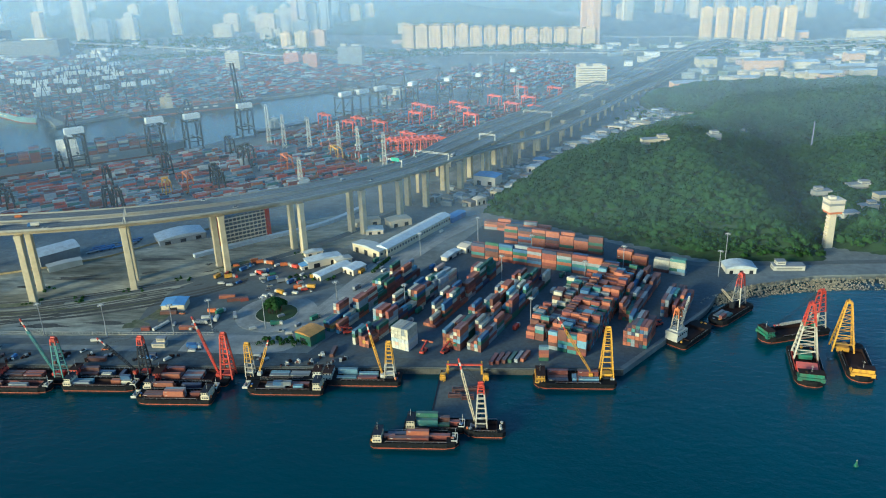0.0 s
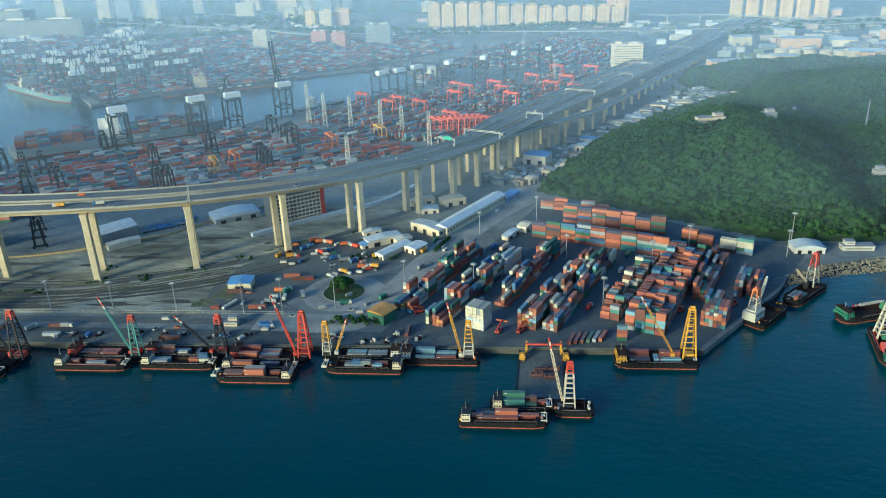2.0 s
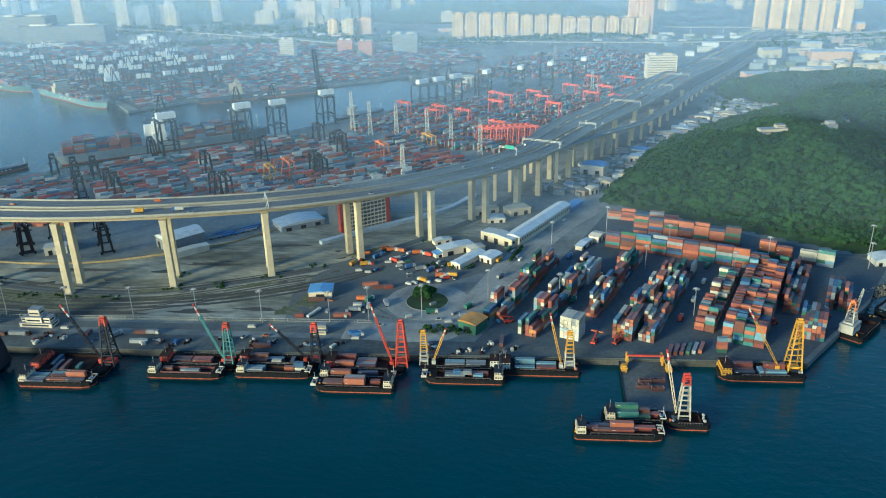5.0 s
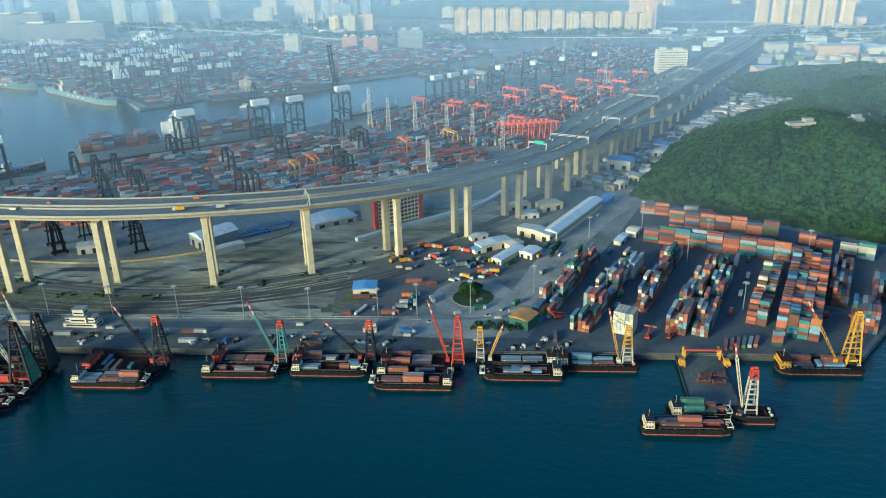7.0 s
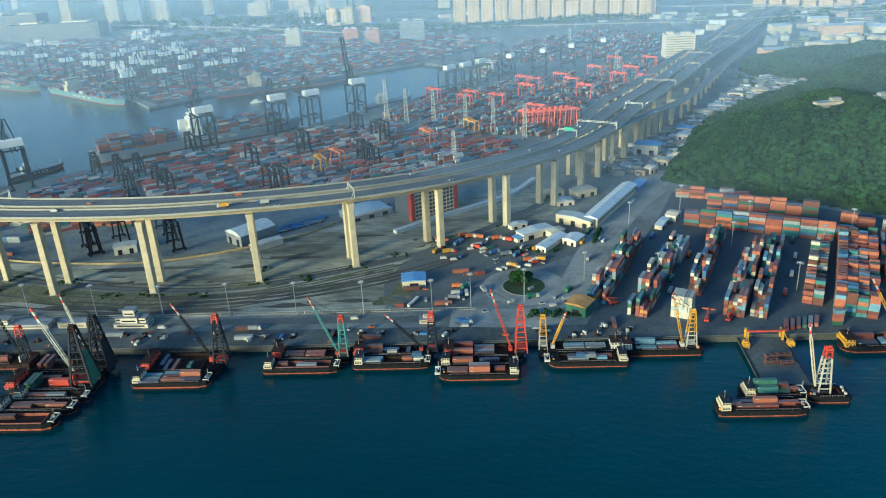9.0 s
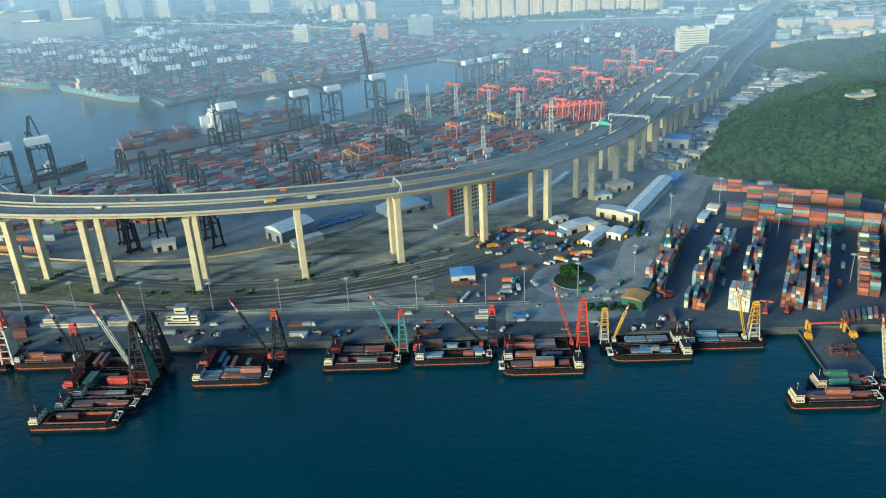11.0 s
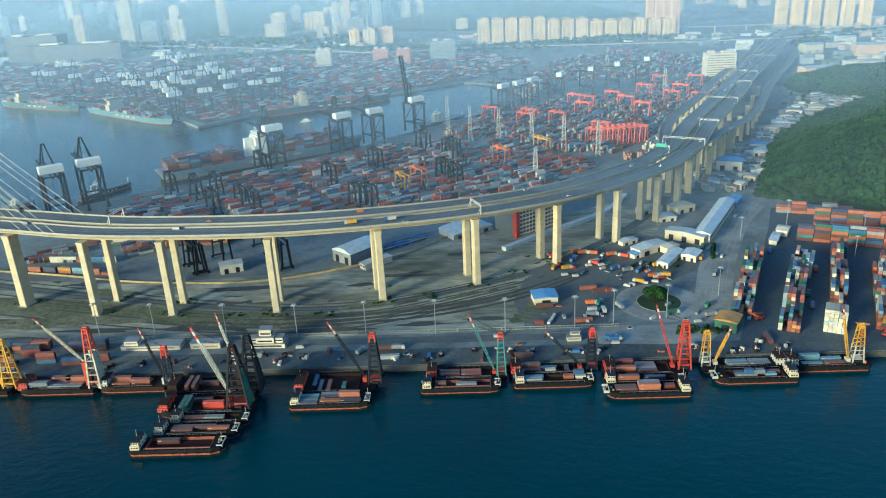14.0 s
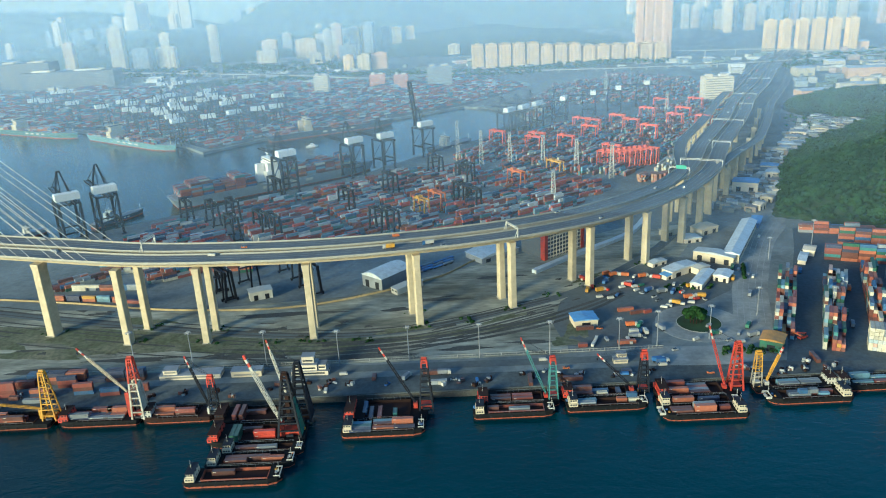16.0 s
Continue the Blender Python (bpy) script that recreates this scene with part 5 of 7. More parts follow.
def ship(x, y, yaw, L, B, hull, label, bays, tiers, house_at, house=WHITE, seed=1, empty=False, high=10.0):
    """A container ship; local +x is its bow."""
    s = thing("container_ship", label, "ship", at(x, y, 0, yaw))
    l, b = L / 2, B / 2
    ring = [(-l, -b * 0.86), (-l + 8, -b), (l - L * 0.18, -b), (l - L * 0.07, -b * 0.62), (l, -0.5), (l, 0.5), (l - L * 0.07, b * 0.62), (l - L * 0.18, b), (-l + 8, b), (-l, b * 0.86)]
    part("hull", Shape().solid([(p * 0.96, q * 0.9, 1.4) for p, q in ring], [(p, q, high) for p, q in ring]), hull, s)
    part("waterline_band", Shape().solid([(p * 0.95, q * 0.88, -2) for p, q in ring], [(p * 0.96, q * 0.9, 1.4) for p, q in ring]), ANTIFOUL, s)
    part("deck", Shape().prism([(p * 0.97, q * 0.94) for p, q in ring], high - 0.3, high + 0.3), GREY, s)
    hx = -l + L * house_at
    k = min(1.3 if L > 250 else 1.0, L / 140)
    for j in range(4):
        part("hull_lettering", Shape().box(-L * 0.08 + j * L * 0.07, -b * 0.965, high * 0.5, L * 0.035, 1.0, high * 0.26), WHITE, s, "plain white bar on the hull")
    h = part("superstructure", Shape().box(hx, 0, high, 13 * k, B * 0.9, 10 * k).box(hx + k, 0, high + 10 * k, 10 * k, B * 0.7, 8 * k).box(hx + 2 * k, 0, high + 18 * k, 7 * k, B * 1.0, 3 * k), house, s)
    part("window", Shape().box(hx + 2 * k, 0, high + 19 * k, 7.2 * k, B * 1.01, 1.1 * k), GLASS, h)
    part("funnel", Shape().box(hx - 9 * k, 0, high, 8 * k, min(9, B * 0.5), 17 * k, taper=0.85), house, s)
    part("mast", Shape().tube((hx, 0, high + 21 * k), (hx, 0, high + 30 * k), 0.5 * k, 0.2 * k).bar((hx, -4 * k, high + 26 * k), (hx, 4 * k, high + 26 * k), 0.4 * k), house, s)
    part("foremast", Shape().tube((l - L * 0.06, 0, high), (l - L * 0.06, 0, high + 14 * k), 0.5, 0.2), house, s)
    r = random.Random(seed)
    for k in range(bays):
        u = -l + 16 + k * (L - 60) / max(1, bays - 1)
        if abs(u - hx) < 15 or abs(u - hx + 9) < 10:
            continue
        box = Shape()
        n = int(B / 2.6)
        slots = []
        top = r.choice(tiers)
        for j in range(n):
            for t in range(max(0, top - (r.random() < 0.3))):
                slots.append((j, t))
        r.shuffle(slots)
        for j, t in slots:
            box.box(u, -B / 2 + 1.4 + j * (B - 2.8) / (n - 1), high + 0.4 + t * 2.6, 12.2, 2.44, 2.55)
        if box.v:
            part("container_bay", box, RED_MIX, s, "stacked mixed containers")
    return s


launch = thing("launch", "small white harbour launch out in the channel", "boat", at(-547, 1188, 0, 23))
part("hull", Shape().solid([(-9, -2.2, -0.4), (4, -2.2, -0.4), (9, 0, -0.4), (4, 2.2, -0.4), (-9, 2.2, -0.4)], [(-9.5, -2.8, 1.8), (5, -2.8, 2.0), (11, 0, 2.4), (5, 2.8, 2.0), (-9.5, 2.8, 1.8)]), HOUSE_WHITE, launch)
part("cabin", Shape().box(-1, 0, 1.9, 9, 4, 2.2).box(0, 0, 4.1, 5, 3.4, 1.6), HOUSE_WHITE, launch)
part("window", Shape().box(0, 0, 4.6, 5.1, 3.5, 0.7), GLASS, launch)
SHIP_GREY = paint("ship_grey", (0.26, 0.3, 0.31), stain=0.2)
SHIP_GREEN = paint("ship_green", (0.07, 0.17, 0.15), stain=0.2)
SHIP_TEAL = paint("ship_teal", (0.12, 0.24, 0.25), stain=0.2)
SHIP_DARK = paint("ship_dark", (0.03, 0.05, 0.08), stain=0.2)
ship(-552, 951, 33, 272, 34, SHIP_GREY, "grey container ship moored at the near terminal with full decks", 17, (4, 5, 6), 0.46, HOUSE_WHITE, seed=3, high=12)
ship(-863, 1280, -37, 245, 30, SHIP_TEAL, "teal container ship moored at the far terminal with few containers", 14, (0, 1, 2), 0.3, CREAM, seed=5)
ship(-1086, 1412, -27, 210, 28, SHIP_GREEN, "green container ship moored at the far terminal", 12, (1, 2, 3), 0.25, CREAM, seed=6)
ship(-530, 1303, 28, 230, 30, SHIP_DARK, "dark hulled ship moored along the far quay", 13, (1, 2, 3), 0.3, CREAM, seed=8)
ship(-330, 1130, 47, 90, 17, SHIP_DARK, "white superstructure ship lying in the basin", 4, (1, 2), 0.35, WHITE, seed=9, high=7)
ship(-165, 1345, 60, 120, 24, SHIP_GREY, "small ship seen end-on in the inner basin", 6, (3, 4), 0.3, WHITE, seed=10)
ship(-712, 836, 58, 68, 12, SHIP_DARK, "dark low coaster lying off the west quay cranes", 1, (0,), 0.35, SHIP_GREY, seed=11, high=5)
ship(-792, 790, 52, 42, 11, SHIP_GREY, "white-housed supply vessel beyond the bridge cables", 1, (0,), 0.5, WHITE, seed=12, high=5)

def building(name, x, y, yaw, blocks, mat, label, category="building", z=LAND, glass=None):
    """Stacked blocks: across, along, base, width, thickness, height; each gets a window band."""
    b = thing(name, label, category, at(x, y, z, yaw))
    for u, v, w0, w, d, h in blocks:
        blk = part("block", Shape().box(u, v, w0, w, d, h), mat, b)
        part("roof", Shape().box(u, v, w0 + h, w + 0.6, d + 0.6, 0.35), GREY, blk)
        for k in range(max(1, int(h / 3.2))):
            z1 = w0 + 1.1 + k * 3.2
            for s in (-1, 1):
                part("window_band", Shape().box(u, v + s * d / 2, z1, w * 0.82, 0.16, 1.1), glass or FAR_GLASS, blk)
                part("window_band", Shape().box(u + s * w / 2, v, z1, 0.16, d * 0.75, 1.1), glass or FAR_GLASS, blk)
    return b


# ---- city and far land ----
def ribbed_tower(x, y, w, z0, z1, d=26.0, yaw=0.0, mat=CREAM, label="pale high-rise apartment tower in the haze", bays=4, name="apartment_tower", category="tower"):
    """A slab or tower with projecting bays, recessed window strips and roof rooms."""
    t = thing(name, label, category, at(x, y + d / 2, min(z0, LAND), yaw))
    h = z1 - min(z0, LAND)
    part("core", Shape().box(0, 0, 0, w * 0.96, d * 0.9, h), mat, t)
    pitch = w / bays
    for k in range(bays):
        u = -w / 2 + pitch * (k + 0.5)
        part("bay", Shape().box(u, 0, 0, pitch * 0.62, d, h), mat, t)
    strips = Shape()
    for k in range(bays):
        u = -w / 2 + pitch * (k + 0.5)
        for s in (-1, 1):
            for level in range(max(3, int(h / 6))):
                strips.box(u, s * d / 2, 2.5 + level * 6, pitch * 0.4, 0.3, 2.4)
    tagged(part("window", strips, FAR_GLASS, t), kind="stuff")
    part("roof_room", Shape().box(0, 0, h, w * 0.35, d * 0.5, 4).box(w * 0.3, 0, h, w * 0.12, d * 0.3, 2.5), mat, t)
    return t


TOWER_CREAM = material("cream_tower", (0.68, 0.48, 0.25), 0.8, grain=0.1, scale=0.1, stain=0.3, stain_scale=0.03, spread=0.12)
TOWER_PALE = material("pale_tower", (0.6, 0.48, 0.3), 0.8, grain=0.1, scale=0.1, stain=0.3, stain_scale=0.03, spread=0.15)
FAR_GLASS = material("shaded_window", (0.2, 0.19, 0.17), 0.3)
FREIGHT = material("dark_cladding", (0.09, 0.1, 0.11), 0.75, grain=0.15, scale=0.1, stain=0.4, stain_scale=0.05)
PINK = material("pink_render", (0.6, 0.38, 0.24), 0.75, grain=0.1, scale=0.1, spread=0.1)
PALE = material("white_render", (0.6, 0.51, 0.37), 0.75, grain=0.1, scale=0.1, spread=0.1)
SLATE = material("grey_render", (0.22, 0.24, 0.25), 0.75, grain=0.15, scale=0.1, spread=0.15)
for x, y, w, z1 in ((238, 2307, 20, 161), (253, 2264, 19, 162), (245, 2141, 18, 165), (239, 2030, 22, 168)):
    ribbed_tower(x, y, w, 4, z1, 24, mat=PINK, bays=3, label="very tall slim pink apartment tower")
for x, y in ((529, 2092), (567, 2084), (607, 2076), (646, 2068), (684, 2060), (725, 2051)):
    ribbed_tower(x, y, 27, 4, 86, 24, mat=TOWER_CREAM, label="cream apartment tower in a row of six")
for k in range(14):
    ribbed_tower(-245 + k * 36, 2075 - k * 4, 31.5, 4, 62 - (k > 4) * 6 - (k > 7) * 6, 44, mat=TOWER_CREAM, label="cream slab block of a long housing estate", bays=3)
for rows in (((-1366, 2500, 45, 132), (-1544, 2550, 33, 92), (-1275, 2450, 53, 70), (-1206, 2480, 62, 69), (-896, 2500, 63, 43), (-916, 2650, 51, 63), (-1610, 3300, 47, 196), (-1581, 3350, 45, 186), (-1431, 3300, 40, 198), (-1387, 3300, 44, 209), (-1175, 3300, 35, 141)),
             ((-1130, 3350, 36, 148), (-1038, 3300, 23, 156), (-1003, 3400, 60, 183), (-1267, 3100, 26, 92), (-1219, 3100, 62, 73), (-785, 2600, 70, 64), (-722, 2650, 79, 75), (-668, 2550, 20, 106), (-624, 2600, 32, 92), (-586, 2620, 37, 92), (-524, 2650, 28, 87)),
             ((-488, 2650, 32, 82), (-444, 2680, 29, 81), (-634, 2480, 57, 49), (-724, 2400, 38, 35), (-686, 2400, 15, 34), (-597, 2157, 28, 45), (-556, 2165, 34, 45), (-514, 2186, 44, 45), (-302, 2450, 37, 35), (-48, 2700, 29, 42)),
             ((719, 2900, 35, 100), (746, 2800, 34, 90), (628, 2900, 29, 60), (672, 2900, 33, 70), (579, 3000, 24, 90), (616, 3000, 26, 85), (867, 3000, 21, 110), (943, 2900, 29, 110), (994, 2900, 41, 115), (1045, 2900, 29, 112), (1236, 2900, 31, 90), (1215, 2800, 32, 95), (377, 2900, 30, 60), (418, 2800, 39, 50))):
    for k, (x, y, w, z1) in enumerate(rows):
        ribbed_tower(x, y, w, 4, z1, 26, mat=(TOWER_PALE, TOWER_CREAM, SLATE, PINK)[k % 4] if k % 3 else TOWER_PALE, bays=max(2, int(w / 11)))
crowd = random.Random(33)


def plain_tower(x, y, w, d, h, mat):
    """A far tower: a stepped shaft with recessed flanks, window strips and a roof room."""
    t = thing("apartment_tower", "slim pale apartment tower deep in the haze", "tower", at(x, y, LAND, crowd.uniform(-25, 25)))
    part("core", Shape().box(0, 0, 0, w, d * 0.8, h).box(0, 0, 0, w * 0.55, d, h * 0.98).box(0, 0, h, w * 0.4, d * 0.4, 5), mat, t)
    strips = Shape()
    for level in range(int(h / 7)):
        for u in (-0.36, 0.36):
            strips.box(u * w, 0, 3 + level * 7, w * 0.16, d * 0.81, 2.6)
        strips.box(0, 0, 3 + level * 7, w * 0.3, d * 1.005, 2.6)
    tagged(part("window", strips, FAR_GLASS, t), kind="stuff")


for k in range(96):
    x = (crowd.uniform(-2500, -1250), crowd.uniform(-1300, -450), crowd.uniform(420, 2000), crowd.uniform(420, 1200))[k % 4]
    y = crowd.uniform(2560, 3550)
    plain_tower(x, y, crowd.uniform(20, 38), crowd.uniform(18, 28), crowd.uniform(50, 120) if k % 4 == 1 else crowd.uniform(60, 165), crowd.choice((TOWER_PALE, TOWER_CREAM, TOWER_CREAM, PALE, SLATE)))
RED_RENDER = material("orange_render", (0.5, 0.2, 0.12), 0.75, grain=0.1, scale=0.1)
for x, y, w, z1, d, mat, words in ((-613, 1751, 32, 43, 30, PALE, "white port office block with a tall front"), (-491, 1807, 35, 32, 30, RED_RENDER, "orange port warehouse block"), (-434, 1758, 31, 35, 30, RED_RENDER, "orange port warehouse block"),
                                   (-346, 1781, 56, 47, 40, SLATE, "grey port warehouse with pale corner"), (-1466, 2109, 145, 72, 60, FREIGHT, "long dark grey warehouse block with bands"), (-1339, 2085, 249, 48, 60, FREIGHT, "very long freight building with white roof plant"),
                                   (164, 1419, 53, 44, 26, PALE, "white office block with banded windows beside the viaduct")):
    b = thing("port_building", words, "building", at(x, y + d / 2, LAND, 0))
    part("wall", Shape().box(0, 0, 0, w, d, z1 - LAND), mat, b)
    for level in range(int((z1 - LAND) / 4.2)):
        part("window_band", Shape().box(0, -d / 2, 2 + level * 4.2, w * 0.9, 0.4, 1.3), FAR_GLASS, b)
    part("roof_plant", Shape().box(-w * 0.3, 0, z1 - LAND, w * 0.2, d * 0.5, 4).box(w * 0.2, 0, z1 - LAND, w * 0.3, d * 0.4, 3), PALE, b)
part("front_panel", Shape().box(14, -13.4, 3, 24, 0.8, 9), RED_RENDER, b, "orange panel low on the front")
yard_rng = random.Random(8)
for x, y, w, z1 in ((518, 1579, 74, 25), (600, 1605, 68, 17), (575, 1419, 56, 24), (424, 1645, 38, 21), (548, 1763, 36, 17), (729, 1666, 34, 23), (898, 2004, 84, 31), (329, 1398, 49, 14), (451, 1457, 46, 12), (666, 1538, 52, 17), (754, 2070, 49, 24)):
    b = thing("warehouse", "low pale industrial shed among the works", "warehouse", at(x, y + 15, LAND, yard_rng.uniform(-8, 8)), "industrial sheds")
    part("wall", Shape().box(0, 0, 0, w, 30, z1 - LAND), yard_rng.choice((PALE, CREAM, GREY, PINK)), b)
    part("roof", Shape().solid([(-w / 2 - 1, -16, z1 - LAND), (w / 2 + 1, -16, z1 - LAND), (w / 2 + 1, 16, z1 - LAND), (-w / 2 - 1, 16, z1 - LAND)],
                               [(-w / 2 - 1, -0.5, z1 - LAND + 3), (w / 2 + 1, -0.5, z1 - LAND + 3), (w / 2 + 1, 0.5, z1 - LAND + 3), (-w / 2 - 1, 0.5, z1 - LAND + 3)]), ROOF_PALE, b)
    part("door", Shape().box(-w * 0.25, -15, 0, 8, 0.4, 6).box(w * 0.2, -15, 0, 8, 0.4, 6), GREY, b)
for k in range(30):
    x, y = yard_rng.uniform(260, 1300), yard_rng.uniform(1400, 2000)
    if y > 1390 + (x - 250) * 0.05 and min((p.x - x) ** 2 + (p.y - y) ** 2 for p in SOUTH) > 60 ** 2:
        b = thing("warehouse", "small shed or workshop in the industrial area", "warehouse", at(x, y, LAND, yard_rng.uniform(-20, 20)), "industrial sheds")
        w, d, h = yard_rng.uniform(16, 46), yard_rng.uniform(12, 30), yard_rng.uniform(5, 14)
        part("wall", Shape().box(0, 0, 0, w, d, h), yard_rng.choice((PALE, GREY, CREAM, SLATE)), b)
        part("roof", Shape().box(0, 0, h, w + 1, d + 1, 0.8), yard_rng.choice((ROOF_PALE, PALE, GREY)), b)


for x, y in ((453, 1495), (476, 1486), (499, 1476), (523, 1466), (546, 1457)):
    tank = thing("storage_tank", "squat cream cylindrical storage tank among the works", "tank", at(x, y, LAND), "storage tanks")
    part("shell", Shape().tube((0, 0, 0), (0, 0, 15), 11, n=24), CREAM, tank)
    part("roof", Shape().tube((0, 0, 15), (0, 0, 17), 11.3, 2.0, n=24), PALE, tank)
    part("rail", Shape().tube((0, 0, 12.6), (0, 0, 13.2), 11.4, n=24), GREY, tank)
long_wall = thing("covered_basin", "long low pale basin wall with buttresses and a flat roof", "building", at(465, 1351, LAND, -2))
part("wall", Shape().box(0, 10, 0, 144, 24, 9), PALE, long_wall)
part("roof", Shape().box(0, 10, 9, 146, 26, 0.8), ROOF_PALE, long_wall)
for k in range(15):
    part("buttress", Shape().box(-72 + 6 + k * 9.4, -2.6, 0, 1.6, 1.4, 9.2), CREAM, long_wall)
building("works_building", 579, 1404, -6, [(0, 0, 0, 52, 22, 14), (-10, 3, 14, 22, 14, 6), (18, 2, 14, 10, 10, 4)], PINK, "pink and cream stepped works building")
building("works_building", 539, 1614, 4, [(0, 0, 0, 70, 26, 16), (14, 2, 16, 30, 16, 8)], PALE, "long white factory building with a raised block")
building("works_building", 604, 1333, -4, [(0, 0, 0, 40, 18, 12)], CREAM, "cream works building beside the hill")


roofs = Shape()
for k in range(420):
    x, y = yard_rng.uniform(240, 1700), yard_rng.uniform(1390, 2060)
    if min((p.x - x) ** 2 + (p.y - y) ** 2 for p in SOUTH[::4]) > 55 ** 2:
        roofs.box(x, y, LAND, yard_rng.uniform(8, 34), yard_rng.uniform(8, 22), yard_rng.uniform(3, 12), yard_rng.uniform(-0.4, 0.4))
for k in range(110):
    x, y = yard_rng.uniform(-1700, 200), yard_rng.uniform(1950, 2300)
    roofs.box(x, y, LAND, yard_rng.uniform(10, 40), yard_rng.uniform(8, 22), yard_rng.uniform(3, 11), yard_rng.uniform(-0.4, 0.4))
TOWN = palette("town_walls", [(0.5, 0.48, 0.42), (0.62, 0.6, 0.54), (0.3, 0.32, 0.32), (0.42, 0.3, 0.24), (0.2, 0.24, 0.26), (0.55, 0.5, 0.4), (0.14, 0.17, 0.12)])
tagged(part("low_buildings", roofs, TOWN), "crowd of low pale works, sheds and stores", "buildings", kind="stuff")


def far_hill(x, y):
    z = 0.0
    for cx, cy, rx, ry, h in ((-1350, 3000, 700, 480, 95), (-750, 3500, 700, 700, 210), (0, 4100, 1500, 900, 430), (1400, 4300, 1500, 900, 420), (-2600, 4300, 1300, 700, 150), (-200, 2750, 500, 320, 60), (700, 3900, 800, 800, 300)):
        r = ((x - cx) / rx) ** 2 + ((y - cy) / ry) ** 2
        if r < 1:
            z = max(z, h * (1 - r) ** 1.2 * (1 + 0.25 * noise.noise((x / 180, y / 180, 1)) + 0.12 * noise.noise((x / 60, y / 60, 2))))
    return z


s = Shape()
nx, ny = 130, 60
for j in range(ny):
    for i in range(nx):
        x, y = -4200 + i * 60, 2280 + j * 43
        s.v.append((x, y, 3.0 + far_hill(x, y)))
s.f = [(j * nx + i, j * nx + i + 1, (j + 1) * nx + i + 1, (j + 1) * nx + i) for j in range(ny - 1) for i in range(nx - 1)]
FAR_WOOD = material("far_woodland", (0.045, 0.07, 0.035), 0.9, grain=0.4, scale=0.02, stain=0.4, stain_scale=0.004)
setting("mountain", s, FAR_WOOD, "wooded mountains behind the city in the haze", "mountain")
high_road = glide([(-1300, 2330, 16), (-1060, 2222, 16), (-685, 2003, 18), (-505, 1890, 18), (-260, 1930, 14), (150, 1882, 12), (409, 1858, 14), (895, 1908, 14), (1500, 1990, 14)], 40)
hw = thing("elevated_road", "pale elevated motorway crossing behind the terminals", "motorway")
part("deck", Shape().sweep(high_road, [(-11, -2), (11, -2), (11, 0), (-11, 0)]), BARRIER, hw)
part("road_surface", Shape().sweep(high_road, [(-9.5, 0), (9.5, 0), (9.5, 0.1), (-9.5, 0.1)]), DECK, hw)
for p in high_road[::1]:
    part("pier", Shape().box(p.x, p.y, LAND, 3, 3, p.z - LAND - 1.9), BARRIER, hw)
for pts in (((640, 2010, 13), (480, 2090, 18), (312, 2085, 22), (150, 2200, 22)), ((560, 1975, 12), (700, 1960, 16), (950, 1990, 18), (1400, 2080, 18))):
    link = thing("elevated_road", "pale slip road of the motorway junction", "motorway")
    line = glide(pts, 40)
    part("deck", Shape().sweep(line, [(-6, -1.6), (6, -1.6), (6, 0), (-6, 0)]), BARRIER, link)
    for p in line[1::2]:
        part("pier", Shape().box(p.x, p.y, LAND, 2.5, 2.5, p.z - LAND - 1.5), BARRIER, link)


# ---- ground under the viaduct ----
def strip(name, points, wide, mat, label, category, up, step=12):
    line = glide([(x, y, LAND) for x, y in points], step)
    return setting(name, Shape().sweep(line, [(-wide / 2, -0.3), (wide / 2, -0.3), (wide / 2, up), (-wide / 2, up)]), mat, label, category)


DRY_GRASS = material("dry_grass", (0.085, 0.095, 0.045), 0.95, grain=0.4, scale=0.3, stain=0.7, stain_scale=0.05, stain_color=(0.2, 0.18, 0.12))
BALLAST = material("dark_ballast", (0.07, 0.068, 0.058), 0.95, grain=0.35, scale=0.8, stain=0.6, stain_scale=0.04)
ROADWAY = material("worn_road", (0.1, 0.112, 0.108), 0.85, grain=0.15, scale=0.3, stain=0.6, stain_scale=0.03, stain_color=(0.08, 0.08, 0.08))
PALE_ROAD = material("pale_worn_road", (0.28, 0.28, 0.25), 0.85, grain=0.15, scale=0.3, stain=0.7, stain_scale=0.03, stain_color=(0.085, 0.09, 0.09))
strip("service_road", [(-1000, 640), (-760, 588), (-647, 555), (-516, 519), (-426, 504), (-356, 511), (-259, 552), (-211, 590), (-150, 655), (-100, 735)], 9, ROADWAY, "narrow grey service road curving under the viaduct", "road", 0.1)
strip("grass_verge", [(-900, 560), (-700, 535), (-600, 520), (-480, 492), (-400, 490)], 26, DRY_GRASS, "dry olive grass and weeds", "grass", 0.075)
strip("grass_verge", [(-430, 488), (-330, 500), (-260, 520), (-215, 560)], 9, DRY_GRASS, "dry olive grass and weeds", "grass", 0.065)
for side in (0, 6.5, 13):
    strip("rail_track_bed", [(-430, 488 - side), (-340, 497 - side), (-280, 515 - side), (-235, 540 - side), (-205, 560 - side * 0.6)], 3.2, BALLAST, "dark ballast of an old rail track", "track", 0.12)
for x, y, w, d, a in ((-400, 470, 60, 8, 0), (-330, 475, 34, 6, 2), (-480, 478, 50, 9, -3), (-300, 602, 40, 7, 25), (-470, 545, 80, 8, -2), (-350, 560, 44, 7, 14), (-560, 480, 60, 6, -4), (-620, 470, 50, 8, 0), (-380, 545, 22, 7, 20), (-285, 480, 30, 5, 0)):
    ring = [(x + w / 2 * math.cos(t) * (1 + 0.35 * math.sin(3 * t + x)), y + d / 2 * math.sin(t) * (1 + 0.3 * math.cos(2 * t + y))) for t in [k * math.pi / 9 for k in range(18)]]
    setting("mud_patch", Shape().prism(ring, LAND - 0.2, LAND + 0.085), BALLAST, "dark damp patch of oily earth", "ground")
blots = random.Random(64)


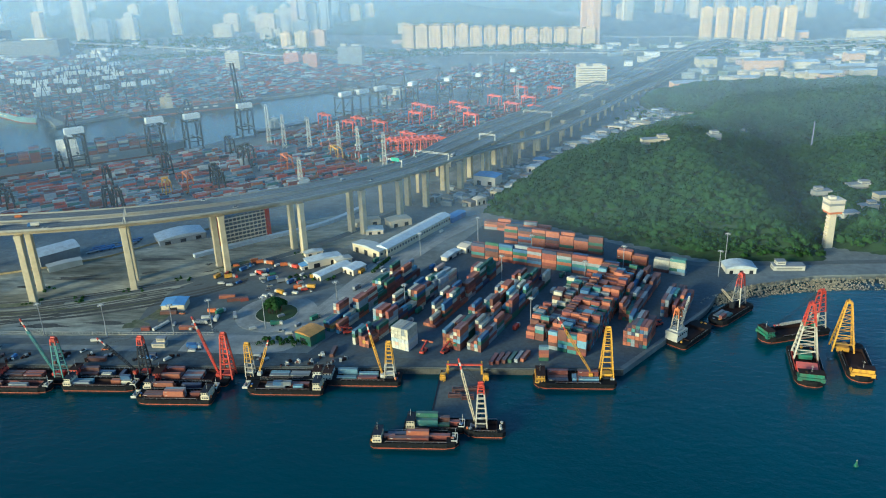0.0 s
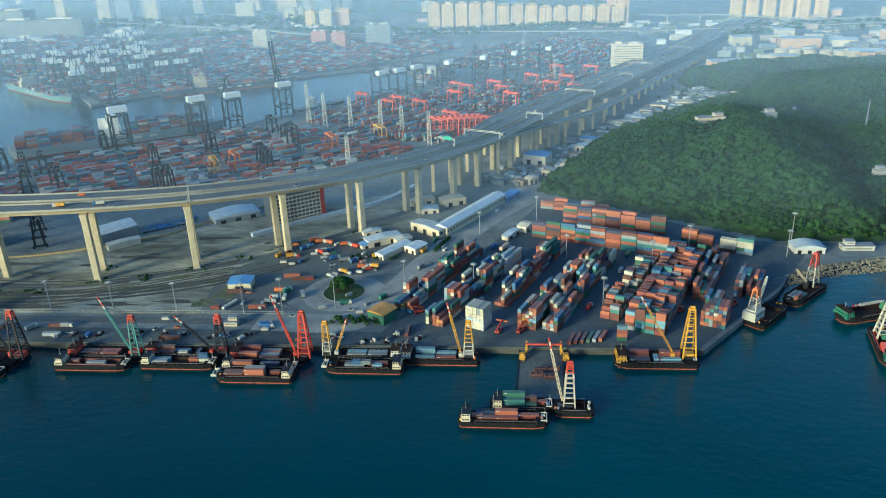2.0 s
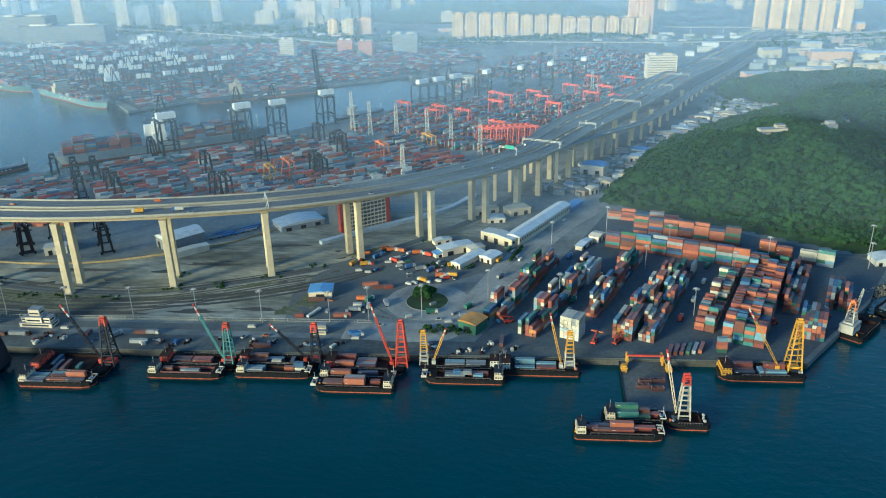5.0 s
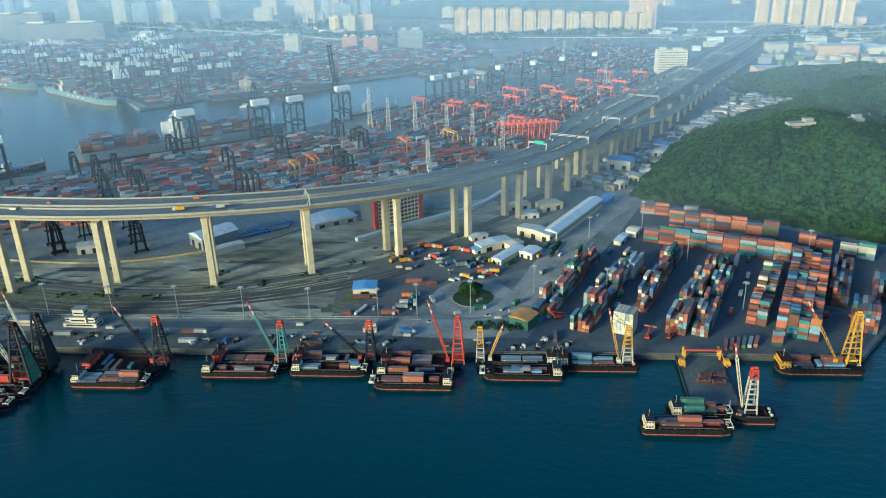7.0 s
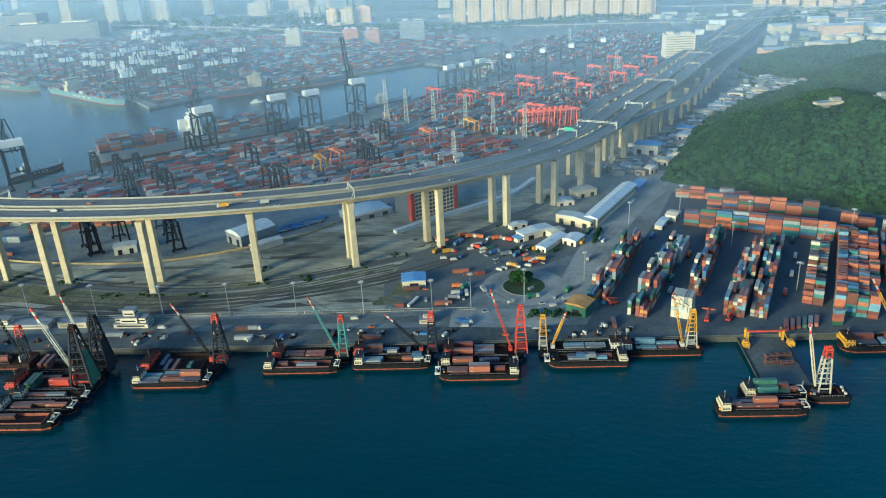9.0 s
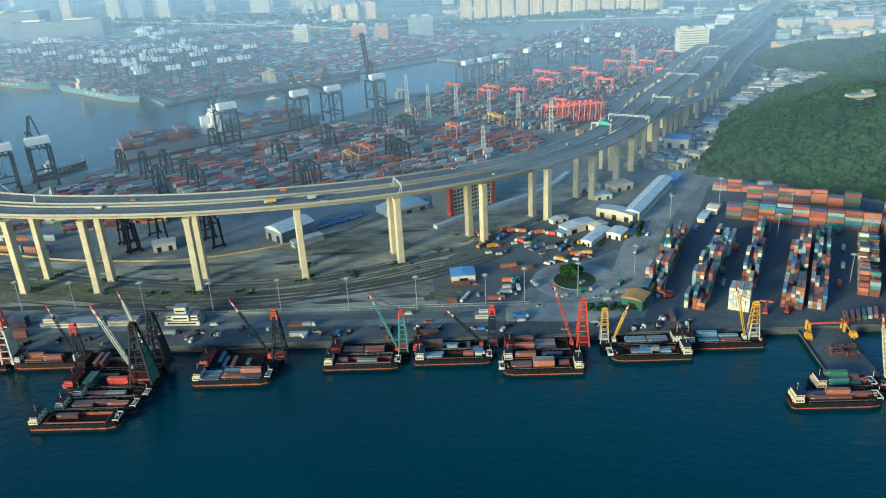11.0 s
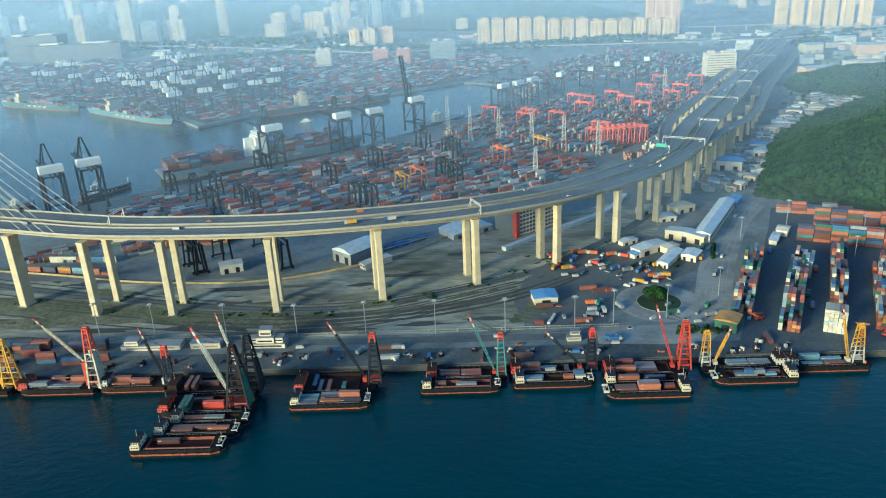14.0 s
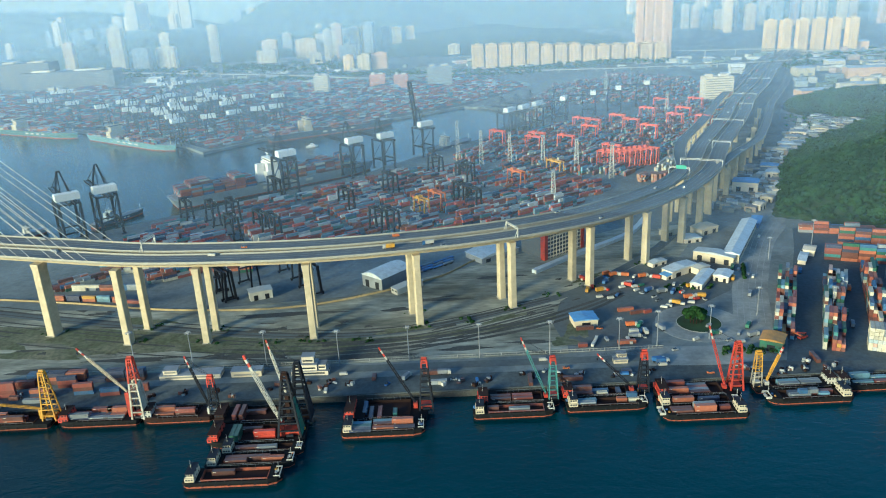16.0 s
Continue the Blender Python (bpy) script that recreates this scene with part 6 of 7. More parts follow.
def blot(name, x, y, w, d, yaw, mat, label, category, up):
    """A flat patch with a ragged outline."""
    c, n, turn = math.cos(radians(yaw)), math.sin(radians(yaw)), blots.uniform(0, 6)
    ring = []
    for k in range(22):
        t = 2 * math.pi * k / 22
        r = 1 + 0.28 * math.sin(3 * t + turn) + 0.16 * math.sin(7 * t + 2 * turn) + blots.uniform(-0.12, 0.12)
        u, v = w / 2 * r * math.cos(t), d / 2 * r * math.sin(t)
        ring.append((x + u * c - v * n, y + u * n + v * c))
    return setting(name, Shape().prism(ring, LAND - 0.2, LAND + up), mat, label, category)


for k, (x, y, w, d, yaw) in enumerate(((-640, 524, 60, 22, -14), (-590, 500, 70, 18, -8), (-545, 512, 50, 12, -6), (-520, 494, 70, 10, 0), (-640, 495, 90, 14, -4), (-455, 497, 50, 9, 3), (-700, 520, 80, 26, -12), (-575, 545, 40, 10, -12), (-300, 520, 40, 7, 24),
                                       (-250, 500, 14, 40, -10), (-262, 478, 18, 14, 0), (-375, 508, 40, 7, 10), (-225, 590, 30, 8, 38))):
    blot("grass_patch", x, y, w, d, yaw, DRY_GRASS, "ragged patch of dry olive weeds", "grass", 0.145 + 0.004 * k)
for k in range(30):
    x = blots.uniform(-680, -240)
    base = np.interp(x, (-680, -510, -440, -360, -290, -240), (540, 500, 496, 508, 540, 562))
    blot("damp_patch", x, base + blots.choice((blots.uniform(-36, -4), blots.uniform(8, 50))), blots.uniform(5, 20), blots.uniform(1.5, 5), np.interp(x, (-680, -440, -240), (-12, 2, 34)) + blots.uniform(-9, 9), BALLAST, "dark damp patch of oily earth", "ground", 0.21 + 0.004 * k)
for k, (off, wide) in enumerate(((-16, 1.6), (-9, 2.4), (-3, 1.2), (9, 1.8), (15, 1.2), (24, 2.2), (31, 1.4), (40, 1.8))):
    strip("wheel_track", [(-1000, 636 - off), (-760, 584 - off), (-647, 551 - off), (-516, 515 - off * 0.9), (-426, 500 - off * 0.8), (-356, 507 - off * 0.7), (-262, 546 - off * 0.6)], wide, BALLAST, "dark worn wheel track across bare earth", "ground", 0.105 + 0.004 * k)
strip("yard_road", [(-215, 452), (-150, 452), (-128, 492), (-104, 560), (-62, 652), (-26, 712), (-30, 760), (-70, 800), (-40, 880), (30, 1010), (130, 1180)], 26, PALE_ROAD, "wide grey road beside the container yard", "road", 0.11)
strip("quay_road", [(-1000, 455), (-600, 455), (-350, 452), (-215, 450)], 9, ROADWAY, "grey road along the quay", "road", 0.1)
for off in (-10, -5.5, -1, 4, 9):
    strip("lane_line", [(-128 + off, 492), (-104 + off, 560), (-62 + off, 652), (-30 + off, 706)], 0.3, MARKING, "worn white lane line", "marking", 0.13)
slab("depot_paving", [(-262, 472), (-240, 466), (-205, 468), (-196, 500), (-185, 518), (-150, 530), (-122, 552), (-108, 600), (-122, 622), (-150, 630), (-180, 612), (-205, 590), (-236, 566), (-255, 545), (-266, 505)], ROADWAY, "dark oily asphalt of a vehicle depot", "paving", 0.09)


def disc(name, x, y, r, z, mat, label, category, n=40):
    return setting(name, Shape().prism([(x + r * math.cos(2 * math.pi * k / n), y + r * math.sin(2 * math.pi * k / n)) for k in range(n)], LAND - 0.2, LAND + z), mat, label, category)


disc("roundabout_road", -164, 497, 30, 0.13, PALE_ROAD, "grey road ring of the roundabout", "road")
disc("roundabout_kerb", -164, 497, 15.6, 0.3, BARRIER, "pale kerb of the roundabout island", "kerb")
disc("roundabout_island", -164, 497, 15.0, 0.36, SOIL, "dark green planted roundabout island", "island")
forest("roundabout_trees", [(-166 + 6 * math.cos(a) * k, 500 + 6 * math.sin(a) * k, LAND + 3.6 + (1 - k) * 3, 3.2) for k in (0.2, 0.65, 1.0) for a in (0.3, 1.5, 2.6, 3.7, 5.2)], "dark green palms and shrubs on the roundabout island", 70, 1.1, 8)
trunks = random.Random(2)
for k in range(9):
    a = trunks.uniform(0, 6.28)
    t = tagged(part("tree_trunk", Shape().tube((-166 + 5 * math.cos(a), 500 + 5 * math.sin(a), LAND), (-166 + 5 * math.cos(a), 500 + 5 * math.sin(a), LAND + 5.5), 0.3, 0.2, 7), RUST), "slim brown trunk on the roundabout island", "tree trunk", "island trees")
forest("bushes", [(-145 + k * 2.2, 452 + 4 * math.sin(k * 1.7), LAND, 2.0) for k in range(-8, 8)], "dark green bushes beside the quay road", 40, 1.0, 9)
forest("bushes", [(-170 + 4 * k, 560 + 5 * math.sin(k * 2.1), LAND, 1.8) for k in range(10)] + [(-104 + k * 1.3, 572 + k * 4, LAND, 1.9) for k in range(8)], "dark green bushes round the depot", 36, 1.0, 10)
forest("weeds", [(x + trunks.uniform(-9, 9), y + trunks.uniform(-5, 5), LAND - 0.7, trunks.uniform(0.8, 1.7)) for x, y in ((-640, 530), (-570, 508), (-515, 502), (-438, 500), (-362, 515), (-292, 538), (-227, 574), (-172, 616), (-568, 533), (-514, 524), (-368, 537), (-330, 520), (-400, 495), (-470, 498), (-260, 560)) for k in range(9)], "low dark weeds round the pier feet", 26, 1.0, 11)


def gabled(name, x, y, yaw, w, d, h, wall, roof, label, rise=2.0, arch=False, doors=2, windows=0, category="shed"):
    b = thing(name, label, category, at(x, y, LAND, yaw))
    part("wall", Shape().box(0, 0, 0, w, d, h), wall, b)
    s, n = Shape(), (9 if arch else 3)
    prof = [(-w / 2 - 0.6, h)]
    for k in range(n):
        t = k / (n - 1)
        prof.append((-w / 2 - 0.6 + (w + 1.2) * t, h + 0.25 + rise * (math.sin(math.pi * t) if arch else 1 - abs(2 * t - 1))))
    prof.append((w / 2 + 0.6, h))
    s.solid([(p, -d / 2 - 0.6, z) for p, z in prof], [(p, d / 2 + 0.6, z) for p, z in prof])
    part("roof", s, roof, b)
    for k in range(doors):
        part("door", Shape().box(-w / 2 + w * (k + 0.5) / doors, -d / 2, 0.1, w / doors * 0.36, 0.3, h * 0.62), BLACK, b, "dark doorway")
    for k in range(windows):
        part("window", Shape().box(-w / 2, -d / 2 + d * (k + 0.5) / windows, h * 0.45, 0.2, d / windows * 0.5, h * 0.28), GLASS, b)
        part("window", Shape().box(w / 2, -d / 2 + d * (k + 0.5) / windows, h * 0.45, 0.2, d / windows * 0.5, h * 0.28), GLASS, b)
    return b


HUT_ORANGE = paint("hut_orange", (0.52, 0.25, 0.045), stain=0.3)
gabled("hut", -244, 506, 6, 17, 14, 5.2, CREAM, ROOF_BLUE, "cream hut with a broad bright blue roof", 0.8, doors=1)
gabled("hut", -129, 456, -31, 14, 14, 7.5, GREEN, HUT_ORANGE, "green hut with an arched rusty orange roof", 1.2, arch=True, doors=1)
gabled("warehouse", -392, 603, -41, 23, 34, 10, GREY, ROOF_PALE, "grey warehouse with a curved roof and two dark doorways", 3.5, arch=True)
gabled("store", -374, 584, 41, 27, 8, 5, WHITE, WHITE, "long low white store", 0.6, doors=0, windows=2)
gabled("hut", -494, 582, 22, 18, 11, 7, WHITE, WHITE, "small white flat building beside the sidings", 0.4, doors=2)
gabled("canopy", -300, 655, 35, 42, 24, 5, GREY, ROOF_PALE, "low shed with a pale curved roof", 2.5, arch=True, doors=3)
gabled("long_shed", -78, 652, -29, 13, 100, 8, CREAM, ROOF_PALE, "very long cream shed with a pale blue roof", 2.2, doors=1, windows=24)
gabled("shed", -113, 615, -38, 34, 11, 7.5, CREAM, ROOF_PALE, "cream shed with rows of windows at the long shed's end", 1.6, doors=3, windows=2)
gabled("shed", -44, 705, -29, 9, 24, 5, BLUE, ROOF_BLUE, "low blue roofed shelter behind the long shed", 0.6, doors=0)
for x, y, yaw, w, d, h, roof, words in ((-150, 592, 33, 30, 11, 6, ROOF_PALE, "white shed with a pale roof in the depot"), (-138, 571, -34, 9, 34, 4.5, ROOF_PALE, "long white workshop in the depot"), (-120, 575, -34, 12, 15, 5, ROOF_PALE, "small white workshop in the depot"),
                                        (-133, 592, 33, 14, 8, 5, WHITE, "white cabin in the depot"), (-160, 584, 33, 16, 7, 3.6, ROOF_BLUE, "low blue shelter in the depot"), (-163, 612, 30, 16, 6, 3.5, ROOF_PALE, "open pale roofed shelter by the pier"),
                                        (-98, 690, 30, 22, 14, 6, CREAM, "cream building beside the viaduct"), (-118, 668, 12, 16, 12, 4, ROOF_PALE, "pale shelter beside the viaduct"), (-128, 690, 25, 24, 9, 5, CREAM, "cream cabins under the viaduct"),
                                        (-30, 622, 60, 14, 9, 5, PALE, "white arched hut at the yard gate"), (-42, 607, 60, 22, 6, 3.5, ROOF_PALE, "pale canopy at the yard gate"), (-14, 812, -25, 26, 18, 14, ROOF_BLUE, "tall pale box building with a blue roof"),
                                        (18, 800, -20, 14, 10, 6, PALE, "white shed below the hill"), (-4, 778, -30, 12, 8, 5, CREAM, "cream shed below the hill"), (40, 870, -25, 16, 12, 7, ROOF_PALE, "pale shed below the hill"), (50, 905, -25, 20, 12, 6, ROOF_BLUE, "blue roofed shed below the hill"),
                                        (-22, 752, 40, 12, 8, 6, PALE, "white hut at the bend of the road"), (95, 985, -25, 16, 11, 6, CREAM, "white shed in the works below the hill"), (118, 1020, -25, 20, 11, 5, ROOF_PALE, "pale shed in the works below the hill"),
                                        (140, 1055, -25, 16, 12, 6, GREY, "white shed in the works below the hill"), (162, 1085, -25, 22, 12, 6, GREY, "grey shed in the works below the hill"), (185, 1050, -20, 16, 11, 6, ROOF_PALE, "pale shed in the works below the hill"), (200, 1100, -20, 22, 18, 6, CREAM, "cream shed in the works below the hill")):
    gabled("shed", x, y, yaw, w, d, h, PALE if roof != CREAM else CREAM, roof, words, 1.2, doors=2)


def car_park(x, y, yaw):
    b = thing("car_park_building", "white louvred multi-storey car park with red corner columns", "building", at(x, y, LAND, yaw))
    part("core", Shape().box(0, 16, 0, 45, 31, 25), FREIGHT, b)
    for k in range(7):
        part("floor_band", Shape().box(0, 0.1, 1.2 + k * 3.6, 45.5, 0.6, 1.1), PALE, b)
    for k in range(12):
        part("mullion", Shape().box(-21 + k * 3.8, -0.1, 0, 0.4, 0.5, 25), PALE, b)
    for s in (-1, 1):
        part("corner_column", Shape().box(s * 23.5, 1.5, 0, 4, 5, 27), RED, b, "red corner column")


car_park(-236, 650, 38)


def sign_gantry(line, target, wide, label, mat=WHITE, side=0.0, sign=None):
    i = min(range(1, len(line) - 1), key=lambda k: (line[k] - Vector(target)).length)
    d = line[i + 1] - line[i - 1]
    g = thing("sign_gantry", label, "gantry", at(line[i].x, line[i].y, line[i].z, math.degrees(math.atan2(d.y, d.x)) - 90), "sign gantries")
    for s in (-1, 1):
        part("post", Shape().bar((side + s * wide / 2, 0, 0), (side + s * wide / 2, 0, 7.2), 0.7).bar((side + s * wide / 2, -2.6, 0), (side + s * wide / 2, 0, 6), 0.4), mat, g)
    truss = Shape()
    for z in (6.4, 7.8):
        truss.bar((side - wide / 2, 0, z), (side + wide / 2, 0, z), 0.4)
    for k in range(10):
        a, b = side - wide / 2 + wide * k / 10, side - wide / 2 + wide * (k + 1) / 10
        truss.bar((a, 0, 6.4 if k % 2 else 7.8), (b, 0, 7.8 if k % 2 else 6.4), 0.3)
    part("truss", truss, mat, g)
    if sign:
        part("sign_panel", Shape().box(side + wide * 0.1, -0.6, 6.0, wide * 0.5, 0.3, 3.6), sign, g, "green sign panel")
    return g


SIGN_GREEN = material("sign_green", (0.05, 0.3, 0.2), 0.5, grain=0.05, scale=1)
sign_gantry(SOUTH, (-293, 545, 60), 18, "white truss gantry across the near carriageway")
sign_gantry(NORTH, (-560, 545, 66), 18, "white truss gantry across the far carriageway")
sign_gantry(NORTH, (-116, 756, 47), 20, "white sign gantry with a green panel", sign=SIGN_GREEN)
for target, wide in (((-62, 780, 43), 42), ((-15, 890, 37), 20), ((60, 1050, 30), 42), ((130, 1200, 25), 20), ((182, 1314, 21), 40), ((285, 1510, 16), 40)):
    sign_gantry(SOUTH, target, wide, "white sign gantry spanning the motorway", side=-12 if wide > 30 else 0)

# slip roads beside the main viaduct
def branch(line, first, last, far_off, drop, reach):
    """A line that leaves another one sideways and sinks."""
    out = []
    for k in range(first, last):
        t = min(1.0, (k - first) / reach)
        e = t * t * (3 - 2 * t)
        d = line[k + 1] - line[k - 1]
        out.append(line[k] + Vector((d.y, -d.x, 0)).normalized() * far_off * e - Vector((0, 0, 0.15 + drop * e)))
    return out


joint = min(range(len(SOUTH)), key=lambda k: abs(SOUTH[k].y - 735) + abs(SOUTH[k].x + 88))
for line, wide in ((branch(SOUTH, joint, len(SOUTH) - 6, 34, 7.0, 34), 11), (branch(NORTH, joint - 5, len(NORTH) - 30, -26, 1.5, 30), 13)):
    v = thing("slip_road", "concrete slip road viaduct beside the motorway", "viaduct")
    part("girder", Shape().sweep(line, [(-wide / 2, -0.4), (-wide / 4, -2.6), (wide / 4, -2.6), (wide / 2, -0.4)]), CONCRETE, v)
    part("road_surface", Shape().sweep(line, [(-wide / 2 + 0.4, -0.4), (wide / 2 - 0.4, -0.4), (wide / 2 - 0.4, 0.03), (-wide / 2 + 0.4, 0.03)]), DECK, v)
    for s in (-1, 1):
        part("parapet", Shape().sweep(line, [(s * wide / 2 - 0.2, -0.6), (s * wide / 2 + 0.2, -0.6), (s * wide / 2 + 0.2, 1.0), (s * wide / 2 - 0.2, 1.0)]), BARRIER, v)
    for p in line[2::4]:
        part("pier", Shape().box(p.x, p.y, LAND, 3.2, 3.2, max(0.5, p.z - LAND - 2.4)), CONCRETE, v)
strip("covered_walk", [(-268, 606), (-230, 640), (-170, 690), (-140, 740)], 5, ROOF_PALE, "pale covered walkway roof low beside the viaduct", "walkway", 3.2)

# stay cables of the bridge beyond
for line, side in ((SOUTH, 8.2), (NORTH, -8.2)):
    cable_set = thing("stay_cables", "fan of thin white bridge stay cables rising from the deck", "cables")
    edge = shifted(line, side, 1.0)
    for k in range(18):
        x = -592 - k * 12.0
        p = min(edge, key=lambda q: abs(q.x - x))
        top = Vector((-878, 608 if side > 0 else 616, 288 - k * 5.0))
        part("cable", Shape().bar(p, p.lerp(top, 0.97), 0.32), WHITE, cable_set)
        part("anchor", Shape().box(p.x, p.y, p.z - 1.0, 0.8, 0.8, 1.2), CONCRETE, cable_set)

# ---- vehicles ----
def vehicle(kind, x, y, yaw, body, cab, z=LAND + 0.07, group="parked vehicles", label=""):
    v = thing(kind, label, kind, at(x, y, z, yaw), group)
    if kind == "truck":
        part("cargo_box", Shape().box(-0.9, 0, 1.0, 6.2, 2.4, 2.5), body, v)
        part("cab", Shape().box(3.5, 0, 0.6, 2.1, 2.3, 2.1).box(3.2, 0, 2.7, 1.4, 2.1, 0.45), cab, v)
        part("windscreen", Shape().box(4.55, 0, 1.7, 0.08, 2.0, 0.85), GLASS, v)
        wheels = (-3.0, -1.8, 3.4)
    elif kind == "van":
        part("body", Shape().box(-0.3, 0, 0.4, 4.6, 1.9, 1.6).box(2.3, 0, 0.4, 0.9, 1.8, 0.8), body, v)
        part("windscreen", Shape().box(2.05, 0, 1.25, 0.12, 1.7, 0.6), GLASS, v)
        wheels = (-1.6, 1.7)
    else:
        part("body", Shape().box(0, 0, 0.3, 4.4, 1.8, 0.7), body, v)
        part("cabin", Shape().box(-0.2, 0, 1.0, 2.3, 1.6, 0.6, taper=0.85), GLASS, v)
        wheels = (-1.4, 1.4)
    r = 0.5 if kind == "truck" else 0.33
    for u in wheels:
        part("axle", Shape().tube((u, -1.15 if kind == "truck" else -0.9, r), (u, 1.15 if kind == "truck" else 0.9, r), r, n=10), BLACK, v, "pair of black wheels")
    return v


lots = random.Random(77)
PAINTS = {"white": WHITE, "orange": ORANGE, "yellow": YELLOW, "dark blue": BLUE, "grey": GREY, "red": RED, "green": GREEN}
protos = {}


def parked(kind, x, y, yaw, colour, z=LAND + 0.07, where="parked in the depot"):
    key = (kind, colour, where)
    if key not in protos:
        protos[key] = vehicle(kind, x, y, yaw, PAINTS[colour], WHITE if colour != "white" else PAINTS["dark blue"], z, "vehicles " + where, f"{colour} {kind} {where}")
    else:
        copy_thing(protos[key], at(x, y, z, yaw))


for kind, x, y, yaw, colour in (("truck", -231, 562, 70, "yellow"), ("truck", -221, 561, 20, "yellow"), ("truck", -204, 592, 15, "orange"), ("truck", -196, 590, 160, "orange"), ("van", -216, 563, 120, "red"), ("van", -203, 566, 20, "white"), ("truck", -196, 572, 25, "white"), ("van", -193, 559, 30, "white"), ("van", -193, 566, 20, "white"), ("van", -187, 568, 25, "green"), ("truck", -184, 557, 35, "dark blue"), ("truck", -175, 553, 20, "grey"), ("truck", -167, 551, 60, "dark blue"), ("truck", -171, 531, 150, "yellow"), ("van", -167, 529, 150, "white"), ("truck", -158, 540, 10, "orange"), ("truck", -149, 541, 170, "yellow"), ("van", -159, 531, 160, "white"), ("van", -177, 527, 150, "white"), ("van", -181, 525, 150, "white"), ("van", -158, 561, 80, "white"), ("truck", -150, 561, 20, "yellow"), ("van", -160, 551, 40, "red"), ("truck", -214, 577, 60, "dark blue"), ("van", -224, 549, 10, "white"), ("van", -210, 551, 60, "dark blue"), ("van", -153, 537, 20, "red"), ("car", -183, 545, 30, "white"), ("car", -182, 538, 30, "grey"), ("van", -226, 569, 90, "red")):
    parked(kind, x, y, yaw, colour)
for kind, x, y, yaw, colour in (("truck", -212, 485, 4, "white"), ("truck", -205, 485, 95, "white"), ("truck", -206, 496, 60, "green"), ("truck", -214, 479, 3, "grey"), ("van", -240, 479, 70, "white"), ("van", -242, 474, 70, "white"), ("van", -244, 470, 70, "white"), ("truck", -205, 442, 6, "dark blue"), ("truck", -159, 478, 10, "green"), ("van", -143, 477, 60, "grey"), ("van", -98, 580, 65, "grey"), ("truck", -113, 572, 65, "yellow"), ("van", -102, 591, 65, "grey"), ("car", -153, 468, 20, "white"), ("van", -159, 491, 40, "grey"), ("truck", -193, 490, 110, "grey"), ("van", -174, 471, 30, "white"), ("car", -192, 458, 20, "white"), ("van", -216, 546, 10, "white"), ("van", -218, 471, 80, "white")):
    parked(kind, x, y, yaw, colour, where="standing by the roundabout")
for k in range(34):
    x, y = lots.uniform(-238, -140), lots.uniform(528, 598)
    if y < 575 - (x + 238) * 0.5 or y > 600 - max(0, x + 190) * 0.9:
        continue
    parked(lots.choice(("van", "van", "car", "car", "truck")), x, y, lots.choice((20, 35, 60, 110, 150)) + lots.uniform(-8, 8), lots.choice(("white", "white", "dark blue", "grey", "red", "orange")))
for k in range(8):
    parked(lots.choice(("truck", "van", "van", "car")), lots.uniform(-246, -206), lots.uniform(472, 498), lots.choice((0, 80, 95, 175)), lots.choice(("white", "orange", "grey", "white", "green")))
for x, y, yaw, c in ((-133, 487, 55, "green"), (-135, 473, 20, "grey"), (-146, 464, 10, "white"), (-96, 575, 65, "white"), (-112, 540, 65, "grey"), (-55, 668, 62, "white"), (-105, 596, 65, "green"), (-207, 444, 5, "dark blue"), (-280, 452, 4, "white"), (-345, 440, 0, "grey"), (-410, 445, 3, "white")):
    parked("truck" if c != "white" else "van", x, y, yaw, c, where="on the port road")
for k in range(14):
    parked(lots.choice(("truck", "van", "car")), lots.uniform(-420, -150), lots.uniform(424, 446), lots.choice((0, 90, 178, 60)), lots.choice(("white", "grey", "dark blue", "orange")), where="on the quay")
for line, t0, colours in ((SOUTH, 0, ("white", "yellow", "grey", "white")), (NORTH, 1, ("white", "grey", "orange"))):
    for k in range(16):
        i = 12 + int(k * (len(line) - 40) / 16) + lots.randint(0, 3)
        d = line[i + 1] - line[i]
        p = shifted(line, lots.choice((-6, -2, 2, 6)))[i]
        parked(lots.choice(("truck", "car", "van", "car")), p.x, p.y, math.degrees(math.atan2(d.y, d.x)) + (0 if t0 else 180), lots.choice(colours), p.z - 0.1, "driving on the viaduct")
for x, c in ((-352, "white"), (-378, "yellow")):
    p = min(SOUTH, key=lambda q: abs(q.x - x) + (q.y > 700) * 999)
    parked("truck", p.x, p.y + 1, 196 if x > -360 else 190, c, p.z - 0.1, "driving on the viaduct")


for x, y, colour in ((40, 534, "white"), (26, 503, "white"), (11, 474, "red"), (-59, 500, "green"), (-64, 481, "grey"), (-108, 473, "red"), (-56, 581, "dark blue"), (-36, 542, "orange"), (49, 564, "green"), (108, 540, "white")):
    parked("truck", x, y, 66, colour, LAND + 0.1, "standing in the container yard")
for k in range(22):
    line = (SOUTH, NORTH)[k % 2]
    i = len(line) // 2 + int(k * (len(line) // 2 - 12) / 22)
    d = line[i + 1] - line[i]
    p = shifted(line, lots.choice((-6, -2, 2, 6)))[i]
    parked(lots.choice(("truck", "van", "car")), p.x, p.y, math.degrees(math.atan2(d.y, d.x)) + (0 if k % 2 else 180), lots.choice(("white", "white", "grey", "red")), p.z - 0.1, "driving on the viaduct")


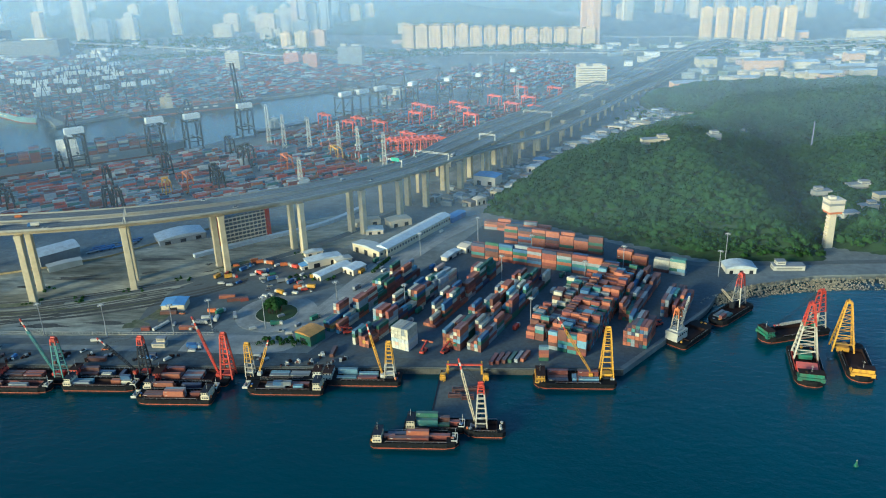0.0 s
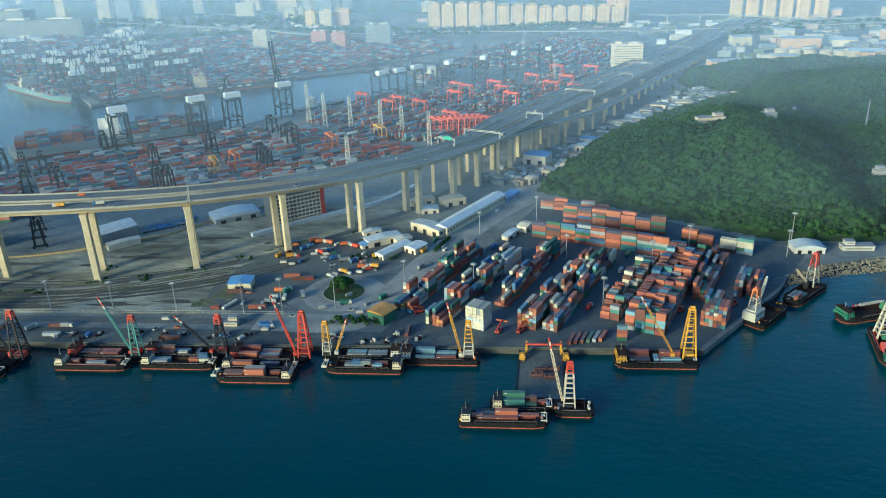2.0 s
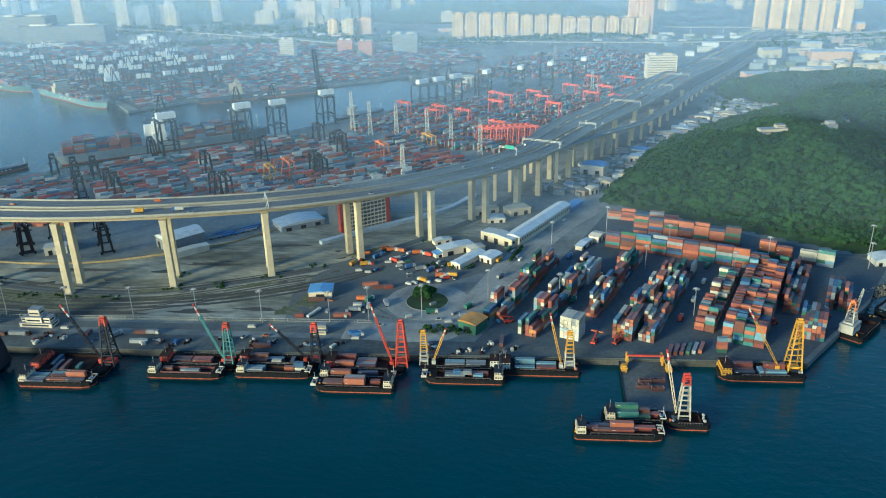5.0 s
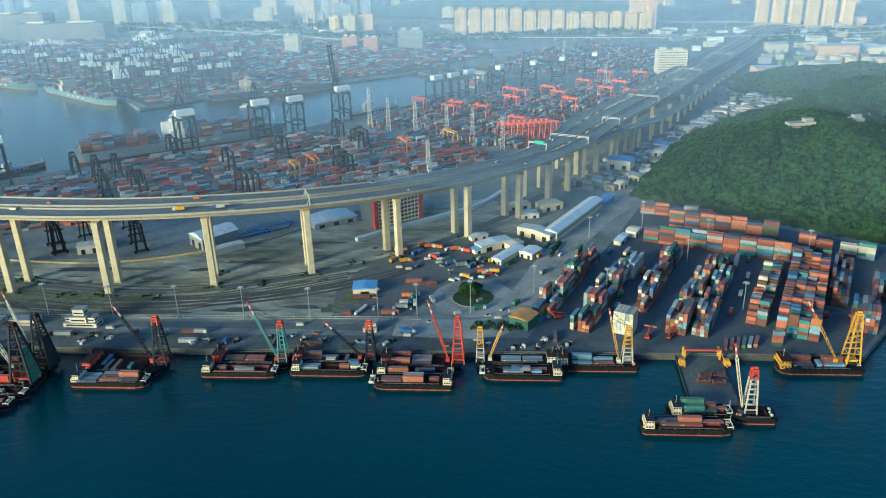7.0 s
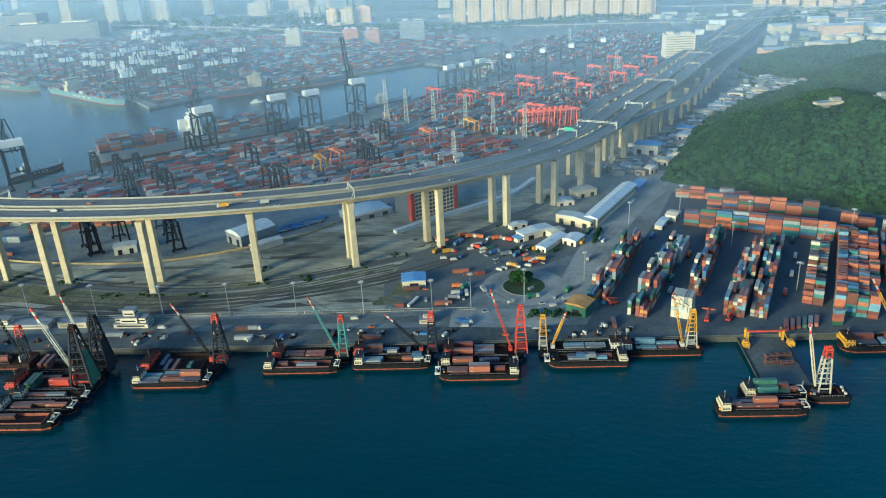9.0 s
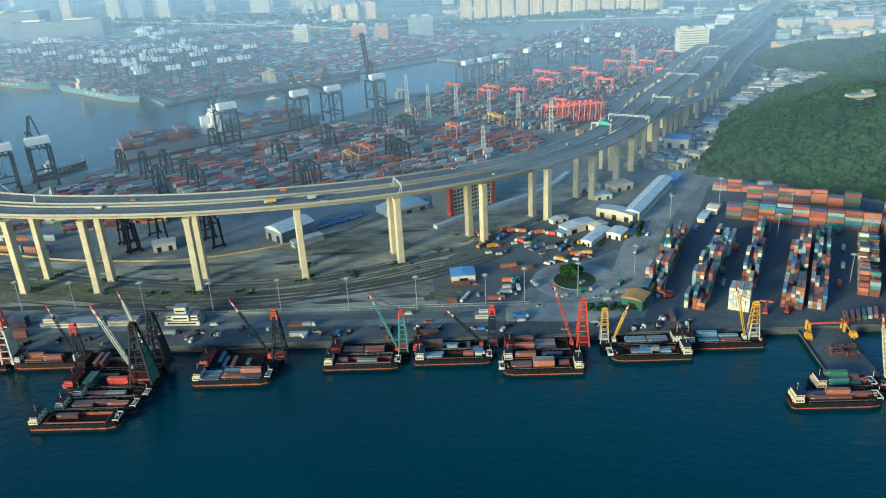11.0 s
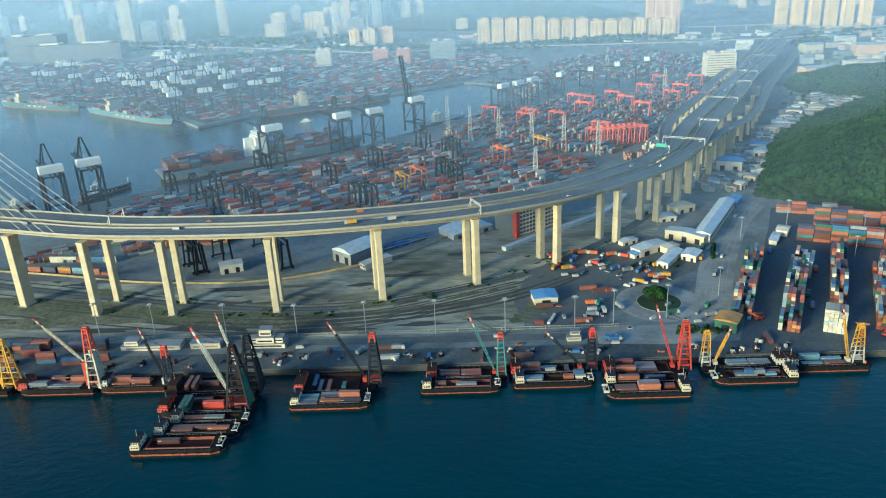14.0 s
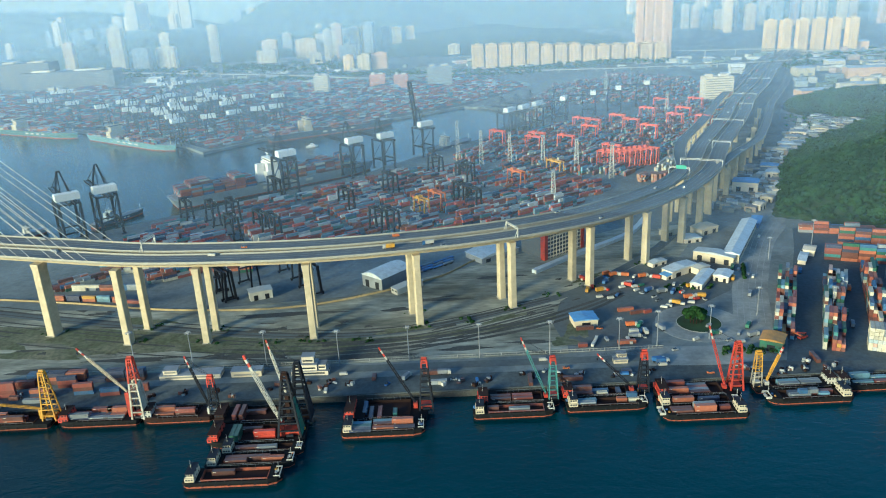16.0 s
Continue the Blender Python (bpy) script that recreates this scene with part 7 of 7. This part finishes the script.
# ---- masts, fences and quay clutter ----
def light_mast(x, y, high, label="tall grey floodlight mast with a ring of lamps"):
    m = thing("light_mast", label, "mast", at(x, y, LAND), "light masts")
    part("pole", Shape().tube((0, 0, 0), (0, 0, high), 0.42, 0.22, 8), GREY, m)
    part("lamp_ring", Shape().tube((0, 0, high - 0.5), (0, 0, high), 1.4, 1.4, 10), WHITE, m)
    for k in range(6):
        a = k * math.pi / 3
        part("lamp", Shape().box(2 * math.cos(a), 2 * math.sin(a), high - 0.9, 0.7, 0.7, 0.7), GREY, m)


for x, y, h in ((-556, 472, 25), (-515, 468, 25), (-464, 464, 25), (-414.5, 460, 25), (-368, 461, 25), (-321, 460, 25), (-274.5, 459, 25), (-228, 463, 23), (-201.6, 467, 25), (-165, 472, 25), (-120, 505, 22), (-69, 612, 20), (-69, 500, 22), (21, 480, 21), (65, 548, 20), (26, 600, 22), (98, 575, 22), (184, 597, 24), (170, 564, 22), (-20, 640, 24), (380, 772, 24), (1, 560, 20)):
    light_mast(x, y, h)
fence = thing("fence", "long pale lattice fence along the quay road", "fence", kind="structure")
for k in range(43):
    x = -620 + k * 9.8
    part("panel", Shape().box(x + 4.9, 462.0, LAND + 0.2, 9.6, 0.12, 0.25).box(x + 4.9, 462.0, LAND + 1.9, 9.6, 0.12, 0.25).box(x + 2.4, 462.0, LAND + 0.2, 0.15, 0.12, 1.8).box(x + 4.9, 462.0, LAND + 0.2, 0.15, 0.12, 1.8).box(x + 7.3, 462.0, LAND + 0.2, 0.15, 0.12, 1.8), BARRIER, fence)
    part("post", Shape().box(x, 462.0, LAND, 0.35, 0.35, 2.4), BARRIER, fence)
wall = Shape().sweep(glide([(x, y, LAND) for x, y in ((-900, 640), (-667, 590), (-556, 562), (-453, 559), (-358, 600), (-322, 636), (-280, 680))], 12), [(-0.2, -0.2), (0.2, -0.2), (0.2, 1.6), (-0.2, 1.6)])
setting("boundary_wall", wall, material("ochre_wall", (0.36, 0.27, 0.13), 0.9, grain=0.25, scale=0.4, stain=0.5, stain_scale=0.1), "low yellowish boundary wall of the terminal", "wall")
QUAYSIDE = random.Random(91)
edge_posts = thing("quay_fenders", "row of dark rubber fenders on the quay wall", "fenders", kind="structure")
for k in range(110):
    x = -640 + k * 6.5
    part("fender", Shape().box(x, 417.0 + (x + 1100) * 0.00255, 0.6, 0.9, 0.7, 3.0), BLACK, edge_posts)
part("wall_face", Shape().bar((-1100, 416.75, 1.4), (76, 419.7, 1.4), 0.5, 5.0), BALLAST, edge_posts, "dark weathered quay wall face")
part("kerb", Shape().bar((-700, 418.3, LAND + 0.3), (76, 420.6, LAND + 0.3), 0.5, 0.4), QUAY, edge_posts)


building("quay_office", -432, 451, -2, [(0, 0, 0, 24, 9, 3.0), (-1, 0, 3.4, 12, 8, 4.0), (-1, 1, 7.8, 8, 6, 4.4), (8, 0, 3.4, 5, 6, 3.4), (-9, 0, 3.4, 4, 5, 2.8)], PALE, "cream stepped quayside office with dark window bands", glass=GLASS)
building("quay_office", -511, 453, 0, [(0, 0, 0, 40, 9, 3.0), (-13, 0, 3.4, 9, 7, 3.0)], PALE, "low long white quay shed with a raised end")
building("quay_office", -474, 452, 0, [(0, 0, 0, 20, 7, 4.0)], CREAM, "small cream quay cabin")
building("quay_office", -231, 446, 0, [(0, 0, 0, 9, 5, 2.8), (1, 2, 3, 6, 4, 2.6)], CREAM, "cream two-level site cabin on the quay")
for k in range(46):
    x, y = QUAYSIDE.uniform(-640, -100), QUAYSIDE.uniform(421, 438)
    kind = QUAYSIDE.random()
    if kind < 0.3:
        container(x, y + 3, LAND + 0.1, QUAYSIDE.choice((0, 2, 88, -4)), QUAYSIDE.choice((6.1, 12.2)), QUAYSIDE.choice(("rust_red", "brown", "navy", "grey", "brown")), "containers lying by the quay")
    else:
        p = thing("scrap_pile", "jumbled dark steel gear and drums on the quay", "scrap", at(x, y, LAND + 0.06, QUAYSIDE.uniform(0, 90)), "quayside gear")
        for j in range(6):
            part("piece", Shape().box(QUAYSIDE.uniform(-3, 3), QUAYSIDE.uniform(-2, 2), 0, QUAYSIDE.uniform(0.8, 3), QUAYSIDE.uniform(0.6, 2), QUAYSIDE.uniform(0.6, 2.2), QUAYSIDE.uniform(0, 3)), QUAYSIDE.choice((RUST, BLACK, RUST, GREY, WHITE, MATS["box_brown"])), p)
for x, y, n in ((-650, 432, 3), (-625, 436, 4), (-600, 431, 3), (-575, 436, 3), (-645, 446, 3), (-618, 447, 2), (-590, 446, 3), (-557, 433, 2), (-540, 437, 2)):
    for k in range(n):
        container(x, y, LAND + 0.1 + 2.6 * k, 4, 12.2, QUAYSIDE.choice(("rust_red", "navy", "rust_red", "orange", "blue", "brown")), "containers stacked at the quay's west end")
for k in range(6):
    for row, y in enumerate((451, 454)):
        for tier in range(3 if k != 3 else 1):
            container(-612 + k * 12.9, y, LAND + 0.1 + 2.6 * tier, 1, 12.2, QUAYSIDE.choice(("navy", "navy", "navy", "rust_red", "blue", "orange") if tier else ("navy", "brown")), "containers stacked at the quay's west end")
for x, y in ((-88, 462), (-50, 440), (-36, 440), (88, 468), (108, 480), (70, 470), (-105, 466)):
    v = thing("reach_stacker", "red reach stacker working in the container yard", "reach stacker", at(x, y, LAND + 0.1, QUAYSIDE.uniform(0, 360)), "reach stackers")
    part("chassis", Shape().box(0, 0, 0.8, 7, 3, 1.2), RED, v)
    part("cab", Shape().box(-1.4, 0, 2.0, 2, 1.8, 1.6), GLASS, v)
    part("boom", Shape().bar((-3, 0, 3.4), (5.5, 0, 6.0), 0.9), RED, v)
    part("spreader", Shape().box(6, 0, 5.0, 1.2, 8, 0.6), ORANGE, v)
    for sx in (-2.4, 2.4):
        part("axle", Shape().tube((sx, -1.7, 0.8), (sx, 1.7, 0.8), 0.8, n=10), BLACK, v, "pair of black wheels")
for k in range(12):
    f = thing("flat_wagon", "blue and grey flat rail wagon in the sidings", "wagon", at(-367 + (k % 4) * 9, 618 + (k // 4) * 6 + (k % 4) * 6.4, LAND, 40), "rail wagons")
    part("bed", Shape().box(0, 0, 1.0, 11, 2.6, 0.6 + 0.5 * (k % 2)), BLUE if k % 3 else GREY, f)
    part("bogie", Shape().box(-3.6, 0, 0.1, 2.2, 2.0, 0.9), BLACK, f)
    part("bogie", Shape().box(3.6, 0, 0.1, 2.2, 2.0, 0.9), BLACK, f)

for (x, y), yaw, colour in zip(((-210, 523), (-202, 518), (-195, 518), (-221, 471), (-251, 469), (-245, 495)), (8, 14, 20, 4, 2, 4), ("orange", "brown", "rust_red", "orange", "rust_red", "brown")):
    container(x, y, LAND + 0.1, yaw, 12.2 if colour != "rust_red" else 6.1, colour, "containers beside the depot")

# ---- the wooded point ----
rocks = Shape()
stones = random.Random(12)
shore = glide([(146, 508, 0), (158, 520, 0), (192, 534, 0), (235, 545, 0), (290, 548, 0), (480, 555, 0), (700, 563, 0)], 3)
for p in shore:
    for k in range(40):
        t = stones.random()
        a = stones.uniform(0.3, 0.95)
        q = p + Vector((stones.uniform(-2, 2), t * 15 if p.x > 180 else t * 9, 0))
        rocks.box(q.x, q.y, -0.6 + t * 4.4, a * 1.3, a, a * 0.9, stones.uniform(0, 3), stones.uniform(0.6, 0.9))
tagged(part("sea_wall_rocks", rocks, ROCK), "pale tumbled armour rocks along the shore", "rocks", kind="stuff")
strip("shore_road", [(110, 600), (165, 590), (215, 590), (260, 592), (400, 600), (700, 620)], 8, ROADWAY, "pale shore road at the foot of the hill", "road", 0.12)
gabled("boat_hall", 189, 577, 0, 23, 15, 4.5, WHITE, ROOF_PALE, "white hall with a curved pale roof at the yard's corner", 2.4, arch=True, doors=3)
building("shore_building", 228, 580, 0, [(0, 0, 0, 24, 8, 3.6), (-6, 1, 3.8, 7, 6, 3)], WHITE, "low white building beside the shore road")


def control_tower(x, y):
    t = thing("control_tower", "cream concrete signal tower with an overhanging white cabin", "tower", at(x, y, LAND, 10))
    part("shaft", Shape().box(0, 0, 0, 6.4, 5.6, 32, taper=0.84), CREAM, t)
    for k in range(8):
        part("rib", Shape().box(-3.4, 0, 3 + k * 3.4, 1.0, 4, 1.2), PALE, t)
    part("collar", Shape().box(0, 0, 31, 11, 10, 2.2), ORANGE, t, "orange band under the cabin")
    cab = part("cabin", Shape().box(0, 0, 33, 13, 11, 9.5), PALE, t)
    part("window_band", Shape().box(0, 0, 38.4, 13.3, 11.3, 1.8), FAR_GLASS, cab)
    part("roof", Shape().box(0, 0, 42.5, 13.8, 11.8, 0.7).box(-2, 0, 43.2, 5, 4, 2.2), PALE, cab)
    part("antenna", Shape().tube((2, 0, 43.2), (2, 0, 49), 0.15, 0.08, 6), GREY, t)


control_tower(276, 627)
for x, y, blocks, words in ((308, 668, [(0, 0, 0, 15, 9, 7)], "white rectangular building among the trees"), (330, 682, [(0, 0, 0, 17, 8, 5), (4, 1, 5, 7, 5, 2.6)], "pale barracks building among the trees"), (302, 716, [(0, 0, 0, 17, 8, 6), (-3, 1, 6, 7, 5, 3)], "white stepped villa on the slope"),
                            (223, 810, [(0, 0, 0, 13, 9, 6), (0, 0, 6, 8, 6, 3)], "small white house on the hilltop"), (157, 782, [(0, 0, 0, 28, 9, 5), (8, 1, 5, 9, 6, 3)], "long cream house on the hilltop"), (282, 922, [(0, 0, 0, 12, 8, 4)], "small pale hut on the hill"), (262, 985, [(0, 0, 0, 10, 8, 4)], "small pale hut on the hill"),
                            (352, 700, [(0, 0, 0, 18, 10, 6)], "pale building among the trees"), (345, 740, [(0, 0, 0, 22, 8, 5.5), (6, 0, 5.5, 9, 6, 2.4)], "white building among the trees")):
    building("hill_house", x, y, 12, blocks, WHITE if "white" in words else CREAM, words, "house", LAND + hill_height(x, y) + (5.5 if "hilltop" in words else 1.0))
mast = thing("radio_mast", "thin lattice radio mast on the hill", "mast", at(347, 868, LAND + hill_height(347, 868)))
part("lattice", Shape().bar((0, 0, 0), (0, 0, 34), 1.4, 1.4, 0.5), GREY, mast)

# ---- terminal edge behind the viaduct ----
for x, y, colour in ((-666, 594, "orange"), (-652, 592, "navy"), (-638, 590, "orange"), (-625, 588, "pale_blue"), (-611, 585, "orange"), (-598, 582, "rust_red")):
    container(x, y, LAND + 0.1, -12, 12.2, colour, "containers in a line by the boundary")
    if colour != "rust_red":
        container(x, y, LAND + 2.7, -12, 12.2, colour if x != -638 else "yellow", "containers in a line by the boundary")
field("terminal_containers", [(-688, 618), (-668, 612), (-640, 640), (-660, 648)], 40, FAR_BOXES, "blue and navy containers stacked beyond the boundary", tiers=(2, 2, 3), fill=1.1, seed=14)
field("terminal_containers", [(-596, 622), (-545, 650), (-560, 670), (-608, 640)], 35, RED_MIX, "block of red and brown containers beyond the boundary", tiers=(4, 4, 5), fill=1.4, seed=15)
for x, y in ((-527, 588), (-508, 606), (-478, 628)):
    yard_crane(x, y, 128, BLACK, "black rubber-tyred yard crane near the viaduct", lamps=True)
shanty = Shape()
scatter = random.Random(77)
for k in range(520):
    t = scatter.random() * 1.35
    x, y = -78 + 250 * t + scatter.uniform(0, 46 + 30 * t), 760 + 360 * t + scatter.uniform(-20, 10)
    if hill_height(x, y) < 1:
        shanty.box(x, y, LAND, scatter.uniform(4, 14), scatter.uniform(4, 10), scatter.uniform(2.5, 6), scatter.uniform(-0.7, -0.2))
HUTS = palette("hut_walls", [(0.5, 0.5, 0.46), (0.26, 0.26, 0.24), (0.16, 0.18, 0.18), (0.34, 0.3, 0.23), (0.1, 0.12, 0.12), (0.22, 0.17, 0.12), (0.4, 0.42, 0.42)])
tagged(part("workshop_huts", shanty, HUTS), "crowded small grey and cream workshop huts below the hill", "huts", kind="stuff")
belt = np.random.default_rng(41)
forest("tree_belt", [(x, 1985 + 45 * math.sin(x / 130) + belt.uniform(-55, 45), LAND + belt.uniform(0, 4), belt.uniform(4.5, 8.5)) for x in np.arange(-1000, 230, 2.6)]
       + [(belt.uniform(-2300, -600), belt.uniform(2180, 2420), LAND + belt.uniform(0, 5), belt.uniform(5, 9)) for k in range(420)]
       + [(x, 1880 + 60 * math.sin(x / 90) + belt.uniform(-70, 70), LAND + belt.uniform(0, 3), belt.uniform(4, 8)) for x in np.arange(430, 1500, 3.6)],
       "dark hazy belt of trees behind the terminals", 26, 1.25, 12, 0.8)
lower = []
for k in range(900):
    x, y = belt.uniform(60, 330), belt.uniform(900, 1330)
    from_road = min((q.x - x) ** 2 + (q.y - y) ** 2 for q in SOUTH[::2])
    if hill_height(x, y) < 1.5 and from_road > 58 ** 2 and noise.noise((x / 40, y / 40, 6)) > -0.05 and x < 150 + (y - 900) * 0.62:
        lower.append((x, y, LAND, belt.uniform(1.8, 3.6)))
forest("scrub", lower, "dark green scrub between the works and the hill", 26, 1.1, 13, 0.7)
# ---- haze, imitated by added sheets ----
def haze_sheet_material(name, alpha, fade, tint, east=None):
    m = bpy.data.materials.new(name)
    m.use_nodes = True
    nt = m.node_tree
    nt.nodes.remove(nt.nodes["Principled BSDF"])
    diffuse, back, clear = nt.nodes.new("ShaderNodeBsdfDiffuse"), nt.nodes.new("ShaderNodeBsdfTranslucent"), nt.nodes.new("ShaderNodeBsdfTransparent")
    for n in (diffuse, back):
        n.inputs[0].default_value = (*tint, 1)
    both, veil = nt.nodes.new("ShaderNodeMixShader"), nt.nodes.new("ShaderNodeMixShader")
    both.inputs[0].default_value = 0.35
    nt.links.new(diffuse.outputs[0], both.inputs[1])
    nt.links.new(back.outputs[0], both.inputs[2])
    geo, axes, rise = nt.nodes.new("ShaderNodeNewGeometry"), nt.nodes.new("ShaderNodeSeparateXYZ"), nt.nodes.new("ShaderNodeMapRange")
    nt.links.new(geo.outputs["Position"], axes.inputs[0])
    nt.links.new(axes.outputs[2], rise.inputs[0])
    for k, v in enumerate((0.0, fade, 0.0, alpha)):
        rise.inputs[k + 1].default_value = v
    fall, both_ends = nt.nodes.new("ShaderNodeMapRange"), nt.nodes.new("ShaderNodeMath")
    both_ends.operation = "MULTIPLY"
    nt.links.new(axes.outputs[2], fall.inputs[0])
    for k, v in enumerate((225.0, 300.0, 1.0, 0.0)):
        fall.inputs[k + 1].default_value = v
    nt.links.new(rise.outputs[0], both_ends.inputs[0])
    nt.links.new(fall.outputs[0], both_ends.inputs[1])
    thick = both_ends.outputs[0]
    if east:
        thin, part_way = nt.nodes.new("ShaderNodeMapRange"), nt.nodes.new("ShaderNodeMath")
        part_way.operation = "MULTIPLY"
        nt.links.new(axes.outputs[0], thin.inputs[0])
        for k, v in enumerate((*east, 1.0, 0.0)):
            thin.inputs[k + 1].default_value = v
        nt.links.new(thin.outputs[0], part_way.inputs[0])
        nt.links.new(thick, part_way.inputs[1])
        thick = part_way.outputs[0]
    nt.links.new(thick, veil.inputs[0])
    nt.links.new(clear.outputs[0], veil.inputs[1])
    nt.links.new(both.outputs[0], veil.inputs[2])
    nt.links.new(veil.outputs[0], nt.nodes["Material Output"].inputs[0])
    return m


# Upright blue sheets stand across the view and tint what lies behind, imitating haze.
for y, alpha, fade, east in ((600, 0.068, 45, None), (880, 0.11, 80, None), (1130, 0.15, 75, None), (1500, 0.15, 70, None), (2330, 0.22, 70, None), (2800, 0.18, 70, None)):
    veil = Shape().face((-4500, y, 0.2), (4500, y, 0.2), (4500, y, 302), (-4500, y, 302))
    setting("haze", veil, haze_sheet_material("haze", alpha, fade, (0.55, 0.74, 1.0), east), "upright see-through blue sheet added to imitate haze", "haze")
